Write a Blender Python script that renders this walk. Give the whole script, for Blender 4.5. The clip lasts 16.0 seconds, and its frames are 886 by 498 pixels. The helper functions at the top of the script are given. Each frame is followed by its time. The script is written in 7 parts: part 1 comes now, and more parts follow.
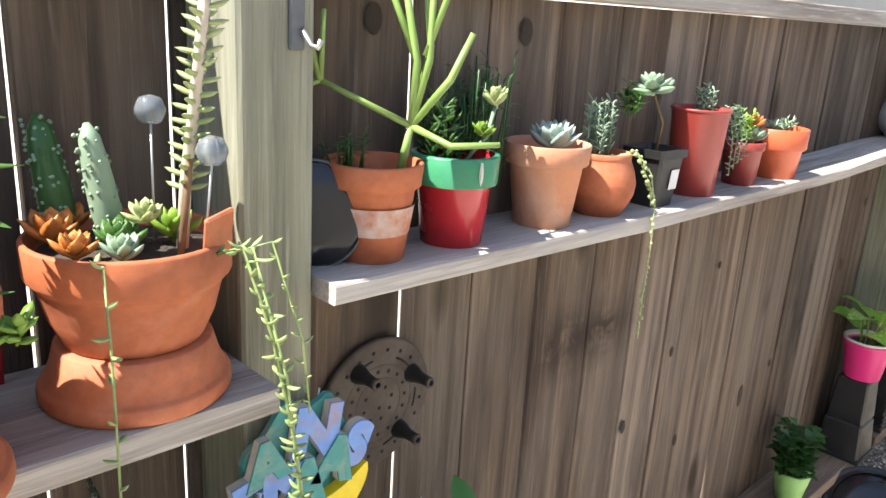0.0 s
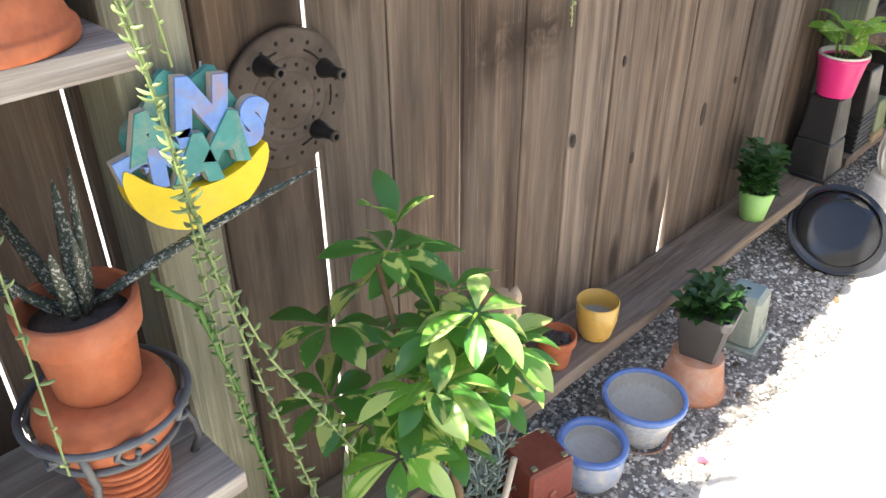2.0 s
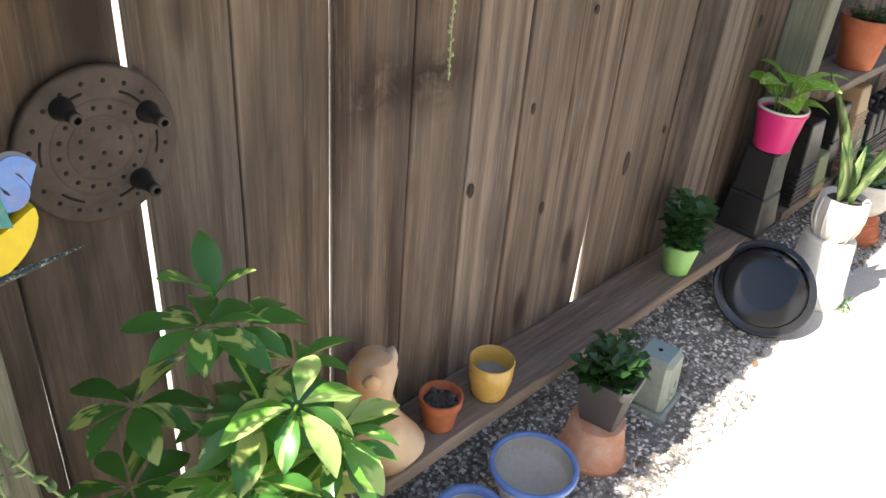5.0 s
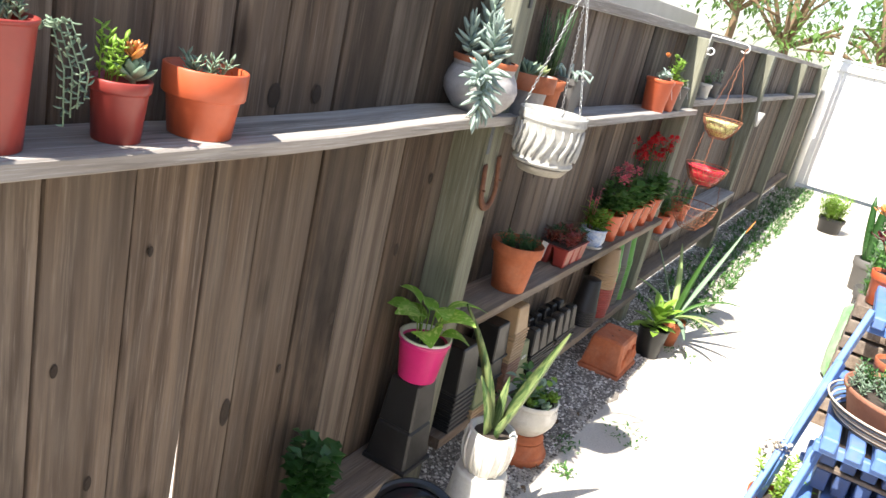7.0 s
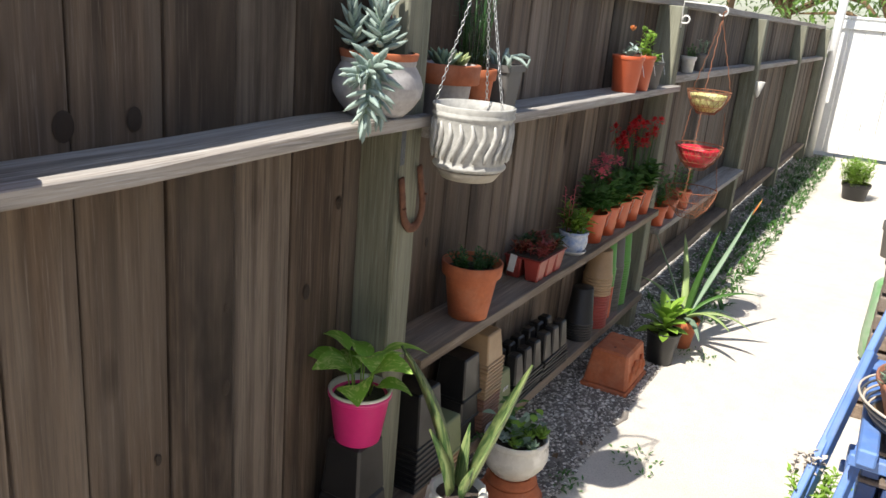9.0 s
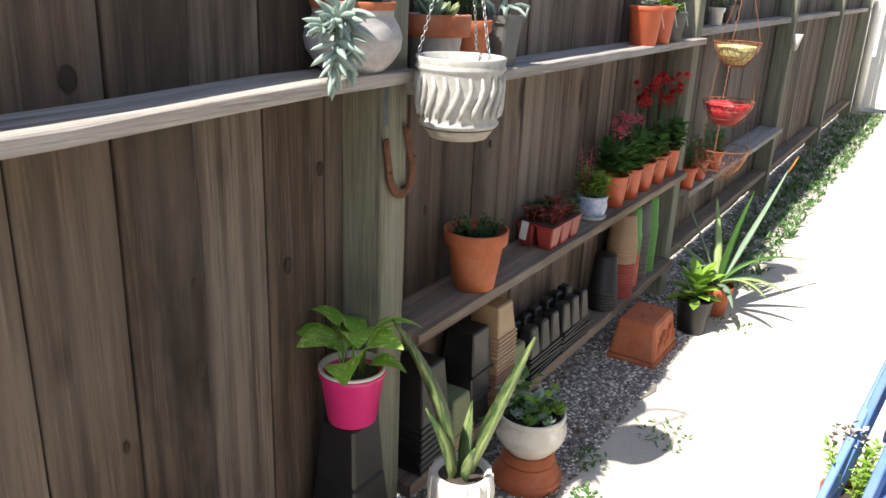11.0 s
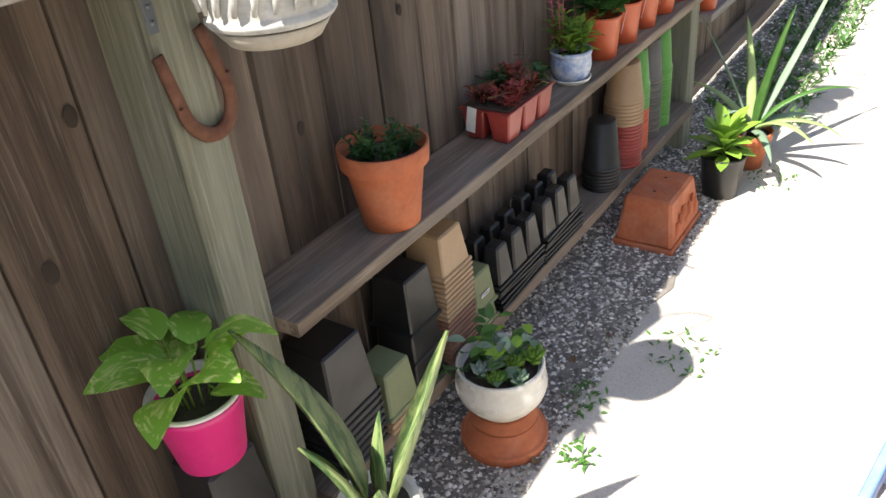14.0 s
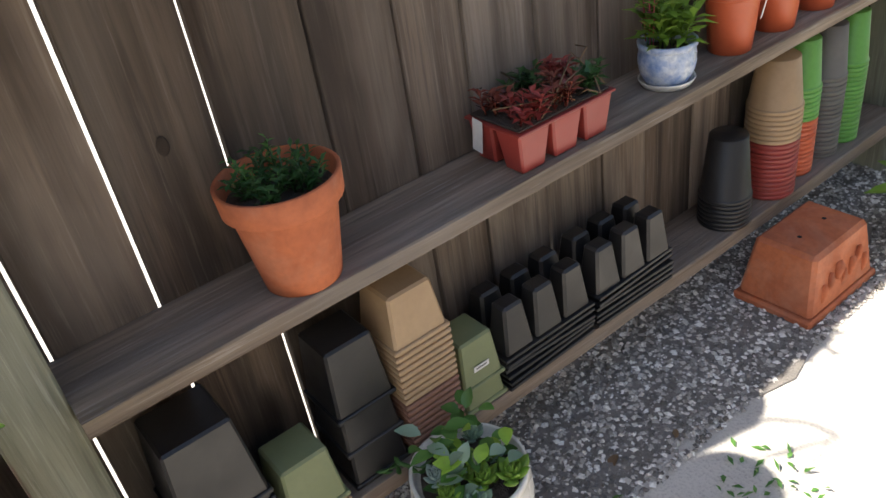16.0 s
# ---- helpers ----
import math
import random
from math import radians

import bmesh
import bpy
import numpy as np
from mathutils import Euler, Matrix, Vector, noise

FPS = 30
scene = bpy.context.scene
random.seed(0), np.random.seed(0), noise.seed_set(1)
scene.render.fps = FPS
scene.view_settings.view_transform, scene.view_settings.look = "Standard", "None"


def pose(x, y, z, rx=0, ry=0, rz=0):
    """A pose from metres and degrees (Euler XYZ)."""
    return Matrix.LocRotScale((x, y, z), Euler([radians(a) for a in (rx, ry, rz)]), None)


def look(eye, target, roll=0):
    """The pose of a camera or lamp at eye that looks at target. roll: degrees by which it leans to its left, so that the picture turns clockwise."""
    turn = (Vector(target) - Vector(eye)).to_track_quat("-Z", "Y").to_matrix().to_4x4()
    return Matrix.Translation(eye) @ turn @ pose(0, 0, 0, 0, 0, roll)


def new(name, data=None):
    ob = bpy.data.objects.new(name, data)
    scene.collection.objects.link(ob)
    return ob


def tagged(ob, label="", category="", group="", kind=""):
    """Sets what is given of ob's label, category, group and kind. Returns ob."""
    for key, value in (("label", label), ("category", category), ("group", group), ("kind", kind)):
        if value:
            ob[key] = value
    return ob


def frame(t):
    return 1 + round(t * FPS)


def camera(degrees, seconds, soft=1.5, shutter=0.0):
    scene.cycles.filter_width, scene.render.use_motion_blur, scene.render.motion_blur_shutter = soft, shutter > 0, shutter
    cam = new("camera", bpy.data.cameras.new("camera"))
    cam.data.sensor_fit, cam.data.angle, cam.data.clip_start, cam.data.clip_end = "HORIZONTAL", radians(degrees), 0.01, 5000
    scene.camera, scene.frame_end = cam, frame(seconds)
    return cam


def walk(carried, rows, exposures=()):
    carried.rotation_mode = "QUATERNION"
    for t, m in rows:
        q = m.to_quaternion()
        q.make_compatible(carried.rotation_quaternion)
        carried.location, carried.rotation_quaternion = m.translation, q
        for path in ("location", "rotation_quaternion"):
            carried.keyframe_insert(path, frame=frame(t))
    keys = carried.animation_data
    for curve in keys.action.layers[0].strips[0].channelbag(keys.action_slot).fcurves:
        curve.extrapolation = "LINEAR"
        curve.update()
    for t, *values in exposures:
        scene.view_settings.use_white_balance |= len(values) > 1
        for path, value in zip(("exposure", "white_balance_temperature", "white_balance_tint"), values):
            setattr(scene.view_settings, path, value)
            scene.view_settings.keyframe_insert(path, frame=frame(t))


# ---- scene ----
cam = camera(58.6, 16.0)
PATH = [
    (0, (0.792, 0.724, 1.495), (-0.57, 2.069, 0.916), 3.4),
    (0.5, (0.801, 0.795, 1.425), (-0.501, 2.19, 0.827), -2.6),
    (1, (0.811, 0.828, 1.41), (-0.396, 2.226, 0.643), -1.7),
    (1.5, (0.838, 0.82, 1.381), (-0.364, 2.158, 0.506), 0.3),
    (2, (0.886, 0.804, 1.344), (-0.318, 2.005, 0.293), -0.5),
    (2.5, (0.877, 0.805, 1.318), (-0.296, 1.879, 0.104), -2.2),
    (3, (0.883, 0.808, 1.311), (-0.258, 1.778, -0.015), -4.2),
    (3.2, (0.893, 0.81, 1.318), (-0.244, 1.748, -0.033), -4.8),
    (5.3, (0.891, 1.106, 1.406), (-0.264, 2.419, 0.436), 7.0),
    (5.5, (0.902, 1.151, 1.435), (-0.262, 2.497, 0.521), 8.5),
    (6, (0.926, 1.268, 1.465), (-0.238, 2.703, 0.699), 10.1),
    (6.5, (0.988, 1.357, 1.466), (-0.1, 2.906, 0.822), 10.6),
    (7, (0.973, 1.52, 1.491), (0.126, 3.222, 0.868), 13.1),
    (7.5, (0.996, 1.613, 1.481), (0.282, 3.39, 0.905), 12.8),
    (8, (0.988, 1.744, 1.475), (0.244, 3.507, 0.891), 11.1),
    (8.5, (1.012, 1.86, 1.465), (0.167, 3.574, 0.876), 7.9),
    (9, (1.028, 1.943, 1.452), (0.104, 3.613, 0.854), 5.2),
    (9.2, (1.02, 1.963, 1.448), (0.091, 3.622, 0.828), 4.5),
    (11.3, (1.075, 2.127, 1.396), (0.046, 3.712, 0.739), 1.8),
    (11.5, (1.08, 2.151, 1.396), (0.029, 3.723, 0.744), 1.4),
    (12, (1.044, 2.255, 1.399), (-0.042, 3.798, 0.734), 0.7),
    (12.5, (1.018, 2.359, 1.403), (-0.089, 3.879, 0.721), -0.3),
    (13, (0.981, 2.491, 1.387), (-0.125, 3.995, 0.67), -2.1),
    (13.5, (0.964, 2.622, 1.355), (-0.103, 4.062, 0.468), -4.4),
    (14, (0.955, 2.782, 1.355), (-0.051, 4.157, 0.306), -5.9),
    (14.5, (0.915, 2.967, 1.335), (-0.058, 4.322, 0.231), -6.9),
    (15, (0.914, 3.149, 1.285), (-0.1, 4.462, 0.168), -8.6),
    (15.5, (0.94, 3.325, 1.231), (-0.297, 4.474, 0.163), -10.4),
    (16, (0.983, 3.451, 1.228), (-0.411, 4.376, 0.133), -9.4),
]
EXPOSURES = [(0, 1.6), (0.5, 1.62), (1, 1.95), (1.5, 2.05), (3, 2.05), (5.5, 1.57), (6.5, 1.9), (7, 1.35), (7.5, 1.0), (8, 0.8), (9, 0.62), (11.5, 1.15), (12.5, 1.58), (13, 1.66), (13.5, 1.55), (14, 1.32), (14.5, 1.32), (15, 0.82), (15.5, 0.44), (15.8, 0.48), (16, 1.25)]
walk(cam, [(t, look(eye, target, roll)) for t, eye, target, roll in PATH], EXPOSURES)

# ---- light ----
TO_SUN = Vector((-0.215, -0.80, 1.15)).normalized()
world = bpy.data.worlds.new("world")
scene.world = world
world.use_nodes = True
_wn = world.node_tree
_sky = _wn.nodes.new("ShaderNodeTexSky")
_sky.sky_type = "NISHITA"
_sky.sun_disc = False
_sky.sun_elevation = math.asin(TO_SUN.z)
_sky.sun_rotation = math.atan2(TO_SUN.x, TO_SUN.y)
_wn.links.new(_sky.outputs[0], _wn.nodes["Background"].inputs[0])
_wn.nodes["Background"].inputs[1].default_value = 0.11
sun = new("sun", bpy.data.lights.new("sun", "SUN"))
sun.data.energy, sun.data.angle, sun.data.color = 5.0, radians(0.55), (1.0, 0.95, 0.87)
sun.matrix_world = look(TO_SUN * 20, (0, 0, 0))


# ---- materials ----
def tree(name):
    m = bpy.data.materials.new(name)
    m.use_nodes = True
    nt = m.node_tree
    return m, nt, nt.nodes["Principled BSDF"]


def node(nt, kind, **inputs):
    n = nt.nodes.new(kind)
    for k, v in inputs.items():
        n.inputs[k.replace("_", " ")].default_value = v
    return n


def mixed(nt, fac, a, b, blend="MIX"):
    n = nt.nodes.new("ShaderNodeMix")
    n.data_type, n.blend_type = "RGBA", blend
    for i, v in ((0, fac), (6, a), (7, b)):
        if isinstance(v, (int, float)):
            n.inputs[i].default_value = v
        elif isinstance(v, tuple):
            n.inputs[i].default_value = (*v[:3], 1)
        else:
            nt.links.new(v, n.inputs[i])
    return n.outputs[2]


def ramp(nt, src, lo, hi, a=0.0, b=1.0):
    n = nt.nodes.new("ShaderNodeMapRange")
    for i, v in enumerate((lo, hi, a, b)):
        n.inputs[i + 1].default_value = v
    nt.links.new(src, n.inputs[0])
    return n.outputs[0]


def place(nt, stretch=(1, 1, 1), shuffle=True):
    """Object coordinates, moved apart from piece to piece, and stretched."""
    co = nt.nodes.new("ShaderNodeTexCoord")
    mp = nt.nodes.new("ShaderNodeMapping")
    mp.inputs["Scale"].default_value = stretch
    nt.links.new(co.outputs["Object"], mp.inputs["Vector"])
    info = nt.nodes.new("ShaderNodeObjectInfo")
    if shuffle:
        mul = nt.nodes.new("ShaderNodeMath")
        mul.operation = "MULTIPLY"
        mul.inputs[1].default_value = 37.0
        nt.links.new(info.outputs["Random"], mul.inputs[0])
        nt.links.new(mul.outputs[0], mp.inputs["Location"])
    return mp.outputs["Vector"], info.outputs["Random"]


def noise_of(nt, vec, scale, detail=4, rough=0.6, distort=0.0):
    n = node(nt, "ShaderNodeTexNoise", Scale=scale, Detail=detail, Roughness=rough, Distortion=distort)
    nt.links.new(vec, n.inputs["Vector"])
    return n.outputs[0]


def bump(nt, bsdf, src, strength, dist):
    b = node(nt, "ShaderNodeBump", Strength=strength, Distance=dist)
    nt.links.new(src, b.inputs["Height"])
    nt.links.new(b.outputs[0], bsdf.inputs["Normal"])


def surface(name, base, other=None, rough=0.7, metal=0.0, big=9.0, fine=90.0, amount=0.6, relief=0.25, dist=0.002, spread=0.0, dirt=None, dirt_amount=0.0, translucent=0.0, spec=0.5, random_mix=0.0):
    """A surface with variation at two scales; spread lets alike pieces differ in tone."""
    m, nt, bs = tree(name)
    vec, rnd = place(nt)
    other = other or tuple(c * 0.7 for c in base)
    a, b = noise_of(nt, vec, big, 3), noise_of(nt, vec, fine, 5)
    col = mixed(nt, ramp(nt, a, 0.35, 0.68, 0, amount), base, other)
    col = mixed(nt, ramp(nt, b, 0.4, 0.7, 0, amount * 0.5), col, tuple(c * 0.72 for c in other))
    if random_mix:
        col = mixed(nt, ramp(nt, rnd, 0, 1, 0, random_mix), col, other)
    if dirt:
        d = noise_of(nt, vec, big * 0.55, 5, 0.7, 0.6)
        col = mixed(nt, ramp(nt, d, 0.5, 0.66, 0, dirt_amount), col, dirt)
    if spread:
        v = nt.nodes.new("ShaderNodeHueSaturation")
        nt.links.new(ramp(nt, rnd, 0, 1, 1 - spread, 1 + spread), v.inputs["Value"])
        nt.links.new(col, v.inputs["Color"])
        col = v.outputs[0]
    nt.links.new(col, bs.inputs["Base Color"])
    nt.links.new(ramp(nt, a, 0.3, 0.7, max(rough - 0.12, 0.03), min(rough + 0.12, 1)), bs.inputs["Roughness"])
    bs.inputs["Metallic"].default_value = metal
    bs.inputs["Specular IOR Level"].default_value = spec
    if relief:
        bump(nt, bs, b, relief, dist)
    if translucent:
        tr = nt.nodes.new("ShaderNodeBsdfTranslucent")
        mx = nt.nodes.new("ShaderNodeMixShader")
        mx.inputs[0].default_value = translucent
        nt.links.new(col, tr.inputs["Color"])
        nt.links.new(bs.outputs[0], mx.inputs[1])
        nt.links.new(tr.outputs[0], mx.inputs[2])
        nt.links.new(mx.outputs[0], nt.nodes["Material Output"].inputs["Surface"])
    return m


def wood(name, light, dark, grey, axis="z", rough=0.85, knots=True, spread=0.22, grain=1.0, grey_amount=0.55, grime=0.0, smudge=False, rings=0.0, tone=0.0):
    """Weathered timber: fibres and growth rings drawn out along one axis, knots, greyed patches."""
    m, nt, bs = tree(name)
    along = {"x": (0.035, 1, 1), "y": (1, 0.035, 1), "z": (1, 1, 0.035)}[axis]
    broad = {"x": (0.18, 1, 1), "y": (1, 0.18, 1), "z": (1, 1, 0.18)}[axis]
    vec, rnd = place(nt, along)
    wide, _ = place(nt, broad)
    streak = noise_of(nt, vec, 75 * grain, 6, 0.7, 0.5)
    fibre = noise_of(nt, vec, 230 * grain, 4, 0.65, 0.2)
    ring = noise_of(nt, vec, 17 * grain, 4, 0.55, 1.6)
    patch = noise_of(nt, wide, 7.0, 4, 0.6, 0.3)
    col = mixed(nt, ramp(nt, ring, 0.35, 0.65), light, dark)
    if tone:
        # some boards have greyed more than their neighbours
        shift = nt.nodes.new("ShaderNodeMath")
        shift.operation = "MULTIPLY"
        shift.inputs[1].default_value = 7.31
        part_of = nt.nodes.new("ShaderNodeMath")
        part_of.operation = "FRACT"
        nt.links.new(rnd, shift.inputs[0]), nt.links.new(shift.outputs[0], part_of.inputs[0])
        col = mixed(nt, ramp(nt, part_of.outputs[0], 0.3, 1.0, 0, tone), col, grey)
    if rings:
        wave = node(nt, "ShaderNodeTexWave", Scale=4.2, Distortion=11.0, Detail=2.0, Detail_Scale=0.8, Detail_Roughness=0.5)
        wave.wave_type, wave.bands_direction = "BANDS", {"x": "Y", "y": "X", "z": "Y"}[axis]
        nt.links.new(vec, wave.inputs["Vector"])
        col = mixed(nt, ramp(nt, wave.outputs["Fac"], 0.5, 1.0, 0, rings), col, tuple(c * 0.5 for c in dark))
    col = mixed(nt, ramp(nt, streak, 0.49, 0.68, 0, 0.62), col, tuple(c * 0.40 for c in dark))
    col = mixed(nt, ramp(nt, fibre, 0.53, 0.70, 0, 0.58), col, tuple(c * 0.55 for c in dark))
    col = mixed(nt, ramp(nt, fibre, 0.45, 0.30, 0, 0.42), col, tuple(min(c * 1.45, 0.8) for c in grey))
    col = mixed(nt, ramp(nt, patch, 0.4, 0.7, 0, grey_amount), col, grey)
    if knots:
        vo = node(nt, "ShaderNodeTexVoronoi", Scale=5.2, Randomness=1.0)
        kn, _ = place(nt, {"x": (0.36, 1, 1), "y": (1, 0.36, 1), "z": (1, 1, 0.36)}[axis])
        nt.links.new(kn, vo.inputs["Vector"])
        spot = ramp(nt, vo.outputs["Distance"], 0.07, 0.15, 0.92, 0.0)
        col = mixed(nt, spot, col, (0.028, 0.018, 0.012))
    if grime:
        g = noise_of(nt, wide, 2.3, 5, 0.7, 0.8)
        col = mixed(nt, ramp(nt, g, 0.5, 0.68, 0, grime), col, (0.035, 0.027, 0.022))
    if smudge:
        # an old soot streak across a few boards of the first bay
        geo = nt.nodes.new("ShaderNodeNewGeometry")
        sep = nt.nodes.new("ShaderNodeSeparateXYZ")
        nt.links.new(geo.outputs["Position"], sep.inputs[0])
        soft = noise_of(nt, geo.outputs["Position"], 16, 4, 0.6, 0.5)
        gates = [ramp(nt, sep.outputs[1], 1.70, 1.80), ramp(nt, sep.outputs[1], 2.10, 1.98), ramp(nt, sep.outputs[2], 0.83, 0.91), ramp(nt, sep.outputs[2], 1.01, 0.93), ramp(nt, soft, 0.28, 0.5, 0, 0.95)]
        mask = gates[0]
        for other in gates[1:]:
            mul = nt.nodes.new("ShaderNodeMath")
            mul.operation = "MULTIPLY"
            nt.links.new(mask, mul.inputs[0]), nt.links.new(other, mul.inputs[1])
            mask = mul.outputs[0]
        col = mixed(nt, mask, col, (0.03, 0.02, 0.014))
    v = nt.nodes.new("ShaderNodeHueSaturation")
    nt.links.new(ramp(nt, rnd, 0, 1, 1 - spread, 1 + spread), v.inputs["Value"])
    nt.links.new(col, v.inputs["Color"])
    nt.links.new(v.outputs[0], bs.inputs["Base Color"])
    bs.inputs["Roughness"].default_value = rough
    bs.inputs["Specular IOR Level"].default_value = 0.3
    bump(nt, bs, mixed(nt, 0.4, streak, fibre), 1.0, 0.004)
    return m


def striped(name, a, b, scale, axis_scale=(1, 1, 1), rough=0.45, lo=0.45, hi=0.55, distort=3.0, translucent=0.15, spread=0.15, edge=None):
    """A leaf with cross bands or flecks."""
    m, nt, bs = tree(name)
    vec, rnd = place(nt, axis_scale)
    n = noise_of(nt, vec, scale, 3, 0.6, distort)
    col = mixed(nt, ramp(nt, n, lo, hi), a, b)
    v = nt.nodes.new("ShaderNodeHueSaturation")
    nt.links.new(ramp(nt, rnd, 0, 1, 1 - spread, 1 + spread), v.inputs["Value"])
    nt.links.new(col, v.inputs["Color"])
    nt.links.new(v.outputs[0], bs.inputs["Base Color"])
    bs.inputs["Roughness"].default_value = rough
    tr = nt.nodes.new("ShaderNodeBsdfTranslucent")
    mx = nt.nodes.new("ShaderNodeMixShader")
    mx.inputs[0].default_value = translucent
    nt.links.new(v.outputs[0], tr.inputs["Color"])
    nt.links.new(bs.outputs[0], mx.inputs[1])
    nt.links.new(tr.outputs[0], mx.inputs[2])
    nt.links.new(mx.outputs[0], nt.nodes["Material Output"].inputs["Surface"])
    return m


BOARD = wood("weathered_fence_wood", (0.19, 0.136, 0.094), (0.085, 0.059, 0.043), (0.205, 0.172, 0.142), "z", grime=0.9, spread=0.36, smudge=True, rings=0.6, tone=0.7, grain=0.7)
SHELF = wood("grey_shelf_wood", (0.42, 0.385, 0.345), (0.27, 0.235, 0.205), (0.48, 0.465, 0.445), "y", knots=False, spread=0.08, grey_amount=0.5, rings=0.4, grain=0.8)
SHELF_LOW = wood("worn_brown_shelf_wood", (0.36, 0.28, 0.20), (0.21, 0.155, 0.11), (0.40, 0.36, 0.32), "y", knots=False, spread=0.05, grey_amount=0.5, grime=0.6, rings=0.45, grain=0.8)
KNOT = surface("dark_knot_wood", (0.018, 0.012, 0.008), (0.05, 0.032, 0.02), 0.8, big=60, amount=0.9, relief=0.5)
POST = wood("green_treated_post", (0.25, 0.245, 0.175), (0.165, 0.16, 0.11), (0.29, 0.295, 0.24), "z", knots=False, spread=0.1, rings=0.3, grain=0.8)
RAIL = wood("brown_rail_wood", (0.24, 0.18, 0.13), (0.14, 0.10, 0.075), (0.27, 0.24, 0.21), "y", knots=False, spread=0.1)
TERRA = surface("terracotta", (0.47, 0.135, 0.05), (0.33, 0.095, 0.042), 0.75, big=14, amount=0.75, dirt=(0.55, 0.36, 0.26), dirt_amount=0.14, spread=0.12)
TERRA_PALE = surface("chalky_terracotta", (0.49, 0.20, 0.105), (0.46, 0.26, 0.17), 0.85, big=12, amount=0.8, dirt=(0.55, 0.45, 0.38), dirt_amount=0.5, spread=0.08)
TERRA_PLASTIC = surface("terracotta_plastic", (0.55, 0.115, 0.045), (0.48, 0.09, 0.035), 0.38, amount=0.3, relief=0.03, spread=0.1)
RED_PLASTIC = surface("dark_red_plastic", (0.30, 0.045, 0.035), (0.25, 0.035, 0.03), 0.4, amount=0.35, relief=0.04, spread=0.1)
RED_GLAZE = surface("red_glaze", (0.42, 0.02, 0.028), (0.33, 0.015, 0.02), 0.22, amount=0.4, relief=0.04)
GREEN_GLAZE = surface("green_paint_band", (0.05, 0.26, 0.13), (0.04, 0.2, 0.1), 0.35, amount=0.4, relief=0.05)
MAROON_GLAZE = surface("maroon_glaze", (0.33, 0.035, 0.04), (0.25, 0.03, 0.035), 0.25, amount=0.4, relief=0.05)
BLACK_PLASTIC = surface("black_plastic", (0.012, 0.012, 0.013), (0.022, 0.021, 0.020), 0.42, amount=0.6, relief=0.08, dirt=(0.09, 0.08, 0.07), dirt_amount=0.14, spread=0.2)
GREY_PLASTIC = surface("dusty_grey_plastic", (0.11, 0.105, 0.10), (0.16, 0.15, 0.135), 0.6, amount=0.7, relief=0.08, spread=0.15)
TAN_PLASTIC = surface("tan_plastic", (0.40, 0.27, 0.15), (0.34, 0.22, 0.12), 0.5, amount=0.4, relief=0.06)
OLIVE_PLASTIC = surface("olive_plastic", (0.17, 0.20, 0.09), (0.22, 0.24, 0.13), 0.6, amount=0.7, relief=0.1)
GREEN_PLASTIC = surface("green_plastic", (0.13, 0.36, 0.07), (0.1, 0.28, 0.05), 0.4, amount=0.4, relief=0.05)
PINK_PLASTIC = surface("magenta_plastic", (0.66, 0.03, 0.20), (0.56, 0.025, 0.17), 0.35, amount=0.3, relief=0.03)
LIME_PLASTIC = surface("lime_plastic", (0.30, 0.56, 0.17), (0.26, 0.48, 0.14), 0.4, amount=0.35, relief=0.04)
WHITE_GLAZE = surface("white_glaze", (0.72, 0.70, 0.64), (0.60, 0.57, 0.50), 0.3, amount=0.5, relief=0.05, dirt=(0.45, 0.38, 0.28), dirt_amount=0.25)
URN_GLAZE = surface("chalky_white_urn", (0.55, 0.53, 0.52), (0.34, 0.31, 0.30), 0.6, big=11, amount=0.8, relief=0.25, dirt=(0.20, 0.18, 0.18), dirt_amount=0.4)
HANG_METAL = surface("whitewashed_pressed_metal", (0.54, 0.53, 0.49), (0.36, 0.35, 0.32), 0.6, big=20, amount=0.8, relief=0.2, dirt=(0.20, 0.19, 0.17), dirt_amount=0.45)
BLUE_GLAZE = surface("blue_glaze", (0.16, 0.28, 0.62), (0.12, 0.2, 0.5), 0.25, amount=0.5, relief=0.05)
BLUE_WHITE = surface("blue_flowered_glaze", (0.62, 0.66, 0.70), (0.16, 0.26, 0.50), 0.3, big=38, amount=1.0, relief=0.05)
SKY_BLUE = surface("pale_blue_glaze", (0.26, 0.38, 0.62), (0.66, 0.64, 0.58), 0.35, big=30, amount=1.0, relief=0.1)
INNER_GREY = surface("grey_water_stain", (0.46, 0.45, 0.40), (0.36, 0.34, 0.30), 0.5, amount=0.6)
YELLOW_GLAZE = surface("yellow_glaze", (0.62, 0.40, 0.10), (0.56, 0.34, 0.08), 0.3, amount=0.4, relief=0.04)
OX_GLAZE = surface("oxblood_glaze", (0.22, 0.06, 0.04), (0.15, 0.04, 0.03), 0.18, amount=0.7, relief=0.08)
KHAKI_GLAZE = surface("khaki_glaze", (0.24, 0.22, 0.13), (0.18, 0.16, 0.10), 0.4, amount=0.6)
SAGE_GLAZE = surface("sage_glaze", (0.33, 0.37, 0.31), (0.24, 0.28, 0.24), 0.35, amount=0.7)
TEAL_GLAZE = surface("dark_teal_glaze", (0.03, 0.09, 0.075), (0.02, 0.06, 0.055), 0.18, amount=0.6, dirt=(0.33, 0.33, 0.26), dirt_amount=0.35)
SOIL = surface("potting_soil", (0.045, 0.032, 0.024), (0.09, 0.07, 0.055), 0.95, big=60, fine=220, amount=0.9, relief=0.9, dist=0.006)
RUST = surface("rusted_iron", (0.16, 0.065, 0.032), (0.10, 0.04, 0.022), 0.85, big=40, amount=0.8, relief=0.5, dist=0.002)
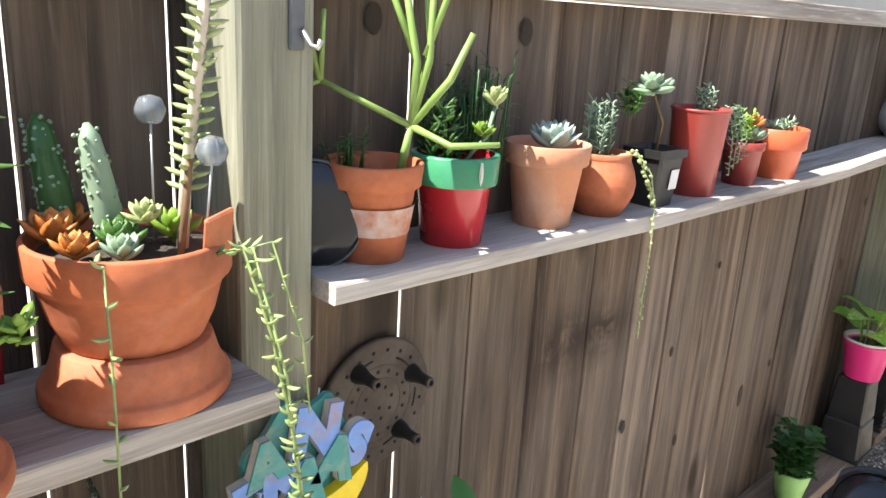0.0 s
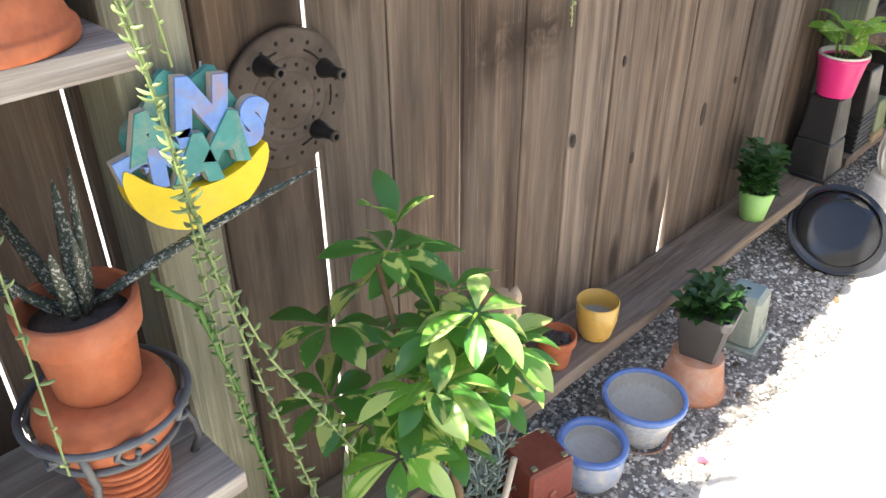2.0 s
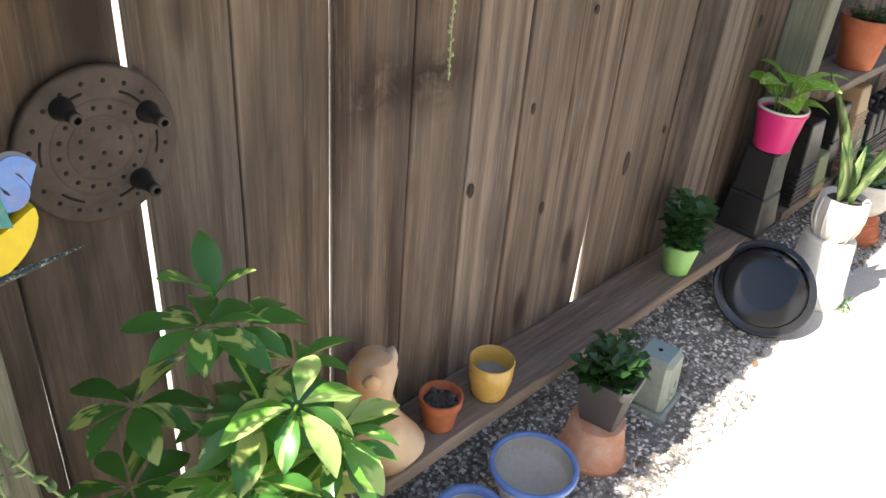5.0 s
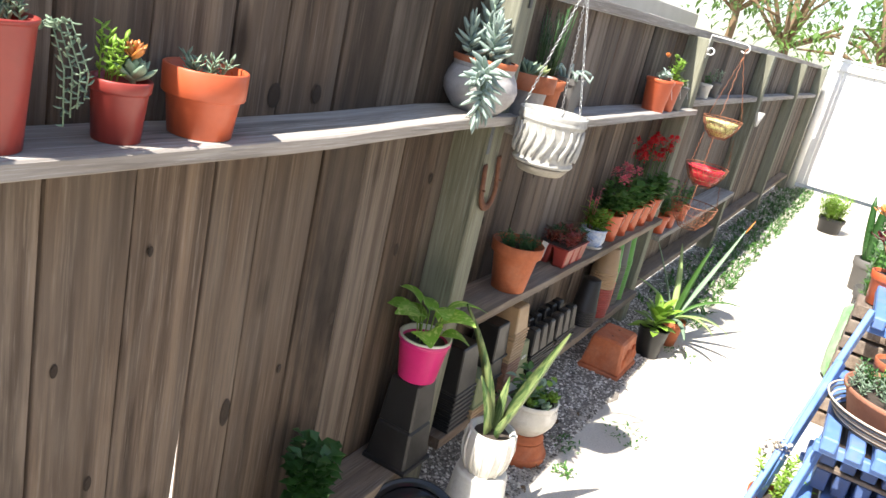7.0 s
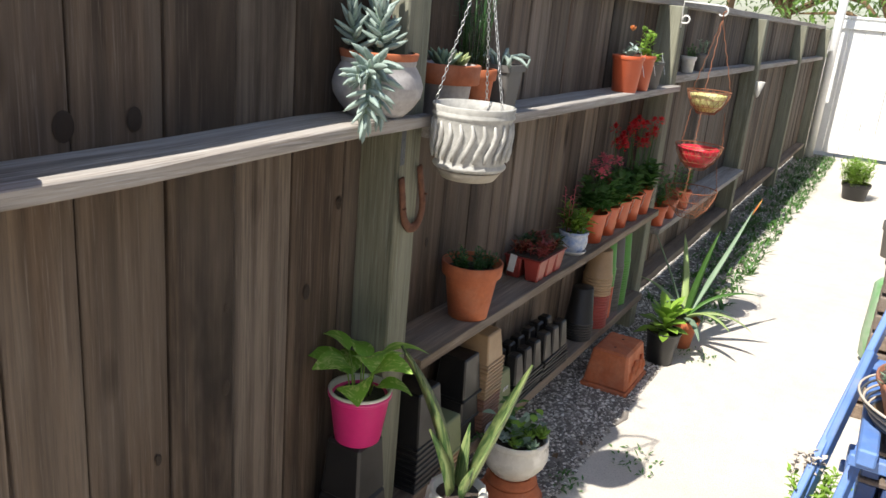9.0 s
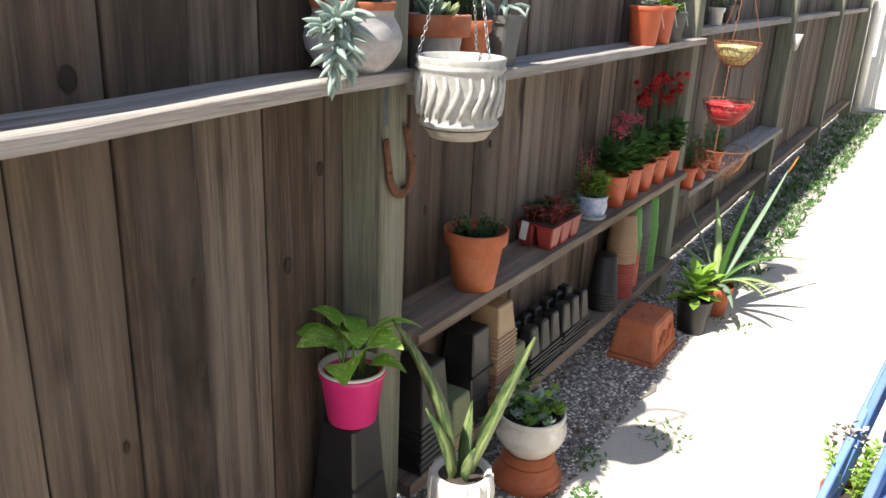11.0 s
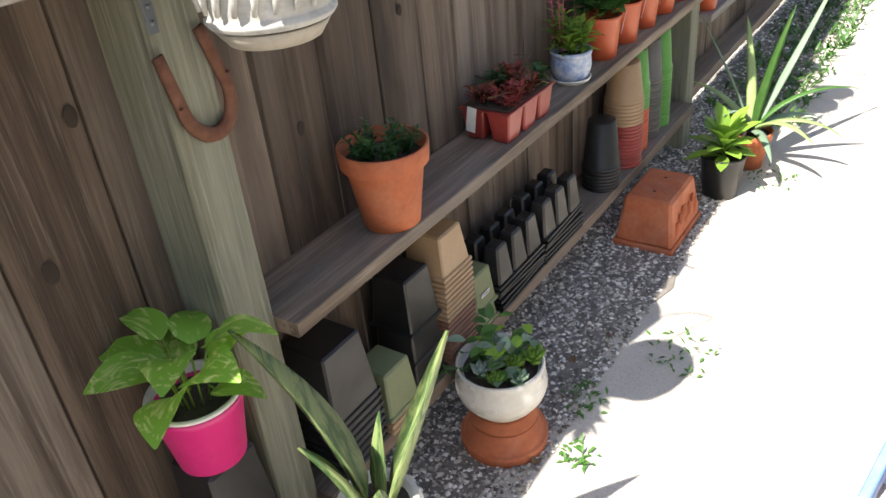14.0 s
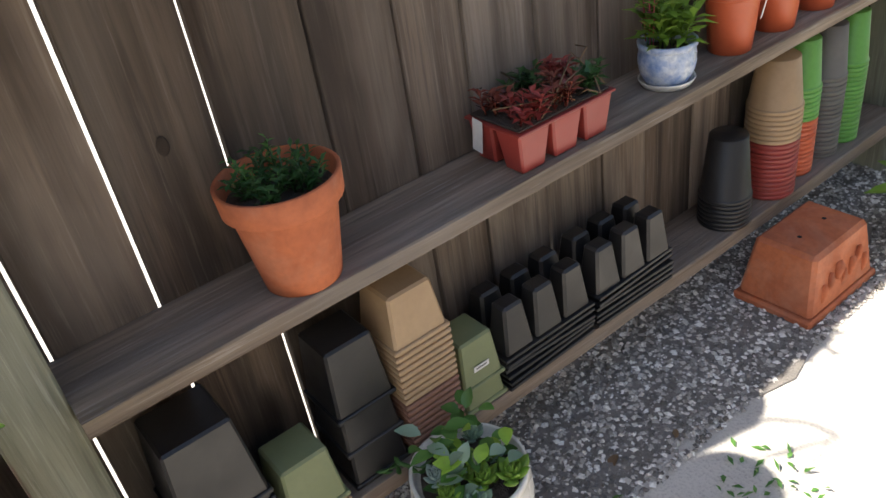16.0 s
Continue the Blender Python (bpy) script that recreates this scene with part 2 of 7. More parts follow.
RUST_WIRE = surface("rusted_wire", (0.30, 0.12, 0.06), (0.22, 0.08, 0.04), 0.8, amount=0.5, relief=0)
GREY_WIRE = surface("grey_painted_wire", (0.14, 0.15, 0.16), (0.09, 0.10, 0.11), 0.55, metal=0.4, amount=0.5, relief=0.1)
STEEL = surface("galvanised_steel", (0.55, 0.55, 0.54), (0.42, 0.42, 0.41), 0.4, metal=0.9, amount=0.5, relief=0.1)
WHITE_METAL = surface("white_enamelled_iron", (0.75, 0.74, 0.70), (0.62, 0.60, 0.55), 0.4, amount=0.4, relief=0.05)
PLATE = surface("brown_cast_plate", (0.085, 0.066, 0.052), (0.06, 0.045, 0.036), 0.75, big=22, amount=0.7, relief=0.35, dist=0.002)
# Near-black colour for the shade inside holes, worn by flat discs and rods
HOLE_SHADE = surface("hole_shade_black", (0.012, 0.010, 0.009), (0.018, 0.015, 0.013), 0.9, amount=0.3, relief=0)
LID = surface("black_enamel", (0.016, 0.017, 0.019), (0.025, 0.025, 0.026), 0.16, amount=0.4, relief=0.02)
SIGN_BLUE = surface("worn_blue_paint", (0.12, 0.24, 0.60), (0.20, 0.36, 0.68), 0.55, big=30, amount=0.8, dirt=(0.36, 0.22, 0.15), dirt_amount=0.6)
SIGN_TEAL = surface("worn_teal_paint", (0.04, 0.22, 0.20), (0.07, 0.32, 0.30), 0.55, big=30, amount=0.8, dirt=(0.36, 0.34, 0.24), dirt_amount=0.5)
SIGN_YELLOW = surface("worn_yellow_paint", (0.80, 0.60, 0.015), (0.70, 0.52, 0.01), 0.5, big=20, amount=0.4, dirt=(0.5, 0.3, 0.12), dirt_amount=0.15)
RAW_WOOD = surface("pale_cut_wood", (0.58, 0.52, 0.44), (0.45, 0.38, 0.30), 0.8, amount=0.6)
LABEL = surface("white_paper_label", (0.72, 0.72, 0.70), (0.62, 0.62, 0.6), 0.6, amount=0.3, relief=0)
INK = surface("grey_print", (0.12, 0.12, 0.12), None, 0.7, amount=0.2, relief=0)
PAINT_BLUE = surface("sky_blue_painted_wood", (0.09, 0.19, 0.48), (0.15, 0.27, 0.56), 0.55, big=18, amount=0.7, relief=0.2, dirt=(0.22, 0.24, 0.30), dirt_amount=0.45)
WHITE_PAINT = surface("white_painted_board", (0.80, 0.80, 0.78), (0.72, 0.72, 0.69), 0.55, big=3, fine=40, amount=0.5, relief=0.1)
PALE_WALL = surface("pale_stucco", (0.52, 0.49, 0.44), (0.46, 0.43, 0.38), 0.9, big=3, fine=60, amount=0.5, relief=0.4)
SHAKE = wood("brown_roof_shake", (0.20, 0.15, 0.12), (0.12, 0.09, 0.07), (0.24, 0.21, 0.19), "z", knots=False)
GLASSY = surface("clear_sage_glass_paint", (0.25, 0.34, 0.36), (0.34, 0.42, 0.40), 0.12, amount=0.6, relief=0.02)
STONE = surface("pebble", (0.30, 0.28, 0.26), (0.075, 0.07, 0.07), 0.85, big=3.0, fine=60, amount=1.0, relief=0.3)
GREEN_BAG = surface("printed_green_bag", (0.12, 0.42, 0.10), (0.55, 0.62, 0.52), 0.4, big=8, amount=1.0, relief=0.2, dist=0.01)
CLOTH_BLUE = surface("faded_blue_tarp", (0.20, 0.30, 0.46), (0.28, 0.38, 0.52), 0.7, big=5, amount=0.7, relief=0.4, dist=0.01)

L_DARK = surface("deep_green_leaf", (0.036, 0.10, 0.026), (0.055, 0.14, 0.035), 0.35, big=20, amount=0.6, relief=0.1, translucent=0.22, spread=0.3)
L_MID = surface("mid_green_leaf", (0.07, 0.17, 0.035), (0.10, 0.22, 0.05), 0.4, big=20, amount=0.6, relief=0.1, translucent=0.25, spread=0.3)
L_LIME = surface("lime_leaf", (0.26, 0.42, 0.06), (0.18, 0.33, 0.045), 0.4, big=20, amount=0.6, relief=0.1, translucent=0.3, spread=0.25)
L_BLUE = surface("blue_grey_succulent", (0.27, 0.35, 0.31), (0.36, 0.44, 0.38), 0.55, amount=0.5, relief=0.05, spread=0.2)
L_SAGE = surface("sage_succulent", (0.20, 0.29, 0.19), (0.27, 0.36, 0.25), 0.5, amount=0.5, relief=0.05, spread=0.2)
L_CREAM = surface("cream_variegated_leaf", (0.46, 0.50, 0.25), (0.30, 0.40, 0.14), 0.4, amount=0.7, relief=0.05, translucent=0.2, spread=0.15)
L_WHITE = surface("white_green_succulent", (0.60, 0.66, 0.50), (0.44, 0.54, 0.36), 0.45, amount=0.5, relief=0.05)
L_RED = surface("red_tipped_succulent", (0.50, 0.10, 0.03), (0.48, 0.26, 0.05), 0.4, big=30, amount=0.9, relief=0.05, spread=0.3)
L_PALE = surface("pale_jade_strand", (0.33, 0.42, 0.17), (0.26, 0.36, 0.12), 0.45, amount=0.5, relief=0.05, translucent=0.15, spread=0.2)
PENCIL = surface("pencil_stem", (0.17, 0.28, 0.06), (0.25, 0.34, 0.10), 0.45, big=14, amount=0.7, relief=0.1)
STEM = surface("brown_stem", (0.19, 0.12, 0.06), (0.13, 0.08, 0.045), 0.8, amount=0.6)
SNAKE = striped("banded_snake_leaf", (0.07, 0.14, 0.045), (0.27, 0.34, 0.13), 26, (0.35, 0.35, 3.2), distort=1.5, lo=0.42, hi=0.58)
POTHOS = striped("marbled_pothos_leaf", (0.20, 0.40, 0.045), (0.54, 0.63, 0.22), 20, (1.6, 0.6, 1), lo=0.52, hi=0.66, translucent=0.25)
FLECK = striped("white_flecked_leaf", (0.022, 0.036, 0.022), (0.34, 0.34, 0.30), 420, (1, 0.7, 1), lo=0.54, hi=0.6, distort=0.5, translucent=0.0)
SCHEF = striped("variegated_schefflera", (0.07, 0.20, 0.035), (0.48, 0.56, 0.16), 13, (1.8, 0.6, 1), lo=0.56, hi=0.60, distort=1.0, translucent=0.28, spread=0.25, rough=0.28)
# Paler copy of SCHEF, with sunlight on the leaves mixed into its colour
SUNLIT_SCHEF = striped("sunlit_variegated_schefflera", (0.14, 0.33, 0.045), (0.44, 0.58, 0.18), 11, (1.8, 0.6, 1), lo=0.46, hi=0.54, distort=1.0, translucent=0.3, spread=0.2, rough=0.28)
PETAL_RED = surface("scarlet_petal", (0.60, 0.015, 0.02), (0.5, 0.01, 0.03), 0.5, amount=0.5, relief=0, translucent=0.25, spread=0.2)
PETAL_PINK = surface("coral_pink_petal", (0.66, 0.10, 0.18), (0.66, 0.22, 0.20), 0.5, amount=0.6, relief=0, translucent=0.25, spread=0.2)
L_TREE = surface("sunlit_tree_leaf", (0.10, 0.19, 0.035), (0.16, 0.26, 0.06), 0.5, amount=0.6, relief=0, translucent=0.35, spread=0.3)


def ground_material():
    m, nt, bs = tree("pale_packed_dirt")
    vec, _ = place(nt, shuffle=False)
    a, b, c = noise_of(nt, vec, 1.3, 5), noise_of(nt, vec, 14, 5), noise_of(nt, vec, 160, 4)
    col = mixed(nt, ramp(nt, a, 0.35, 0.65), (0.66, 0.61, 0.54), (0.58, 0.53, 0.46))
    col = mixed(nt, ramp(nt, b, 0.45, 0.7, 0, 0.6), col, (0.52, 0.48, 0.42))
    col = mixed(nt, ramp(nt, c, 0.5, 0.7, 0, 0.5), col, (0.25, 0.22, 0.19))
    nt.links.new(col, bs.inputs["Base Color"])
    bs.inputs["Roughness"].default_value = 0.95
    bump(nt, bs, c, 0.5, 0.004)
    return m


def pebble_material():
    """Each pebble of the joined gravel takes a tone of its own."""
    m, nt, bs = tree("mixed_grey_gravel")
    geo = nt.nodes.new("ShaderNodeNewGeometry")
    r = geo.outputs["Random Per Island"]
    col = mixed(nt, ramp(nt, r, 0.1, 0.75), (0.13, 0.115, 0.10), (0.62, 0.57, 0.50))
    col = mixed(nt, ramp(nt, r, 0.8, 0.84), col, (0.86, 0.82, 0.75))
    vec, _ = place(nt, shuffle=False)
    col = mixed(nt, ramp(nt, noise_of(nt, vec, 140, 3), 0.5, 0.75, 0, 0.4), col, (0.16, 0.14, 0.12))
    nt.links.new(col, bs.inputs["Base Color"])
    bs.inputs["Roughness"].default_value = 0.85
    return m


BED = surface("dark_gravel_bed", (0.17, 0.15, 0.13), (0.29, 0.26, 0.225), 0.95, big=20, fine=180, amount=0.9, relief=0.8, dist=0.006)
GROUND, GRAVEL = ground_material(), pebble_material()


# ---- building tools ----
def mesh_of(bm, material, smooth=True, name="m"):
    me = bpy.data.meshes.new(name)
    bmesh.ops.recalc_face_normals(bm, faces=bm.faces)
    bm.to_mesh(me)
    bm.free()
    if material:
        me.materials.append(material)
    me.polygons.foreach_set("use_smooth", [smooth] * len(me.polygons))
    return me


def part(name, shape, material, parent, label="", at=None, smooth=True):
    """One mesh object under a thing or a part; shape is a bmesh, or a mesh that alike parts share."""
    me = mesh_of(shape, material, smooth, name) if isinstance(shape, bmesh.types.BMesh) else shape
    ob = new(name, me)
    ob.parent = parent
    if at is not None:
        ob.matrix_basis = at
    if label:
        ob["label"] = label
    return ob


def thing(name, x, y, z, label, category, group="", turn=0, tilt=(0, 0), size=1.0):
    ob = new(name)
    ob.empty_display_size = 0.05
    ob.matrix_basis = pose(x, y, z, tilt[0], tilt[1], turn)
    if size != 1.0:
        ob.scale = (size, size, size)
    return tagged(ob, label, category, group)


def lathe(profile, seg=36, bm=None, m=None, sharp=0.0015):
    """Turns a profile of (radius, height) round z; corners are doubled, so that they stay crisp."""
    bm = bm or bmesh.new()
    pts = []
    for i, (r, z) in enumerate(profile):
        if 0 < i < len(profile) - 1 and r > 0.004:
            (ra, za), (rb, zb) = profile[i - 1], profile[i + 1]
            for q in ((ra, za), (rb, zb)):
                d = math.hypot(q[0] - r, q[1] - z)
                k = min(sharp / d, 0.4) if d > 0 else 0
                pts.append((r + (q[0] - r) * k, z + (q[1] - z) * k))
        else:
            pts.append((r, z))
    rings = []
    for r, z in pts:
        if r < 1e-5:
            rings.append([bm.verts.new((0, 0, z))])
        else:
            rings.append([bm.verts.new((r * math.cos(6.28318 * k / seg), r * math.sin(6.28318 * k / seg), z)) for k in range(seg)])
    for a, b in zip(rings, rings[1:]):
        for k in range(seg):
            n = (k + 1) % seg
            if len(a) == 1 and len(b) > 1:
                bm.faces.new((a[0], b[k], b[n]))
            elif len(b) == 1 and len(a) > 1:
                bm.faces.new((a[k], a[n], b[0]))
            elif len(a) > 1:
                bm.faces.new((a[k], a[n], b[n], b[k]))
    if m is not None:
        bmesh.ops.transform(bm, matrix=m, verts=[v for ring in rings for v in ring])
    return bm


def box(sx, sy, sz, bevel=0.003, bm=None, at=None, taper=1.0):
    """A bevelled block, standing on z = 0 and centred in x and y; taper widens or narrows its top."""
    own = bmesh.new()
    bmesh.ops.create_cube(own, size=1)
    for v in own.verts:
        k = taper if v.co.z > 0 else 1.0
        v.co = Vector((v.co.x * sx * k, v.co.y * sy * k, (v.co.z + 0.5) * sz))
    if bevel:
        bmesh.ops.bevel(own, geom=own.edges[:], offset=bevel, segments=1, affect="EDGES", profile=0.5)
    if at is not None:
        bmesh.ops.transform(own, matrix=at, verts=own.verts)
    if bm is None:
        return own
    join(bm, own)
    return bm


def join(bm, other):
    table = [bm.verts.new(v.co) for v in other.verts]
    other.verts.index_update()
    for f in other.faces:
        bm.faces.new([table[v.index] for v in f.verts])
    other.free()
    return bm


def tube(points, radius, seg=6, bm=None, closed=False):
    """A round rod along points; radius is a number or one for each point."""
    bm = bm or bmesh.new()
    pts = [Vector(p) for p in points]
    n = len(pts)
    rs = radius if isinstance(radius, (list, tuple)) else [radius] * n
    rings, side = [], None
    for i, p in enumerate(pts):
        a = pts[(i - 1) % n] if closed or i else pts[0]
        b = pts[(i + 1) % n] if closed or i < n - 1 else pts[-1]
        d = (b - a).normalized() if (b - a).length > 1e-9 else Vector((0, 0, 1))
        if side is None:
            side = d.orthogonal().normalized()
        side = (side - d * side.dot(d)).normalized() if (side - d * side.dot(d)).length > 1e-6 else d.orthogonal().normalized()
        up = d.cross(side)
        rings.append([bm.verts.new(p + (side * math.cos(6.28318 * k / seg) + up * math.sin(6.28318 * k / seg)) * rs[i]) for k in range(seg)])
    for a, b in list(zip(rings, rings[1:])) + ([(rings[-1], rings[0])] if closed else []):
        for k in range(seg):
            bm.faces.new((a[k], a[(k + 1) % seg], b[(k + 1) % seg], b[k]))
    if not closed:
        for ring in (rings[0], rings[-1]):
            bm.faces.new(ring)
    return bm


def leaf(length, width, droop=0.3, fold=0.15, n=6, bm=None, at=None, peak=0.45, thick=0.0, curl=0.0):
    """A leaf blade from the origin along +y, its face up, bending down towards the tip."""
    own = bmesh.new()
    rows, ang, y, z = [], 0.0, 0.0, 0.0
    for i in range(n + 1):
        t = i / n
        w = width * 0.5 * (math.sin(math.pi * min(t ** (math.log(0.5) / math.log(peak)), 1)) ** 0.8 if 0 < t < 1 else 0.06)
        wob = curl * math.sin(5 * t)
        rows.append([(-w, y, z + w * fold * 2 + wob * w), (0, y, z), (w, y, z + w * fold * 2 - wob * w)])
        ang = -droop * (t + 0.5 / n)
        y += length / n * math.cos(ang)
        z += length / n * math.sin(ang)
    vs = [[own.verts.new(p) for p in r] for r in rows]
    for a, b in zip(vs, vs[1:]):
        for k in range(2):
            own.faces.new((a[k], a[k + 1], b[k + 1], b[k]))
    if thick:
        low = [[own.verts.new((p[0], p[1], p[2] - (thick if k == 1 else 0.0))) for k, p in enumerate(r)] for r in rows]
        for a, b in zip(low, low[1:]):
            for k in range(2):
                own.faces.new((b[k], b[k + 1], a[k + 1], a[k]))
        bmesh.ops.remove_doubles(own, verts=own.verts, dist=1e-5)
    if at is not None:
        bmesh.ops.transform(own, matrix=at, verts=own.verts)
    if bm is None:
        return own
    return join(bm, own)


def fat_leaf(length, r, bend=0.3, bm=None, at=None, flat=0.55, seg=6, n=5, tip=0.12, peak=0.5):
    """A plump succulent leaf along +y, bending up for bend > 0."""
    own = bmesh.new()
    rings, y, z, ang = [], 0.0, 0.0, 0.0
    for i in range(n + 1):
        t = i / n
        k = 0.55 + 0.45 * math.sin(math.pi * min(t / (2 * peak), 0.5)) if t < peak else tip + (1 - tip) * math.cos(math.pi / 2 * (t - peak) / (1 - peak)) ** 0.7 if t < 1 else tip * 0.4
        rings.append([own.verts.new((r * k * math.cos(6.28318 * j / seg), y, z + r * k * flat * math.sin(6.28318 * j / seg))) for j in range(seg)])
        ang = bend * t
        y += length / n * math.cos(ang)
        z += length / n * math.sin(ang)
    for a, b in zip(rings, rings[1:]):
        for j in range(seg):
            own.faces.new((a[j], a[(j + 1) % seg], b[(j + 1) % seg], b[j]))
    own.faces.new(rings[0]), own.faces.new(rings[-1])
    if at is not None:
        bmesh.ops.transform(own, matrix=at, verts=own.verts)
    if bm is None:
        return own
    return join(bm, own)


def way(az, el, x=0, y=0, z=0, roll=0):
    """A pose whose +y points at azimuth az (from +x) and elevation el, in degrees."""
    return pose(x, y, z, 0, 0, az - 90) @ pose(0, 0, 0, el, 0, 0) @ pose(0, 0, 0, 0, roll, 0)


rnd = random.Random(11)
ru = rnd.uniform


# ---- pots ----
def pot_shell(rt, rb, h, rim=0.25, out=0.006, wall=0.006, soil=0.82, bulge=0.0):
    """Profile of a flower pot: foot, body, rolled rim and the inside down to the soil."""
    zr = h * (1 - rim)
    rr = rb + (rt - out - rb) * (zr / h)
    mid = [(rb + (rr - rb) * t + bulge * math.sin(math.pi * t), zr * t) for t in (0.2, 0.4, 0.6, 0.8)] if bulge else []
    body = [(0, 0.0), (rb, 0.0)] + mid + [(rr, zr)]
    if rim:
        body += [(rt - out * 0.4, zr + 0.001), (rt, h)]
    body += [(rt - wall, h), (rt - wall - 0.004, zr), (max(rt - wall - 0.012, rb * 0.6), h * soil - 0.004), (0, h * soil - 0.004)]
    return body


def potted(name, x, y, z, label, rt, rb, h, material, category="potted plant", rim=0.25, out=0.006, soil=0.82, bulge=0.0, group="", turn=0, band=None, seg=36, soil_mat=None, band_label=""):
    """A pot with its soil; returns the thing. Heights of plants count from its foot."""
    ob = thing(name, x, y, z, label, category, group, turn)
    part("pot", lathe(pot_shell(rt, rb, h, rim, out, soil=soil, bulge=bulge), seg), material, ob)
    if soil:
        zs, rs = h * soil, rt - 0.0075 - (1 - soil) * (rt - rb) * 0.8
        bm = lathe([(rs, zs - 0.003), (rs * 0.6, zs + 0.002), (0, zs + 0.003)], 24)
        for v in bm.verts:
            v.co.z += ru(-0.0015, 0.0015)
        part("soil", bm, soil_mat or SOIL, ob)
    if band:
        zr = h * (1 - rim)
        part("painted_rim", lathe([(rt - out * 0.4 + 0.0012, zr - 0.001), (rt + 0.0012, h + 0.0008), (rt - 0.006, h + 0.0012)], seg), band, ob, band_label)
    return ob


def saucer(parent, r, material, z=0.0, h=0.014):
    return part("saucer", lathe([(0, z), (r * 0.85, z), (r, z + h), (r - 0.004, z + h), (r * 0.83, z + 0.004), (0, z + 0.004)], 32), material, parent)


def square_pot(parent, w, wb, h, material, name="pot", soil=0.86, lip=0.004, up=True, z=0.0):
    """A square tapered pot as rings of rounded squares."""
    def ring(bm, half, zz):
        c = half * 0.12
        pts = [(half - c, -half), (half, -half + c), (half, half - c), (half - c, half), (-half + c, half), (-half, half - c), (-half, -half + c), (-half + c, -half)]
        return [bm.verts.new((px, py, zz)) for px, py in pts]
    bm = bmesh.new()
    a, b = (wb, w) if up else (w, wb)
    levels = [(a / 2, 0), (a / 2 + (b - a) / 2 * 0.86, h * 0.86), (b / 2 + lip, h * 0.861), (b / 2 + lip, h)]
    if up:
        levels += [(b / 2 - 0.004, h), (b / 2 - 0.01, h * soil)]
    rings = [ring(bm, r, zz + z) for r, zz in levels]
    bm.faces.new(rings[0])
    for p, q in zip(rings, rings[1:]):
        for k in range(8):
            bm.faces.new((p[k], p[(k + 1) % 8], q[(k + 1) % 8], q[k]))
    bm.faces.new(rings[-1])
    return part(name, bm, material, parent, smooth=False)


# ---- plants ----
def rosette(parent, x, y, z, r, material, n=26, fat=0.2, up=75, down=12, name="rosette", bend=0.5, flat=0.4, label=""):
    if r >= 0.028 and n <= 120:
        core = part(name, lathe([(0, -0.006), (r * 0.1, -0.004), (r * 0.08, 0.012), (0, 0.014)], 8), material, parent, label, at=pose(x, y, z))
        blade = mesh_of(fat_leaf(1.0, fat, bend, flat=flat), material, True, "leaf")
        for i in range(n):
            t = i / n
            L = r * (0.45 + 0.6 * t) * ru(0.92, 1.08)
            part("leaf", blade, material, core, at=way(i * 137.5, up + (down - up) * t, 0, 0, 0.01 * (1 - t)) @ Matrix.Diagonal((L, L, L, 1)))
        return core
    bm = bmesh.new()
    for i in range(n):
        t = i / n
        L = r * (0.45 + 0.6 * t) * ru(0.92, 1.08)
        fat_leaf(L, L * fat, bend, bm, way(i * 137.5, up + (down - up) * t, 0, 0, 0.01 * (1 - t)), flat=flat)
    return part(name, bm, material, parent, label, at=pose(x, y, z))


def tuft(parent, x, y, z, r, h, material, n=60, leaf_l=0.014, leaf_w=0.006, name="foliage", fat=False):
    """A small clump: short stems dressed with little leaves."""
    bm = bmesh.new()
    for i in range(max(n // 12, 3)):
        a, d = ru(0, 360), r * math.sqrt(ru(0, 1)) * 0.7
        foot = Vector((d * math.cos(radians(a)), d * math.sin(radians(a)), 0))
        top = foot * ru(1.1, 1.7) + Vector((ru(-0.2, 0.2) * r, ru(-0.2, 0.2) * r, h * ru(0.6, 1.05)))
        tube([foot, (foot + top) / 2 + Vector((0, 0, h * 0.06)), top], 0.0012, 4, bm)
        for k in range(12):
            t = 0.2 + 0.8 * k / 11
            p = foot.lerp(top, t)
            m = way(k * 137 + a, ru(5, 55), *p)
            if fat:
                fat_leaf(leaf_l * ru(0.8, 1.2), leaf_w * 0.5, 0.3, bm, m, n=3, seg=5)
            else:
                leaf(leaf_l * ru(0.8, 1.2), leaf_w, 0.4, 0.2, 2, bm, m)
    return part(name, bm, material, parent, at=pose(x, y, z))


def strand(parent, pts, material, gap=0.012, bead=0.0035, name="trailing_strand", leafy=0.0, radius=0.0012):
    """A hanging stem with beads or small crescent leaves on it."""
    bm = tube(pts, radius, 5)
    pts = [Vector(p) for p in pts]
    k = 0
    for a, b in zip(pts, pts[1:]):
        steps = max(int((b - a).length / gap), 1)
        for i in range(steps):
            p = a.lerp(b, (i + ru(0, 0.6)) / steps)
            k += 1
            if leafy:
                fat_leaf(leafy * ru(0.7, 1.2), leafy * 0.22, 0.9, bm, way(k * 150 + ru(-30, 30), ru(-25, 25), *p), n=4, seg=5)
            else:
                bmesh.ops.create_icosphere(bm, subdivisions=1, radius=bead * ru(0.8, 1.15), matrix=Matrix.Translation(p + Vector((ru(-1, 1), ru(-1, 1), 0)) * bead * 0.8))
    return part(name, bm, material, parent)


def tall_leaves(parent, z, specs, mat, name="leaf", thick=0.004):
    """Upright blades: azimuth, elevation, length, width, droop for each."""
    for az, el, L, W, droop, off in specs:
        bm = leaf(L, W, droop, 0.35, 9, peak=0.35, thick=thick)
        part(name, bm, mat, parent, at=way(az, el, off * math.cos(radians(az)), off * math.sin(radians(az)), z))


# ---- setting ----
def structure(name, bm, material, label, category, smooth=False, kind="structure"):
    return tagged(new(name, mesh_of(bm, material, smooth, name)), label, category, kind=kind)


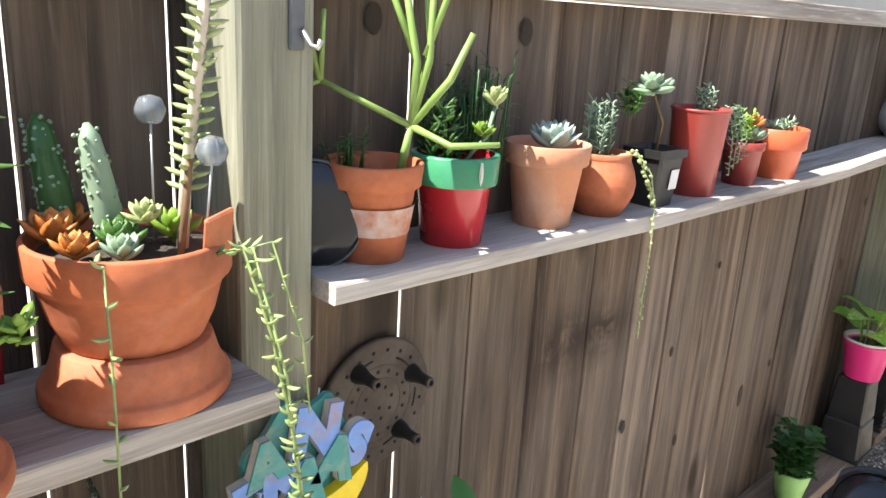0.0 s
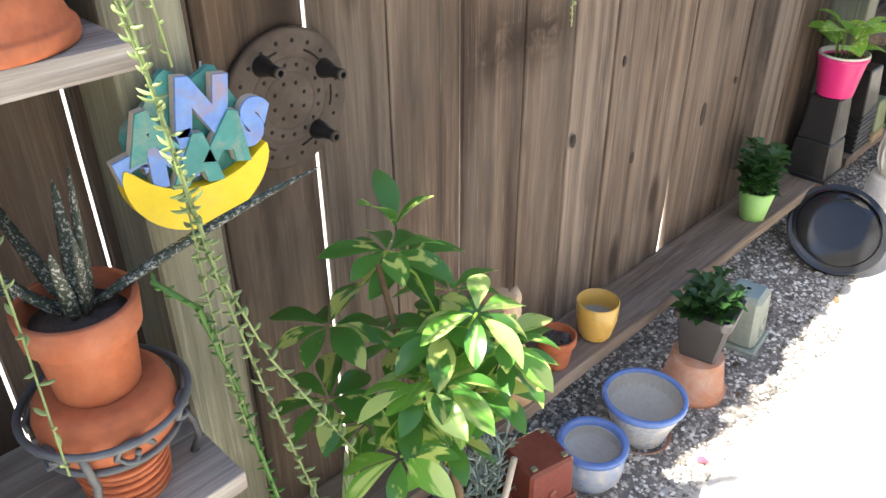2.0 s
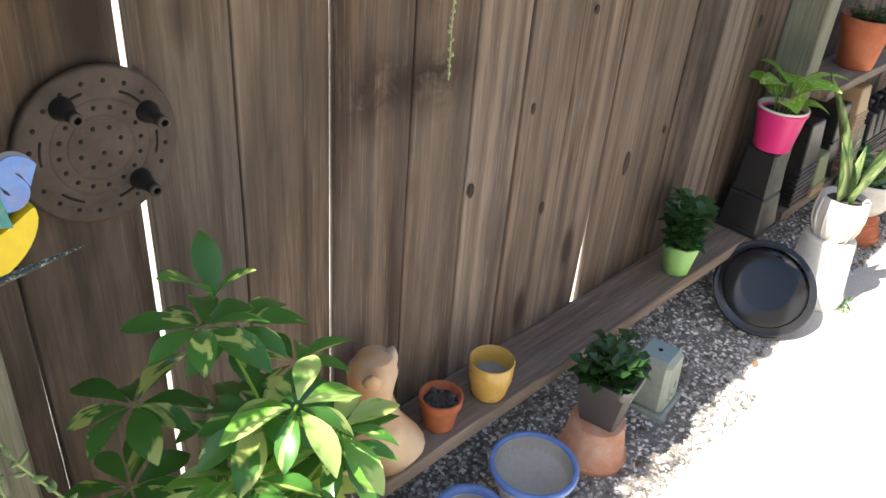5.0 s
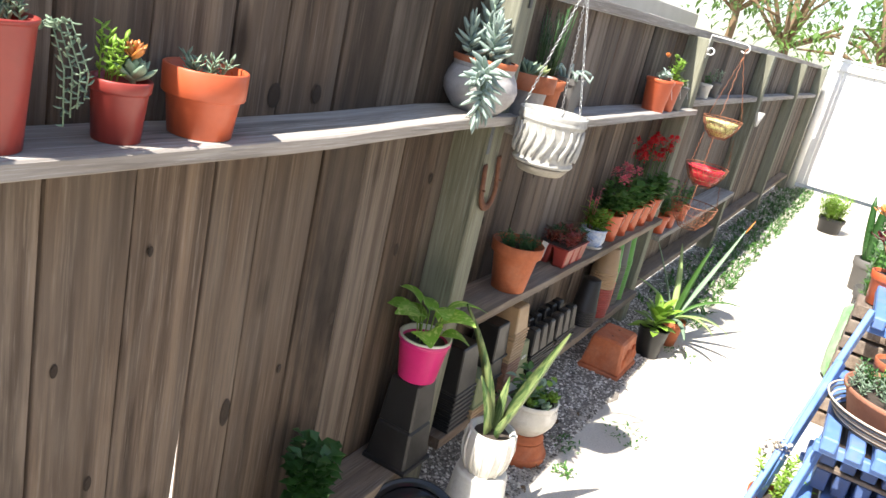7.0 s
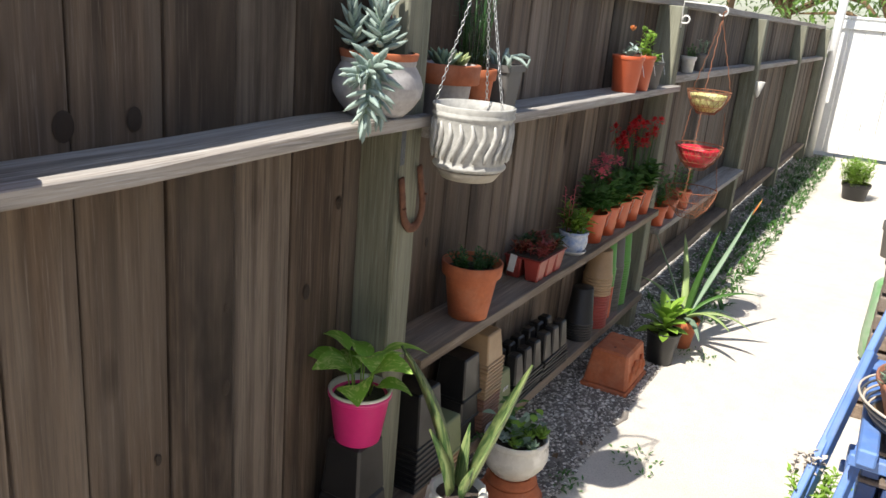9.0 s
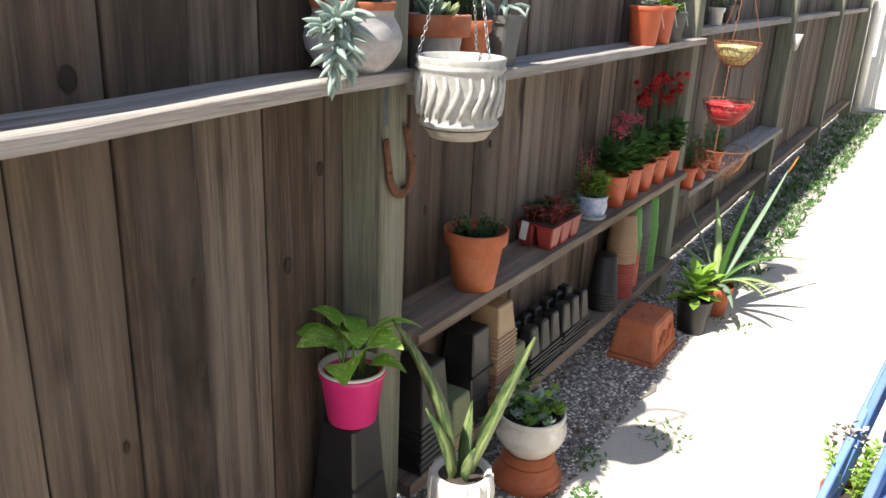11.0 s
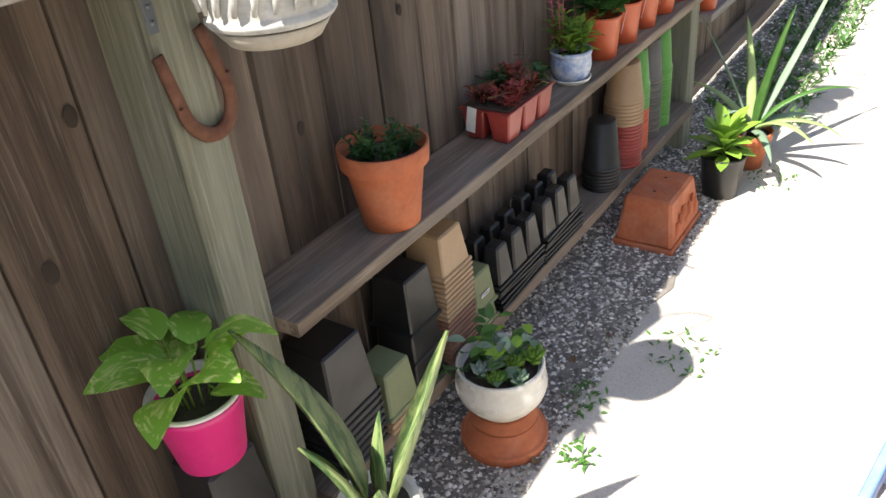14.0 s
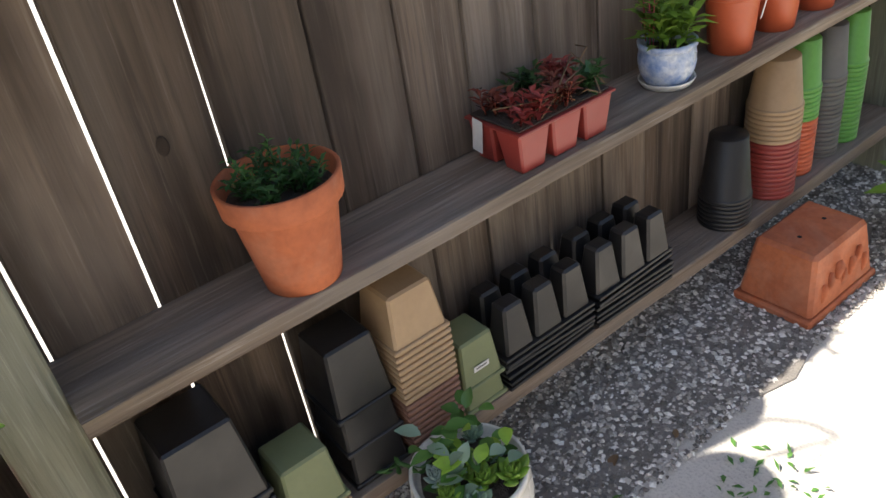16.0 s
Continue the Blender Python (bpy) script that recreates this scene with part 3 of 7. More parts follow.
def plank(name, x0, x1, y0, y1, z0, z1, material, label, category, wob=0.0015, lift=None):
    """A long board along y with slightly uneven, worn edges."""
    bm = bmesh.new()
    n = max(int((y1 - y0) / 0.12), 2)
    rows = []
    for i in range(n + 1):
        y = y0 + (y1 - y0) * i / n
        e = 0.0025
        d = [ru(-wob, wob) for _ in range(4)]
        pts = [(x0, z0), (x1 - e + d[0], z0), (x1 + d[1], z0 + e), (x1 + d[1], z1 - e + d[2]), (x1 - e + d[0], z1 + d[3]), (x0, z1 + d[3])]
        up = lift(y) if lift else 0.0
        rows.append([bm.verts.new((px, y, pz + up)) for px, pz in pts])
    for a, b in zip(rows, rows[1:]):
        for k in range(6):
            bm.faces.new((a[k], a[(k + 1) % 6], b[(k + 1) % 6], b[k]))
    bm.faces.new(rows[0]), bm.faces.new(rows[-1])
    return structure(name, bm, material, label, category)


ground = bmesh.new()
bmesh.ops.create_grid(ground, x_segments=8, y_segments=8, size=300)
structure("ground", ground, GROUND, "pale sunlit packed dirt path", "ground")

# Bed stops near the shade edge; paler ground beyond stands in for sunlit gravel
bed = bmesh.new()
rows = []
for k in range(90):
    yy = -1.0 + 14.0 * k / 89
    rows.append([bed.verts.new((-0.02, yy, 0.0045)), bed.verts.new((0.322 + 0.07 * (yy < 2.7) + 0.03 * math.sin(3.1 * yy) + 0.02 * math.sin(11 * yy + 1) + ru(-0.02, 0.02), yy, 0.0045))])
for a, b in zip(rows, rows[1:]):
    bed.faces.new((a[0], a[1], b[1], b[0]))
structure("gravel_bed", bed, BED, "dark crushed gravel bed stopping at the shade edge", "ground")

POST_Y = (-1.10, 1.158, 3.418, 5.60, 7.85, 10.1, 12.35)
fence = tagged(new("wall_fence"), "tall weathered brown plank fence", "fence", kind="structure")

for i, py in enumerate(POST_Y):
    bm = box(0.106, 0.088, 1.52, 0.004, at=pose(0.054, py, 0))
    structure("fence_post", bm, POST, "greenish weathered square timber fence post", "post")

for i, (ya, yb) in enumerate(zip(POST_Y, POST_Y[1:])):
    plank("fence_cap_rail", -0.045, 0.04, ya + 0.001, yb - 0.001, 1.521, 1.556, SHELF, "grey weathered cap rail along the fence top", "rail")
    if i:
        plank("fence_bottom_rail", 0.003, 0.142 if i < 3 else 0.09, ya + 0.046, yb - 0.046, 0.162, 0.2, RAIL, "brown weathered timber rail near the ground", "rail")


def sag(y):
    """How far the first upper shelf rises towards its two ends."""
    return 0.016 * max(0.0, 1.85 - y) + min(0.035 * max(0.0, y - 2.65), 0.016)


plank("upper_shelf", 0.003, 0.143, 1.206, 3.40, 1.170, 1.195, SHELF, "grey weathered plank shelf on the fence", "shelf", lift=sag)
plank("upper_shelf", 0.108, 0.143, 3.40, 3.456, 1.171, 1.194, SHELF, "grey weathered plank shelf on the fence", "shelf", lift=sag)
plank("upper_shelf", 0.003, 0.143, 3.458, 5.60, 1.156, 1.182, SHELF, "grey weathered plank shelf on the fence", "shelf")
for ya, yb in zip(POST_Y[3:], POST_Y[4:]):
    plank("middle_rail", 0.003, 0.085, ya + 0.046, yb - 0.046, 1.18, 1.215, SHELF, "grey timber rail along the far fence", "rail")
plank("lower_shelf", 0.003, 0.155, 3.462, 5.555, 0.585, 0.615, SHELF_LOW, "worn brown-grey plank shelf under the upper one", "shelf")
plank("low_bay_shelf", 0.003, 0.15, 5.65, 7.80, 0.47, 0.50, SHELF, "grey plank shelf in the far fence bay", "shelf")
plank("bowl_shelf", 0.003, 0.185, -1.05, 1.11, 1.103, 1.13, SHELF, "sun-bleached plank shelf carrying terracotta bowls", "shelf")
plank("stand_shelf", 0.02, 0.256, -1.05, 1.10, 0.604, 0.631, SHELF, "wide pale plank shelf below the bowls", "shelf")

# white gate across the far end
gate = tagged(new("door_1"), "white painted board gate closing the path", "gate", kind="structure")
for i in range(14):
    part("board", box(0.175, 0.02, 1.62, 0.004), WHITE_PAINT, gate, at=pose(0.16 + 0.18 * i, 13.0, 0.05), smooth=False)
part("top_rail", box(2.52, 0.03, 0.09, 0.004), WHITE_PAINT, gate, at=pose(1.33, 12.972, 1.55), smooth=False)
part("cap", box(2.56, 0.06, 0.03, 0.004), WHITE_PAINT, gate, at=pose(1.33, 13.0, 1.672), smooth=False)
pole = tube([(0.14, 12.6, 0), (0.15, 12.6, 3.4)], 0.05, 16)
structure("gate_pole", pole, WHITE_PAINT, "tall white painted round pole beside the gate", "pole", smooth=True)
wall = box(0.2, 17.0, 2.7, 0.01, at=pose(2.85, 4.6, 0))
structure("wall_house", wall, PALE_WALL, "plain pale stucco house wall", "wall")
wall = box(4.5, 0.2, 2.0, 0.01, at=pose(1.2, -3.2, 0))
structure("wall_back", wall, PALE_WALL, "plain pale stucco wall behind the path", "wall")


# ---- upper shelf, first bay ----
Z1 = 1.195

ob = potted("potted_pencil_cactus", 0.076, 1.308, Z1 + sag(1.308), "terracotta pot with bare green pencil cactus branches", 0.060, 0.040, 0.118, TERRA)
bm = bmesh.new()


def fork(u, v, w=0.0):
    """A point across (u), above (v) and in front of (w) the pot's middle."""
    return Vector((0.7 * u + 0.7 * w, 0.71 * u - 0.7 * w, v))


HUB = fork(0.042, 0.160)
NODE_A, NODE_B = fork(-0.062, 0.208, 0.015), fork(0.046, 0.232)
for pts, r in (((fork(0.03, 0.10), HUB), 0.0055), ((HUB, NODE_A), 0.0042), ((NODE_A, fork(-0.058, 0.285, 0.02)), 0.0036), ((NODE_A, fork(-0.098, 0.33, 0.02)), 0.0044), ((NODE_A, fork(-0.105, 0.188, 0.03), fork(-0.146, 0.18, 0.035)), 0.003), ((HUB, NODE_B, fork(0.02, 0.36)), 0.0046), ((NODE_B, fork(0.0, 0.34, -0.01)), 0.0044), ((HUB, fork(0.06, 0.235), fork(0.062, 0.40)), 0.0042), ((HUB, fork(0.085, 0.215), fork(0.108, 0.268)), 0.0046), ((HUB, fork(0.06, 0.25, -0.02), fork(0.05, 0.33, -0.02)), 0.004), ((HUB, fork(0.09, 0.142, 0.02), fork(0.146, 0.148, 0.025)), 0.0044), ((fork(0.055, 0.24), fork(0.075, 0.3), fork(0.09, 0.35)), 0.0036)):
    tube(pts, [r] * (len(pts) - 1) + [r * 0.75], 8, bm)
part("stem", bm, PENCIL, ob)
tuft(ob, -0.01, -0.03, 0.096, 0.024, 0.055, L_MID, 150, 0.012, 0.004)
part("chipped_glaze_patch", lathe([(0.0452, 0.034), (0.0505, 0.068)], 36), surface("crusted_terracotta", (0.44, 0.15, 0.07), (0.56, 0.45, 0.39), 0.85, big=38, amount=0.95, relief=0.3), ob, "whitish mineral crust on the pot")

lean = thing("oval_casserole_lid", 0.066, 1.232, Z1 + 0.068, "dark oval glazed lid leaning against a pot", "lid", tilt=(82, -14), turn=58)
bm = lathe([(0, 0.012), (0.03, 0.011), (0.05, 0.006), (0.056, 0.0), (0.054, -0.003), (0.048, -0.002), (0, 0.004)], 40)
for v in bm.verts:
    v.co.y *= 1.12
part("lid_shell", bm, LID, lean)
part("lid_edge", tube([(0.0555 * math.cos(q), 0.0622 * math.sin(q), -0.001) for q in [k * 6.28318 / 40 for k in range(40)]], 0.0022, 6, closed=True), GREY_WIRE, lean, "pale grey edge")

ob = potted("potted_succulent_mix", 0.078, 1.442, Z1 + sag(1.442), "red glazed pot with green rim and mixed succulents", 0.057, 0.041, 0.118, RED_GLAZE, rim=0.30, out=0.005, band=GREEN_GLAZE, band_label="green painted rim with white drip")
tuft(ob, -0.015, 0.0, 0.1, 0.04, 0.05, L_DARK, 130, 0.016, 0.006)
tuft(ob, -0.035, 0.075, 0.06, 0.05, 0.17, L_DARK, 520, 0.02, 0.0035)
tuft(ob, 0.0, -0.02, 0.1, 0.04, 0.08, L_MID, 120, 0.022, 0.008, fat=True)
part("flower_stem", tube([(0, 0.01, 0.1), (0.02, 0.035, 0.14), (0.012, 0.055, 0.175)], 0.0028, 6), L_SAGE, ob)
rosette(ob, 0.012, 0.057, 0.178, 0.03, L_CREAM, 16, 0.26, 80, 20, "pale_rosette")
rosette(ob, 0.02, 0.025, 0.14, 0.024, L_LIME, 12, 0.28, 70, 10)
part("white_drip", fat_leaf(0.03, 0.004, 0, flat=0.4), WHITE_GLAZE, ob, at=pose(0.0585, -0.012, 0.116, -90))

ob = potted("potted_echeveria", 0.077, 1.632, Z1 + sag(1.632), "plain terracotta pot with a grey-green echeveria rosette", 0.064, 0.042, 0.122, TERRA_PALE)
rosette(ob, 0.0, 0.01, 0.112, 0.052, L_BLUE, 30, 0.26, 80, 18)

ob = potted("potted_string_of_pearls", 0.078, 1.771, Z1 + sag(1.771), "round terracotta pot with sedum and trailing string of pearls", 0.046, 0.037, 0.10, TERRA, rim=0.1, out=0.0, bulge=0.016)
tuft(ob, -0.01, -0.005, 0.085, 0.042, 0.09, L_SAGE, 260, 0.013, 0.005, fat=True)
strand(ob, [(0.01, 0.01, 0.09), (0.04, 0.032, 0.105), (0.062, 0.048, 0.07), (0.072, 0.055, 0.02), (0.074, 0.056, -0.05), (0.072, 0.055, -0.13), (0.073, 0.056, -0.21)], L_CREAM, 0.009, 0.0034)
strand(ob, [(0.02, 0.0, 0.095), (0.05, 0.022, 0.1), (0.068, 0.042, 0.05), (0.07, 0.046, 0.02)], L_CREAM, 0.007, 0.0042)

ob = thing("potted_stalked_rosette", 0.085, 1.915, Z1, "black square nursery pot with one rosette on a bare stalk", "potted plant")
square_pot(ob, 0.075, 0.055, 0.098, BLACK_PLASTIC)
part("label_sticker", box(0.001, 0.024, 0.034, 0), LABEL, ob, "white printed plant label", at=pose(0.0335, 0.012, 0.03) @ pose(0, 0, 0, 0, 5, 0), smooth=False)
part("stalk", tube([(0, 0, 0.08), (0.01, -0.005, 0.14), (0.0, -0.03, 0.19)], 0.003, 6), STEM, ob)
rosette(ob, 0.0, -0.032, 0.19, 0.05, L_SAGE, 16, 0.30, 65, -5, bend=0.3)
tuft(ob, -0.02, -0.07, 0.15, 0.02, 0.05, L_MID, 60, 0.022, 0.01)

ob = potted("potted_trailing_sedum", 0.078, 2.065, Z1, "tall red plastic pot with sedum spilling over the rim", 0.055, 0.042, 0.158, RED_PLASTIC, rim=0.04, out=0.003)
tuft(ob, 0.0, 0.03, 0.14, 0.03, 0.055, L_SAGE, 90, 0.012, 0.006, fat=True)
for k in range(4):
    strand(ob, [(0.01, 0.035, 0.14), (0.022 + k * 0.004, 0.062 + 0.006 * k, 0.16), (0.03 + 0.006 * k, 0.078 + 0.007 * k, 0.10), (0.032 + 0.004 * k, 0.08 + 0.006 * k, 0.03 + 0.012 * k)], L_SAGE, 0.006, leafy=0.012)

ob = potted("potted_jelly_bean_plant", 0.083, 2.246, Z1, "small dark red plastic pot with orange-tipped succulents", 0.042, 0.032, 0.086, RED_PLASTIC, rim=0.2, out=0.003)
rosette(ob, 0.012, 0.01, 0.085, 0.04, L_SAGE, 18, 0.3, 75, 15)
rosette(ob, 0.015, 0.005, 0.115, 0.03, L_RED, 14, 0.26, 80, 25, "orange_rosette")
tuft(ob, 0.0, -0.03, 0.08, 0.03, 0.07, L_LIME, 70, 0.014, 0.007, fat=True)

ob = potted("potted_low_succulent", 0.08, 2.40, Z1, "orange plastic pot with a low grey-green succulent", 0.064, 0.048, 0.104, TERRA_PLASTIC, rim=0.42, out=0.003)
tuft(ob, -0.01, 0.0, 0.086, 0.04, 0.03, L_SAGE, 100, 0.018, 0.005, fat=True)

# ---- upper shelf, over the second post ----
ob = potted("potted_senecio", 0.072, 3.325, Z1 + sag(3.325), "chalky white urn pot with long blue-grey succulent shoots", 0.078, 0.058, 0.128, URN_GLAZE, rim=0.16, out=-0.002, bulge=0.028)
part("terracotta_rim", lathe([(0.080, 0.117), (0.0835, 0.131), (0.074, 0.132)], 40), TERRA, ob, "bare terracotta rim")
finger = mesh_of(fat_leaf(1.0, 0.13, 0.25, flat=0.8, peak=0.35), L_BLUE, True, "succulent_leaf")
SHOOTS = (((0.0, -0.01, 0.11), (0.0, -0.02, 0.30), 26), ((0.03, -0.035, 0.11), (0.04, -0.06, 0.22), 22), ((0.0, 0.02, 0.11), (0.0, 0.02, 0.19), 18), ((0.04, -0.05, 0.12), (0.085, -0.165, 0.10), 20), ((0.078, -0.14, 0.09), (0.09, -0.165, 0.01), 16), ((0.04, -0.06, 0.11), (0.078, -0.19, 0.09), 18), ((0.05, -0.07, 0.11), (0.085, -0.11, 0.02), 14), ((-0.02, -0.05, 0.11), (-0.02, -0.075, 0.21), 18))
for foot, tip, n in SHOOTS:
    foot, tip = Vector(foot), Vector(tip)
    spine = (tip - foot).normalized()
    frame_up = spine.to_track_quat("Z", "Y").to_matrix().to_4x4()
    part("shoot_stem", tube([foot, tip], 0.004, 6), L_SAGE, ob)
    for i in range(n):
        t = i / (n - 1)
        L = 0.062 * (1 - 0.4 * t) * ru(0.85, 1.1)
        part("succulent_leaf", finger, L_BLUE, ob, at=Matrix.Translation(foot.lerp(tip, 0.25 + 0.75 * t)) @ frame_up @ way(i * 137.5, 18 + 62 * t ** 1.5) @ Matrix.Diagonal((L, L, L, 1)))
rosette(ob, -0.01, 0.085, 0.15, 0.045, L_RED, 16, 0.3, 80, 20, "red_rosette")
part("flower_spike", tube([(-0.01, 0.06, 0.12), (-0.01, 0.05, 0.2), (-0.02, 0.045, 0.24)], 0.002, 5), PETAL_PINK, ob)

ob = potted("potted_green_aloe", 0.075, 3.605, Z1 - 0.013, "grey pot with a wide terracotta rim holding pale aloes", 0.078, 0.052, 0.13, URN_GLAZE, rim=0.34, out=0.012)
part("terracotta_rim", lathe([(0.070, 0.085), (0.0795, 0.086), (0.081, 0.131), (0.071, 0.132)], 40), TERRA, ob, "bright terracotta rim")
rosette(ob, 0.0, -0.02, 0.12, 0.062, L_SAGE, 18, 0.16, 80, 30, bend=0.2, flat=0.6)
rosette(ob, 0.01, 0.03, 0.12, 0.05, L_CREAM, 14, 0.18, 80, 30, bend=0.2, flat=0.6)
ob = potted("potted_rosemary", 0.07, 3.76, Z1 - 0.013, "terracotta pot with tall dark feathery foliage", 0.056, 0.04, 0.115, TERRA)
tuft(ob, -0.02, 0.02, 0.1, 0.05, 0.22, L_DARK, 420, 0.022, 0.003)
ob = thing("potted_twisted_cactus", 0.085, 3.875, Z1 - 0.013, "tall grey square pot with pale curling cactus arms", "potted plant")
square_pot(ob, 0.094, 0.07, 0.125, GREY_PLASTIC)
for k in range(7):
    a = k * 52
    c, s = math.cos(radians(a)), math.sin(radians(a))
    part("arm", tube([(0.01 * c, 0.01 * s, 0.1), (0.03 * c, 0.03 * s, 0.145), (0.055 * c, 0.055 * s, 0.14 + 0.01 * (k % 3)), (0.075 * c, 0.075 * s, 0.125 + 0.02 * (k % 2)), (0.08 * c, 0.085 * s, 0.145)], [0.006, 0.006, 0.005, 0.005, 0.003], 7), L_BLUE, ob)

for k, (yy, h, mt) in enumerate(((4.93, 0.135, TERRA_PLASTIC), (5.08, 0.135, TERRA_PLASTIC), (5.22, 0.11, GREY_PLASTIC))):
    ob = potted("potted_seedling", 0.095, yy, Z1 - 0.013, ("orange plastic pot with bright lime seedlings", "orange plastic pot with pale succulents", "small grey plastic pot with a sprig")[k], 0.062, 0.046, h, mt, rim=0.12, out=0.003)
    tuft(ob, 0, 0, h * 0.85, 0.05, 0.05 + 0.06 * (k == 1), L_BLUE if k == 0 else L_LIME, 70, 0.03, 0.016)
    part("white_tag", box(0.001, 0.012, 0.09, 0), LABEL, ob, "white plastic plant tag", at=pose(0.06, 0.035, 0.06, 0, -16, 10), smooth=False)
    rosette(ob, 0.0, 0.0, h + 0.09, 0.022, L_RED if k == 0 else L_LIME, 12, 0.3, 80, 20)

# ---- hanging things ----
ob = thing("hanging_planter", 0.228, 3.472, 1.082, "whitewashed embossed metal planter hung on chains", "planter", "", size=0.94)
part("saucer", lathe([(0, 0.0), (0.062, 0.0), (0.078, 0.022), (0.074, 0.024), (0.058, 0.004), (0, 0.004)], 40), surface("tan_weathered_saucer", (0.40, 0.36, 0.29), (0.28, 0.25, 0.20), 0.6, amount=0.6), ob, "tan weathered saucer")
body = lathe([(0, 0.026), (0.082, 0.026), (0.088, 0.034), (0.082, 0.042), (0.084, 0.052), (0.089, 0.10), (0.092, 0.142), (0.098, 0.150), (0.094, 0.158), (0.098, 0.172), (0.091, 0.173), (0.086, 0.15), (0.082, 0.14), (0, 0.138)], 48)
part("bucket", body, HANG_METAL, ob)
flute = mesh_of(tube([(0.0885, -0.012, 0.05), (0.0905, -0.008, 0.07), (0.0915, 0.004, 0.095), (0.093, 0.009, 0.115), (0.0935, 0.004, 0.137)], [0.003, 0.0055, 0.0058, 0.0055, 0.003], 7), HANG_METAL, True, "flute")
for k in range(22):
    part("flute", flute, HANG_METAL, ob, at=pose(0, 0, 0, 0, 0, k * 360 / 22))
part("soil", lathe([(0.084, 0.15), (0, 0.152)], 24), SOIL, ob)
link = mesh_of(tube([(0.0032 * math.cos(a), 0, 0.0062 * math.sin(a)) for a in [k * 6.28318 / 10 for k in range(10)]], 0.0011, 5, closed=True), STEEL, True, "link")
for k in range(3):
    a = radians(100 + 120 * k)
    foot, top = Vector((0.093 * math.cos(a), 0.093 * math.sin(a), 0.17)), Vector((0, 0, 0.52))
    n = 34
    for j in range(n):
        p = foot.lerp(top, (j + 0.5) / n)
        q = (top - foot).to_track_quat("Z", "Y").to_matrix().to_4x4()
        part("chain_link", link, STEEL, ob, at=Matrix.Translation(p) @ q @ pose(0, 0, 0, 0, 0, 90 * (j % 2)))
part("hook", tube([(0, 0, 0.51), (0.012, 0, 0.53), (0, 0, 0.55), (-0.012, 0, 0.535)], 0.0025, 6), STEEL, ob)
ob = thing("plant_bracket", 0.108, 3.418, 1.48, "dark iron plant bracket screwed to the fence post", "bracket")
part("arm", tube([(0.004, 0, 0.0), (0.004, 0, 0.12), (0.06, 0.03, 0.14), (0.12, 0.054, 0.112)], 0.005, 8), GREY_WIRE, ob)
ob = thing("plant_bracket", 0.109, 1.178, 1.448, "dark iron bracket with a hook on the fence post", "bracket")
part("back_plate", box(0.006, 0.018, 0.13, 0.002), GREY_WIRE, ob, smooth=False)
part("hook", tube([(0.004, 0.004, 0.02), (0.014, 0.008, 0.006), (0.02, 0.012, 0.004), (0.022, 0.014, 0.012)], 0.003, 7), STEEL, ob, "bright steel hook tip")

ob = thing("shelf_bracket", 0.1075, 3.386, 1.10, "dark steel angle bracket under the shelf", "bracket")
part("plate", box(0.004, 0.016, 0.078, 0.001), GREY_WIRE, ob, smooth=False)
for zz in (0.014, 0.034, 0.056):
    part("screw", lathe([(0.0035, 0), (0.0028, 0.0014), (0, 0.0018)], 10), GREY_WIRE, ob, at=pose(0.002, 0, zz, 0, 90, 0))
ob = thing("horseshoe", 0.1145, 3.430, 1.004, "rusty iron horseshoe nailed to the fence post", "horseshoe")
bm = bmesh.new()
bend = [(-1.571 + 3.1416 * k / 16) for k in range(17)]
arm = [(0.0405 - 0.0007 * k, 0.0165 * k) for k in range(5, 0, -1)]
path = [(-y, z) for y, z in arm] + [(0.041 * math.sin(a), -0.056 * math.cos(a)) for a in bend] + [(y, z) for y, z in reversed(arm)]
rows = []
for i, (py, pz) in enumerate(path):
    a, b = Vector(path[max(i - 1, 0)]), Vector(path[min(i + 1, 26)])
    d = (b - a).normalized()
    nrm = Vector((d.y, -d.x))
    w = 0.0118 - 0.003 * abs(i - 13) / 13
    rows.append([bm.verts.new((xx, py + nrm.x * o, pz + nrm.y * o)) for xx, o in ((0, -w), (0.006, -w * 0.8), (0.007, 0), (0.006, w * 0.8), (0, w))])
for a, b in zip(rows, rows[1:]):
    for k in range(5):
        bm.faces.new((a[k], a[(k + 1) % 5], b[(k + 1) % 5], b[k]))
bm.faces.new(rows[0]), bm.faces.new(rows[-1])
part("shoe", bm, RUST, ob, at=pose(0, 0, 0, 14))
for k in (-1, 1):
    part("nail", tube([(0.006, 0.045 * k, 0.01), (0.014, 0.045 * k, 0.012)], 0.0022, 6), RUST, ob, at=pose(0, 0, 0, 14))

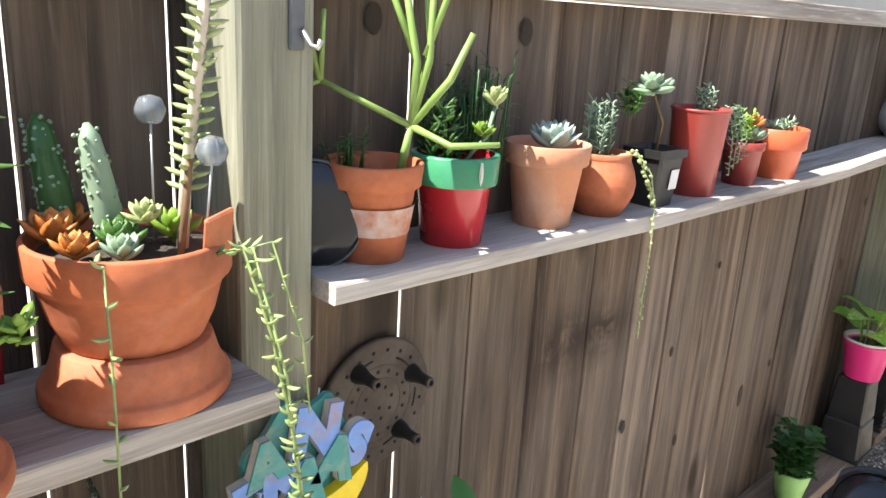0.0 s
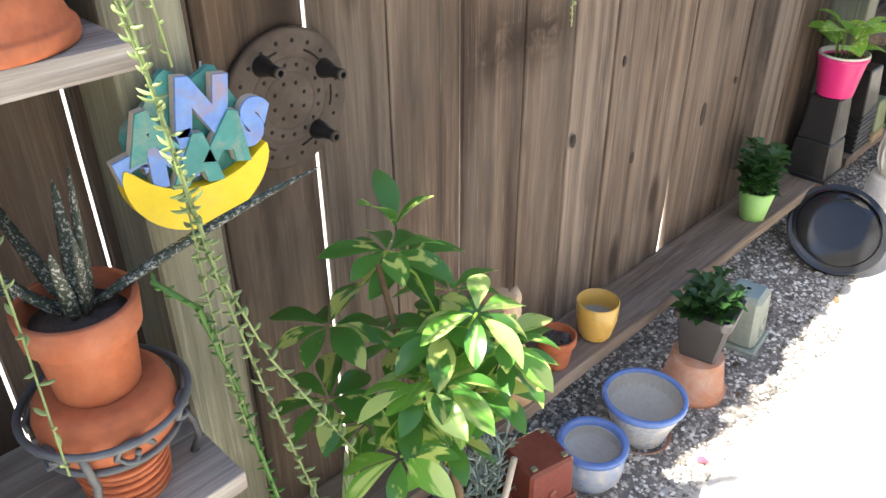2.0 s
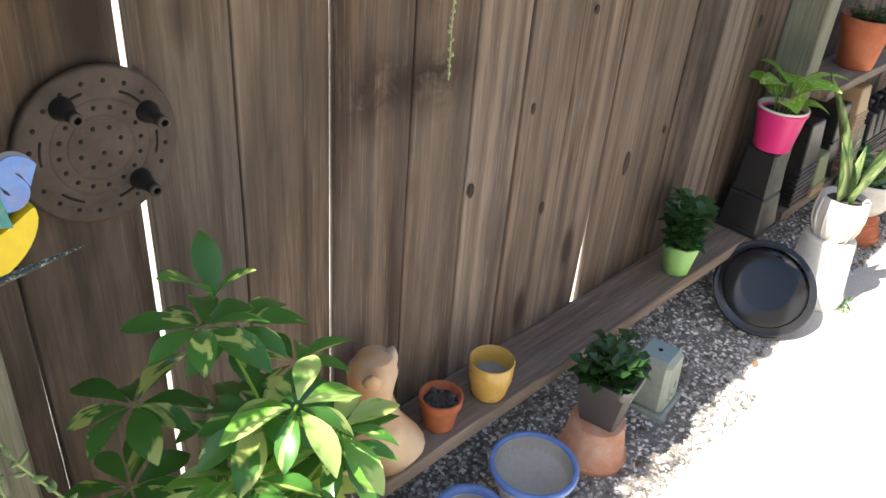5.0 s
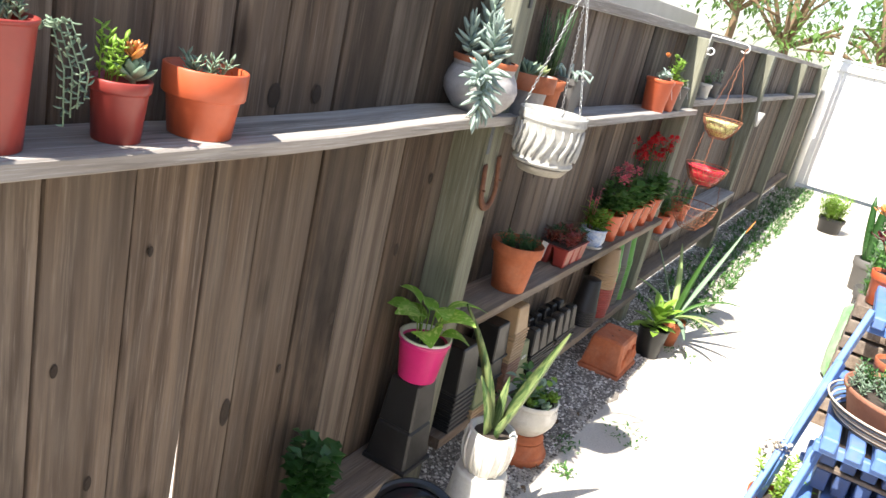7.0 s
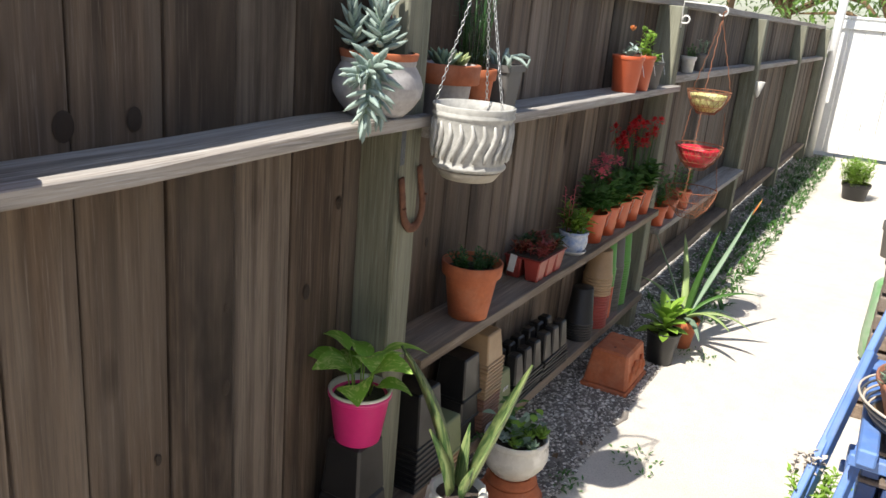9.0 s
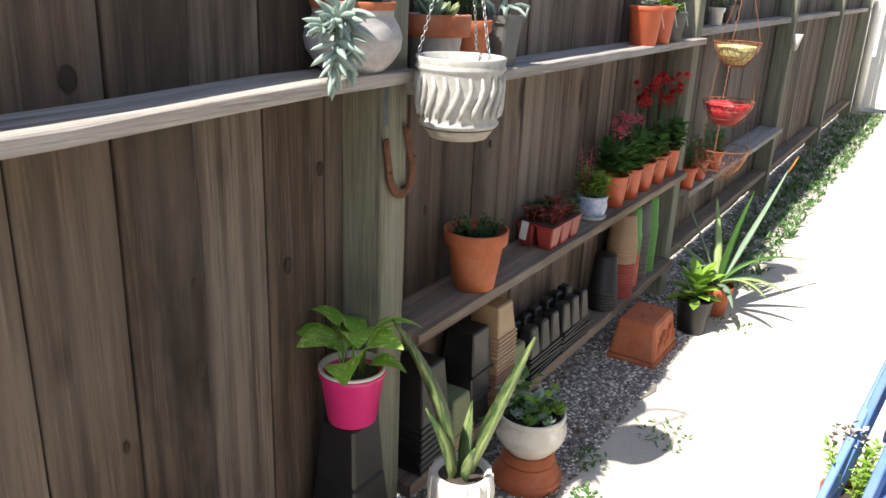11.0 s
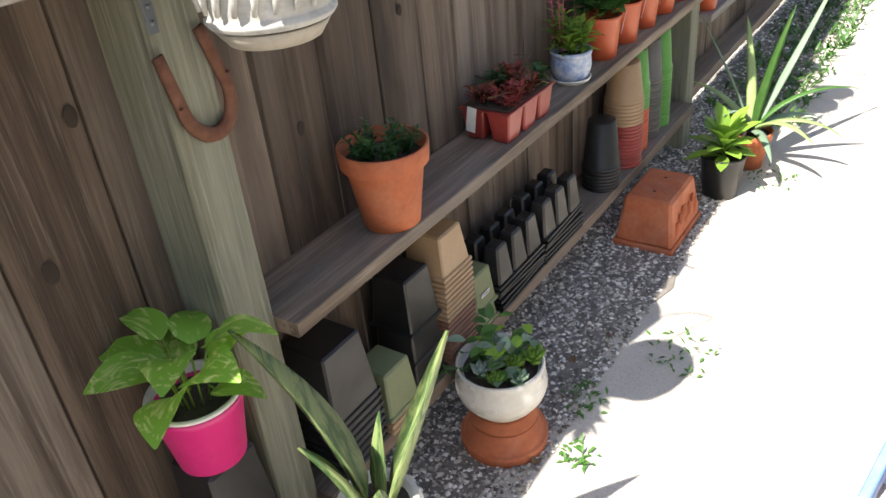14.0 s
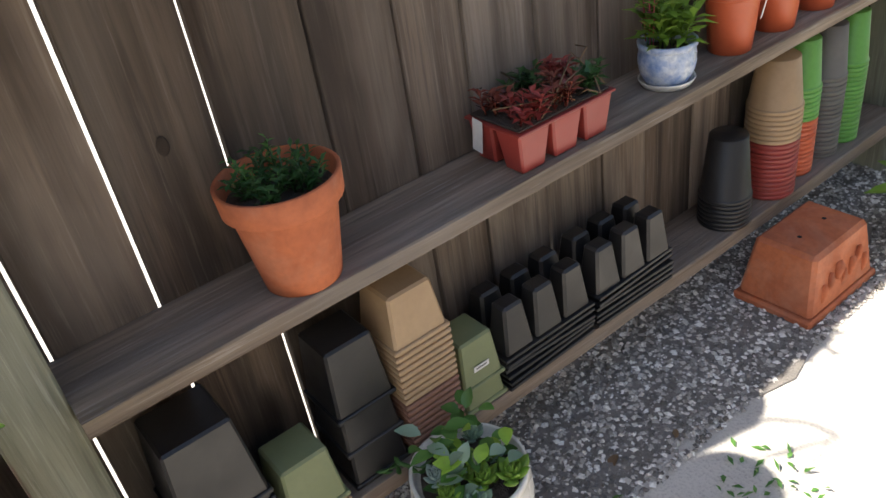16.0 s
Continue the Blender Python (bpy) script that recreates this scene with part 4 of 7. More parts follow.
# three-tier wire baskets on a white bracket
ob = thing("tiered_hanging_baskets", 0.282, 5.55, 0.60, "three rusty wire baskets hanging in tiers from a hook", "hanging basket")
for k, (z, r, d) in enumerate(((0.48, 0.094, 0.098), (0.235, 0.104, 0.105), (0.015, 0.115, 0.125))):
    b = bmesh.new()
    for zz, rr in ((z + d, r), (z + d * 0.66, r * 0.9), (z + d * 0.33, r * 0.72), (z, r * 0.4)):
        tube([(rr * math.cos(a), rr * math.sin(a), zz) for a in [j * 6.28318 / 20 for j in range(20)]], 0.0022 if zz > z + d * 0.9 else 0.0013, 5, b, closed=True)
    for j in range(20):
        for s in (1, -1):
            pts = [(rr * math.cos(j * 0.31416 + s * o), rr * math.sin(j * 0.31416 + s * o), zz) for zz, rr, o in ((z + d, r, 0), (z + d * 0.66, r * 0.9, 0.15), (z + d * 0.33, r * 0.72, 0.35), (z, r * 0.4, 0.6))]
            tube(pts, 0.001, 4, b)
    part("basket", b, RUST_WIRE, ob)
    for j in range(3):
        a = radians(30 + 120 * j)
        foot = Vector((r * math.cos(a), r * math.sin(a), z + d))
        r2 = (0.094, 0.104)[k - 1] if k else 0.0
        top = Vector((r2 * 0.9 * math.cos(a), r2 * 0.9 * math.sin(a), z + d + (0.15 if k == 1 else 0.11 if k else 0.30)))
        part("hanging_chain", tube([foot.lerp(top, t / 12) + Vector((0.002 * (-1) ** t, 0.001 * (-1) ** t, 0)) for t in range(13)], 0.0018, 4), RUST_WIRE, ob)
part("hook", tube([(0, 0, 0.875), (0.0, 0.0, 0.905), (0.012, 0, 0.915)], 0.003, 6), RUST_WIRE, ob)
bw = thing("yellow_bowl", 0.282, 5.55, 1.088, "pale yellow bowl set inside a wire basket", "bowl")
part("bowl", lathe([(0, 0.0), (0.038, 0.002), (0.066, 0.035), (0.079, 0.075), (0.075, 0.076), (0.06, 0.035), (0, 0.008)], 28), surface("pale_yellow_enamel", (0.62, 0.58, 0.20), (0.5, 0.5, 0.3), 0.35, amount=0.6), bw)
bw = thing("red_bowl", 0.282, 5.55, 0.843, "bright red bowl set inside a wire basket", "bowl")
part("bowl", lathe([(0, 0.0), (0.042, 0.002), (0.075, 0.04), (0.093, 0.085), (0.089, 0.086), (0.07, 0.04), (0, 0.008)], 28), surface("bright_red_enamel", (0.62, 0.03, 0.05), (0.5, 0.02, 0.04), 0.3, amount=0.4), bw)
br = thing("scroll_bracket", 0.108, 5.56, 1.47, "white scrolled iron bracket on the fence post", "bracket")
part("arm", tube([(0.0, 0, -0.04), (0.0, 0, 0.07), (0.17, -0.005, 0.062)] + [(0.17 + 0.02 * math.sin(a), -0.005, 0.042 + 0.02 * math.cos(a)) for a in [k * 0.5 for k in range(1, 9)]], 0.004, 7), WHITE_METAL, br)
part("scroll", tube([(0.002, 0, -0.02)] + [(0.018 + 0.016 * math.sin(a), 0, -0.005 - 0.016 * math.cos(a)) for a in [k * 0.5 for k in range(0, 11)]], 0.004, 7), WHITE_METAL, br)


# ---- lower shelf, second bay ----
Z2, ZR = 0.615, 0.20

ob = potted("potted_seedlings", 0.098, 3.80, Z2, "tall terracotta pot with sparse green seedlings", 0.086, 0.055, 0.162, TERRA, rim=0.24, out=0.007, soil=0.84)
tuft(ob, 0, 0, 0.135, 0.07, 0.05, L_DARK, 380, 0.016, 0.007)
tuft(ob, -0.01, 0, 0.135, 0.06, 0.055, L_MID, 90, 0.014, 0.006)

tray = thing("six_pack_seedlings", 0.085, 4.285, Z2, "red plastic six-pack tray of dark dried seedlings", "seed tray", size=1.18)
cell = bmesh.new()
box(0.036, 0.042, 0.062, 0.003, cell, taper=1.38)
cell = mesh_of(cell, RED_PLASTIC, False, "cell")
for i in range(2):
    for j in range(3):
        part("cell", cell, RED_PLASTIC, tray, at=pose(-0.028 + 0.056 * i, -0.062 + 0.062 * j, 0))
part("tray_rim", box(0.112, 0.188, 0.004, 0.001), RED_PLASTIC, tray, at=pose(0, 0, 0.061), smooth=False)
part("soil", box(0.10, 0.176, 0.003, 0.001), SOIL, tray, at=pose(0, 0, 0.0652), smooth=False)
for i in range(2):
    for j in range(3):
        tuft(tray, -0.028 + 0.056 * i, -0.062 + 0.062 * j, 0.066, 0.03, 0.04, (OX_GLAZE, RED_PLASTIC, L_DARK)[(i + 2 * j) % 3], 90, 0.02, 0.009)
bm = bmesh.new()
for k in range(16):
    a = Vector((ru(-0.05, 0.05), ru(-0.09, 0.09), 0.07))
    tube([a, a + Vector((ru(-0.03, 0.03), ru(-0.03, 0.03), ru(0.015, 0.045))), a + Vector((ru(-0.06, 0.06), ru(-0.06, 0.06), ru(0.0, 0.03)))], 0.0011, 4, bm)
part("dry_foliage", bm, STEM, tray)
part("plant_tag", box(0.001, 0.02, 0.05, 0), LABEL, tray, "white plastic plant tag with print", at=pose(-0.03, -0.097, 0.02, 8, 0, 90), smooth=False)

ob = potted("potted_variegated_plant", 0.095, 4.60, Z2, "blue and white glazed pot with yellow-green leaves on a saucer", 0.055, 0.036, 0.085, BLUE_WHITE, rim=0.14, out=0.002, bulge=0.009)
saucer(ob, 0.054, WHITE_GLAZE)
tuft(ob, 0, 0, 0.07, 0.06, 0.09, L_LIME, 190, 0.042, 0.016)
tuft(ob, -0.02, -0.02, 0.08, 0.03, 0.17, PETAL_PINK, 36, 0.012, 0.01, name="blossom")
for k, yy in enumerate((4.80, 4.95, 5.10, 5.26, 5.42)):
    ob = potted("potted_geranium", 0.092, yy, Z2, "orange plastic pot of flowering geraniums with white tag", 0.056, 0.042, 0.118, TERRA_PLASTIC, rim=0.08, out=0.003, group="geraniums in a row")
    tuft(ob, 0, 0, 0.1, 0.07, 0.13, L_MID, 130, 0.044, 0.036)
    pm = PETAL_PINK if k < 2 else PETAL_RED
    for j in range(8 if k > 1 else 4):
        fx, fy, fz = ru(-0.06, 0.03), ru(-0.07, 0.07), ru(0.22, 0.32) + 0.09 * (k > 1) - 0.03 * (k == 1)
        part("flower_stem", tube([(fx * 0.3, fy * 0.3, 0.12), (fx, fy, fz)], 0.0014, 5), L_MID, ob)
        bm = bmesh.new()
        for q in range(34):
            leaf(0.014, 0.012, 0.2, 0.1, 2, bm, way(q * 137.5, 90 - q * 3.6, 0, 0, ru(0, 0.012)) @ pose(0, 0.012, 0))
        part("flower_head", bm, pm, ob, at=pose(fx, fy, fz))
    part("white_tag", box(0.001, 0.013, 0.06, 0), LABEL, ob, "white plastic plant tag", at=pose(0.045, 0.03, 0.06, 0, 12, 20), smooth=False)

# ---- stacked nursery pots on the bottom rail ----
GROUP = "stacked nursery pots on the bottom rail"


def pot_stack(name, x, y, label, w, h, n, material, step=0.012, top=0.75, square=True, turn=0, material_low=None, n_low=0, z=ZR):
    """Nested pots turned upside down: one whole pot on top, the rims of the others below."""
    ob = thing(name, x, y, z, label, "plant pots", GROUP, turn)
    zz = 0.0
    total = n + n_low
    for k in range(total):
        mt = material_low if k < n_low else material
        last = k == total - 1
        hh = h if last else step + 0.004
        if square:
            bm = bmesh.new()
            t = 1 - (1 - top) * hh / h
            box(w, w, hh, 0.004, bm, taper=t)
            box(w + 0.007, w + 0.007, min(0.009, hh), 0.002, bm)
            part("pot", bm, mt, ob, at=pose(0, 0, zz), smooth=False)
        else:
            r = w / 2
            part("pot", lathe([(0, 0), (r + 0.003, 0.0), (r + 0.003, min(0.009, hh * 0.6)), (r, min(0.01, hh * 0.62)), (r * (1 - (1 - top) * hh / h), hh), (0, hh)], 28), mt, ob, at=pose(0, 0, zz))
        zz += step
    return ob


pot_stack("square_pot_stack", 0.075, 3.575, "dusty black square nursery pots nested upside down", 0.13, 0.155, 8, BLACK_PLASTIC, 0.018, 0.8)
pot_stack("square_pot_stack", 0.10, 3.70, "low mossy square pots nested with a tan rim", 0.098, 0.11, 1, OLIVE_PLASTIC, 0.016, 0.82, material_low=TAN_PLASTIC, n_low=2)
pot_stack("square_pot_stack", 0.075, 3.828, "tall black square nursery pots nested upside down", 0.105, 0.13, 3, BLACK_PLASTIC, 0.075, 0.8)
ob = pot_stack("square_pot_stack", 0.085, 3.945, "tan square pots stacked over brownish ones", 0.105, 0.10, 9, TAN_PLASTIC, 0.013, 0.78, material_low=surface("brown_plastic", (0.24, 0.12, 0.08), None, 0.5, amount=0.4), n_low=9)
ob = pot_stack("square_pot_stack", 0.09, 4.055, "mossy olive square pots stacked with a white sticker", 0.09, 0.10, 2, OLIVE_PLASTIC, 0.05, 0.8)
part("sticker", box(0.001, 0.034, 0.012, 0), LABEL, ob, "white printed sticker", at=pose(0.0425, 0, 0.085, 0, 5, 0), smooth=False)
part("sticker_print", box(0.001, 0.024, 0.003, 0), INK, ob, "grey bar of print", at=pose(0.0435, 0, 0.09, 0, 5, 0), smooth=False)
for k, yy in enumerate((4.215, 4.452)):
    ob = thing("cell_tray_stack", 0.085, yy, ZR, "black plastic six-cell trays nested upside down", "seed trays", "cell trays on the bottom rail")
    for j in range(6):
        part("tray_rim", box(0.125, 0.226, 0.007, 0.001), BLACK_PLASTIC, ob, at=pose(0, 0, 0.004 + 0.0135 * j, ru(-1, 1), ru(-1, 1), ru(-2, 2)), smooth=False)
    c = mesh_of(box(0.056, 0.068, 0.10, 0.005, taper=0.66), BLACK_PLASTIC, False, "cell")
    for i in range(2):
        for j in range(3):
            part("cell", c, BLACK_PLASTIC, ob, at=pose(-0.03 + 0.06 * i, -0.074 + 0.074 * j, 0.076))
pot_stack("round_pot_stack", 0.088, 4.825, "black round nursery pots nested upside down", 0.112, 0.15, 7, BLACK_PLASTIC, 0.011, 0.74, False)
pot_stack("round_pot_stack", 0.085, 5.0, "tan round pots stacked over dark red ones", 0.118, 0.12, 7, TAN_PLASTIC, 0.012, 0.76, False, material_low=RED_PLASTIC, n_low=12)
pot_stack("round_pot_stack", 0.075, 5.118, "green round pots stacked over orange ones", 0.09, 0.12, 7, GREEN_PLASTIC, 0.012, 0.76, False, material_low=TERRA_PLASTIC, n_low=12)
pot_stack("round_pot_stack", 0.075, 5.232, "dark grey round pots nested upside down", 0.09, 0.13, 18, GREY_PLASTIC, 0.012, 0.76, False)
pot_stack("round_pot_stack", 0.075, 5.335, "bright green round pots nested upside down", 0.085, 0.13, 18, GREEN_PLASTIC, 0.012, 0.76, False)

# ---- on the ground along the second bay ----
ob = thing("terracotta_window_box", 0.232, 4.955, 0.0, "upturned terracotta window box with embossed leaves", "planter")
bm = box(0.196, 0.285, 0.022, 0.005)
box(0.184, 0.268, 0.15, 0.009, bm, pose(0, 0, 0.018), taper=0.80)
part("box", bm, TERRA, ob, smooth=False)
for k in (-1, 1):
    part("drain_hole", lathe([(0.0055, 0.0), (0.0055, 0.0008), (0, 0.0008)], 14), HOLE_SHADE, ob, at=pose(0.0, 0.05 * k, 0.1675))
for k in range(7):
    yy = -0.085 + 0.028 * k
    part("embossed_leaf", fat_leaf(0.05, 0.011, 0.1, flat=0.5), TERRA, ob, at=pose(0.086 - 0.004 * (k % 2), yy, 0.045 + 0.018 * (k % 3)) @ pose(0, 0, 0, 80, 6, 14 * (-1) ** k))

ob = thing("upturned_terracotta_pot", 0.245, 3.92, 0.0, "upturned reddish terracotta pots stacked as a stand", "pot")
part("lower_pot", lathe([(0, 0), (0.10, 0), (0.102, 0.03), (0.094, 0.032), (0.08, 0.075), (0, 0.075)], 36), TERRA, ob)
part("upper_pot", lathe([(0, 0.076), (0.078, 0.076), (0.08, 0.084), (0.07, 0.098), (0.068, 0.104), (0, 0.104)], 36), TERRA, ob)
ob = potted("potted_succulent_bowl", 0.245, 3.92, 0.105, "cream glazed pot with mixed jade and lime succulents", 0.098, 0.062, 0.128, WHITE_GLAZE, rim=0.14, out=-0.003, bulge=0.022, soil=0.85)
for cx, cy, cz, r, mt in ((0.035, 0.0, 0.118, 0.04, L_LIME), (-0.02, -0.05, 0.118, 0.035, L_BLUE), (-0.04, 0.0, 0.12, 0.03, L_MID), (0.0, 0.045, 0.115, 0.03, L_MID), (0.06, 0.04, 0.118, 0.042, L_LIME), (0.065, -0.035, 0.116, 0.036, L_SAGE), (0.02, -0.06, 0.116, 0.032, L_LIME), (-0.05, 0.05, 0.116, 0.03, L_SAGE)):
    rosette(ob, cx, cy, cz, r, mt, 20, 0.28, 80, 15)
for k in range(64):
    part("leaf", leaf(ru(0.03, 0.048), ru(0.02, 0.028), 0.5, 0.15, 5), (L_SAGE, L_MID, L_LIME, L_MID)[k % 4], ob, at=way(k * 137, ru(5, 60), ru(-0.06, 0.06), ru(-0.065, 0.065), 0.122 + 0.035 * (k % 3)))
strand(ob, [(-0.04, -0.04, 0.12), (-0.08, -0.075, 0.13), (-0.12, -0.10, 0.10), (-0.13, -0.115, 0.06)], L_MID, 0.010, leafy=0.022)
part("glaze_stripe", lathe([(0.0985, 0.072), (0.0975, 0.085)], 40), surface("pale_pink_glaze", (0.62, 0.42, 0.38), (0.5, 0.6, 0.56), 0.35, big=6, amount=0.9), ob, "soft pink and green painted band")

ob = thing("upturned_white_pot", 0.318, 3.405, 0.0, "upturned white glazed pot used as a stand", "pot")
part("shell", lathe([(0, 0), (0.098, 0), (0.10, 0.03), (0.094, 0.033), (0.076, 0.215), (0.07, 0.222), (0, 0.222)], 36), WHITE_GLAZE, ob)
ob = potted("potted_snake_plant", 0.318, 3.405, 0.223, "ribbed cream pot with tall banded snake plant leaves", 0.068, 0.052, 0.132, WHITE_GLAZE, rim=0.0, out=0.0, bulge=0.012, soil=0.9)
rib = mesh_of(tube([(0.055, 0, 0.004), (0.068, 0, 0.04), (0.073, 0, 0.08), (0.0685, 0, 0.128)], [0.004, 0.005, 0.005, 0.004], 6), WHITE_GLAZE, True, "rib")
for k in range(14):
    part("rib", rib, WHITE_GLAZE, ob, at=pose(0, 0, 0, 0, 0, k * 360 / 14))
tall_leaves(ob, 0.115, [(215, 80, 0.405, 0.068, 0.35, 0.02), (35, 68, 0.365, 0.058, -0.1, 0.02), (250, 76, 0.22, 0.042, 0.2, 0.03), (100, 82, 0.17, 0.030, 0.1, 0.015), (320, 72, 0.13, 0.028, 0.1, 0.03)], SNAKE)
ob = thing("black_grill_lid", 0.262, 3.14, 0.108, "round black enamel lid leaning with a mirror-like gloss", "lid", tilt=(0, 0), turn=0)
lean_back = look((0, 0, 0), (-0.45, 0.72, -0.95))
part("dome", lathe([(0, 0.020), (0.075, 0.018), (0.122, 0.009), (0.122, 0.014), (0.074, 0.026), (0, 0.028)], 56), LID, ob, at=lean_back)
part("rim", lathe([(0.120, 0.010), (0.134, 0.0), (0.146, -0.002), (0.150, 0.004), (0.147, 0.012), (0.137, 0.011), (0.124, 0.017)], 56), LID, ob, "raised rolled rim", at=lean_back)

ob = thing("upturned_black_pots", 0.098, 3.285, ZR, "tall black plastic pots upturned as a stand", "pot")
bm = bmesh.new()
box(0.135, 0.135, 0.125, 0.006, bm, taper=0.84)
box(0.143, 0.143, 0.014, 0.002, bm)
part("lower_pot", bm, BLACK_PLASTIC, ob, smooth=False)
part("upper_pot", box(0.112, 0.112, 0.143, 0.006, at=pose(0, 0, 0.125), taper=0.84), BLACK_PLASTIC, ob, smooth=False)
ob = potted("potted_pothos", 0.104, 3.284, 0.469, "bright pink pot of marbled green pothos", 0.074, 0.053, 0.122, PINK_PLASTIC, rim=0.1, out=0.003, soil=0.9)
part("white_liner", lathe([(0.0715, 0.121), (0.0735, 0.128), (0.0665, 0.129), (0.065, 0.113)], 36), WHITE_GLAZE, ob, "white inner pot rim")
big = [mesh_of(leaf(L, L * 0.7, 1.2, 0.12, 9, peak=0.36, curl=0.14), POTHOS, True, "leaf") for L in (0.09, 0.108, 0.122)]
for k in range(11):
    az, el = k * 137.5 + 20, ru(38, 78)
    h = 0.105 + 0.09 * (k / 11)
    foot = Vector((0.02 * math.cos(radians(az)), 0.02 * math.sin(radians(az)), 0.1))
    tip = Vector((0.038 * math.cos(radians(az)), 0.038 * math.sin(radians(az)), h + 0.03))
    part("leaf_stalk", tube([foot, foot.lerp(tip, 0.6) + Vector((0, 0, 0.02)), tip], 0.0018, 5), L_LIME, ob)
    part("leaf", big[k % 3], POTHOS, ob, at=way(az, el - 20, *tip, roll=ru(-25, 25)))

ob = thing("potted_euphorbia_black", 0.335, 5.275, 0.0, "black nursery pot with a lime-green leafy rosette", "potted plant")
part("pot", lathe(pot_shell(0.078, 0.056, 0.155, 0.06, 0.003), 32), BLACK_PLASTIC, ob)
part("soil", lathe([(0.066, 0.126), (0, 0.13)], 24), SOIL, ob)
for k in range(26):
    part("leaf", leaf(ru(0.10, 0.145), ru(0.042, 0.06), 0.6, 0.1, 6, peak=0.6), L_LIME, ob, at=way(k * 137.5, 80 - 2.9 * k, 0, 0, 0.14 + 0.06 * (1 - k / 26)))
ob = potted("potted_aloe", 0.36, 5.53, 0.0, "terracotta pot of a sprawling long-leaved aloe", 0.075, 0.05, 0.14, TERRA, soil=0.9)
for k, (az, el, L, dr) in enumerate(((50, 60, 0.60, -0.1), (75, 72, 0.46, 0.35), (120, 74, 0.42, 0.5), (205, 68, 0.46, 0.15), (25, 58, 0.40, 1.3), (330, 48, 0.30, 1.5), (260, 60, 0.30, 1.1), (60, 80, 0.44, 0.3), (160, 50, 0.32, 1.0), (300, 30, 0.26, 1.2), (95, 42, 0.32, 1.4), (5, 40, 0.34, 1.5), (40, 35, 0.30, 1.3))):
    blade = part("leaf", fat_leaf(L, 0.02, -dr, flat=0.3, n=11, peak=0.12, tip=0.05), (L_SAGE, L_MID, L_PALE)[k % 3], ob, at=way(az, el, 0, 0, 0.13))
    if k == 0:
        part("dry_tip", fat_leaf(0.09, 0.0055, 0.05, flat=0.5, n=4, tip=0.05), L_RED, blade, "dried orange leaf tip", at=pose(0, 0.575, 0.018))
ob = thing("round_grey_dish", 0.20, 5.20, 0.0, "upturned pale grey plastic dish on the gravel", "dish")
part("dish", lathe([(0, 0.05), (0.04, 0.048), (0.056, 0.03), (0.06, 0.0), (0.056, 0.0)], 28), GREY_PLASTIC, ob)
for k, (xx, yy) in enumerate(((0.10, 5.72), (0.10, 5.92), (0.1, 6.2))):
    ob = potted("potted_herb", xx, yy, 0.50, "small orange plastic pot of leafy herbs", 0.055, 0.04, 0.10, TERRA_PLASTIC, group="herb pots on the far shelf")
    tuft(ob, 0, 0, 0.085, 0.06, 0.13, L_MID, 130, 0.03, 0.014)

# ---- along the first bay: on the bottom rail ----
ob = potted("potted_lime_pot_plant", 0.098, 2.868, ZR, "lime green scalloped pot with dark rounded leaves", 0.053, 0.036, 0.092, LIME_PLASTIC, rim=0.0, out=0.0, seg=8)
tuft(ob, 0, 0, 0.08, 0.075, 0.13, L_DARK, 170, 0.04, 0.032)
tuft(ob, 0.01, 0.01, 0.08, 0.06, 0.10, L_MID, 48, 0.034, 0.028)
ob = thing("yellow_glazed_cup", 0.098, 2.088, ZR, "yellow glazed pot with a whitish inside, empty", "pot")
part("cup", lathe([(0, 0.0), (0.032, 0.0), (0.038, 0.01), (0.047, 0.05), (0.0495, 0.098), (0.0455, 0.099), (0.043, 0.05)], 36), YELLOW_GLAZE, ob)
part("glazed_inside", lathe([(0.0465, 0.0985), (0.0435, 0.055), (0.034, 0.02), (0, 0.018)], 30), INNER_GREY, ob, "pale stained inside")
ob = potted("small_terracotta_pot", 0.092, 1.942, ZR, "small terracotta pot filled with grey pebbles", 0.046, 0.032, 0.08, TERRA, category="pot", rim=0.28, out=0.003, soil=0.8)
bm = bmesh.new()
for k in range(40):
    a, d = ru(0, 6.28), 0.034 * math.sqrt(ru(0, 1))
    bmesh.ops.create_icosphere(bm, subdivisions=1, radius=ru(0.004, 0.007), matrix=Matrix.Translation((d * math.cos(a), d * math.sin(a), 0.066)))
part("pebbles", bm, STONE, ob, smooth=False)
ob = thing("ceramic_figurine", 0.085, 1.775, ZR, "chipped orange and cream ceramic animal figurine", "figurine", turn=25, size=1.8)
bm = lathe([(0, 0), (0.035, 0.0), (0.04, 0.03), (0.03, 0.075), (0.022, 0.095), (0.027, 0.115), (0.018, 0.135), (0, 0.138)], 18)
for v in bm.verts:
    v.co += Vector((0.012 * math.sin(40 * v.co.z), 0.014 * math.sin(55 * v.co.z + 1), 0))
fat_leaf(0.03, 0.011, 0.2, bm, way(70, 60, 0.0, 0.015, 0.115)), fat_leaf(0.03, 0.011, 0.2, bm, way(-70, 60, 0.0, -0.012, 0.115))
fat_leaf(0.09, 0.02, 0.5, bm, way(-100, 30, 0.0, -0.02, 0.02))
part("figure", bm, surface("orange_cream_ceramic", (0.58, 0.28, 0.08), (0.62, 0.50, 0.36), 0.45, big=14, amount=1.0), ob)

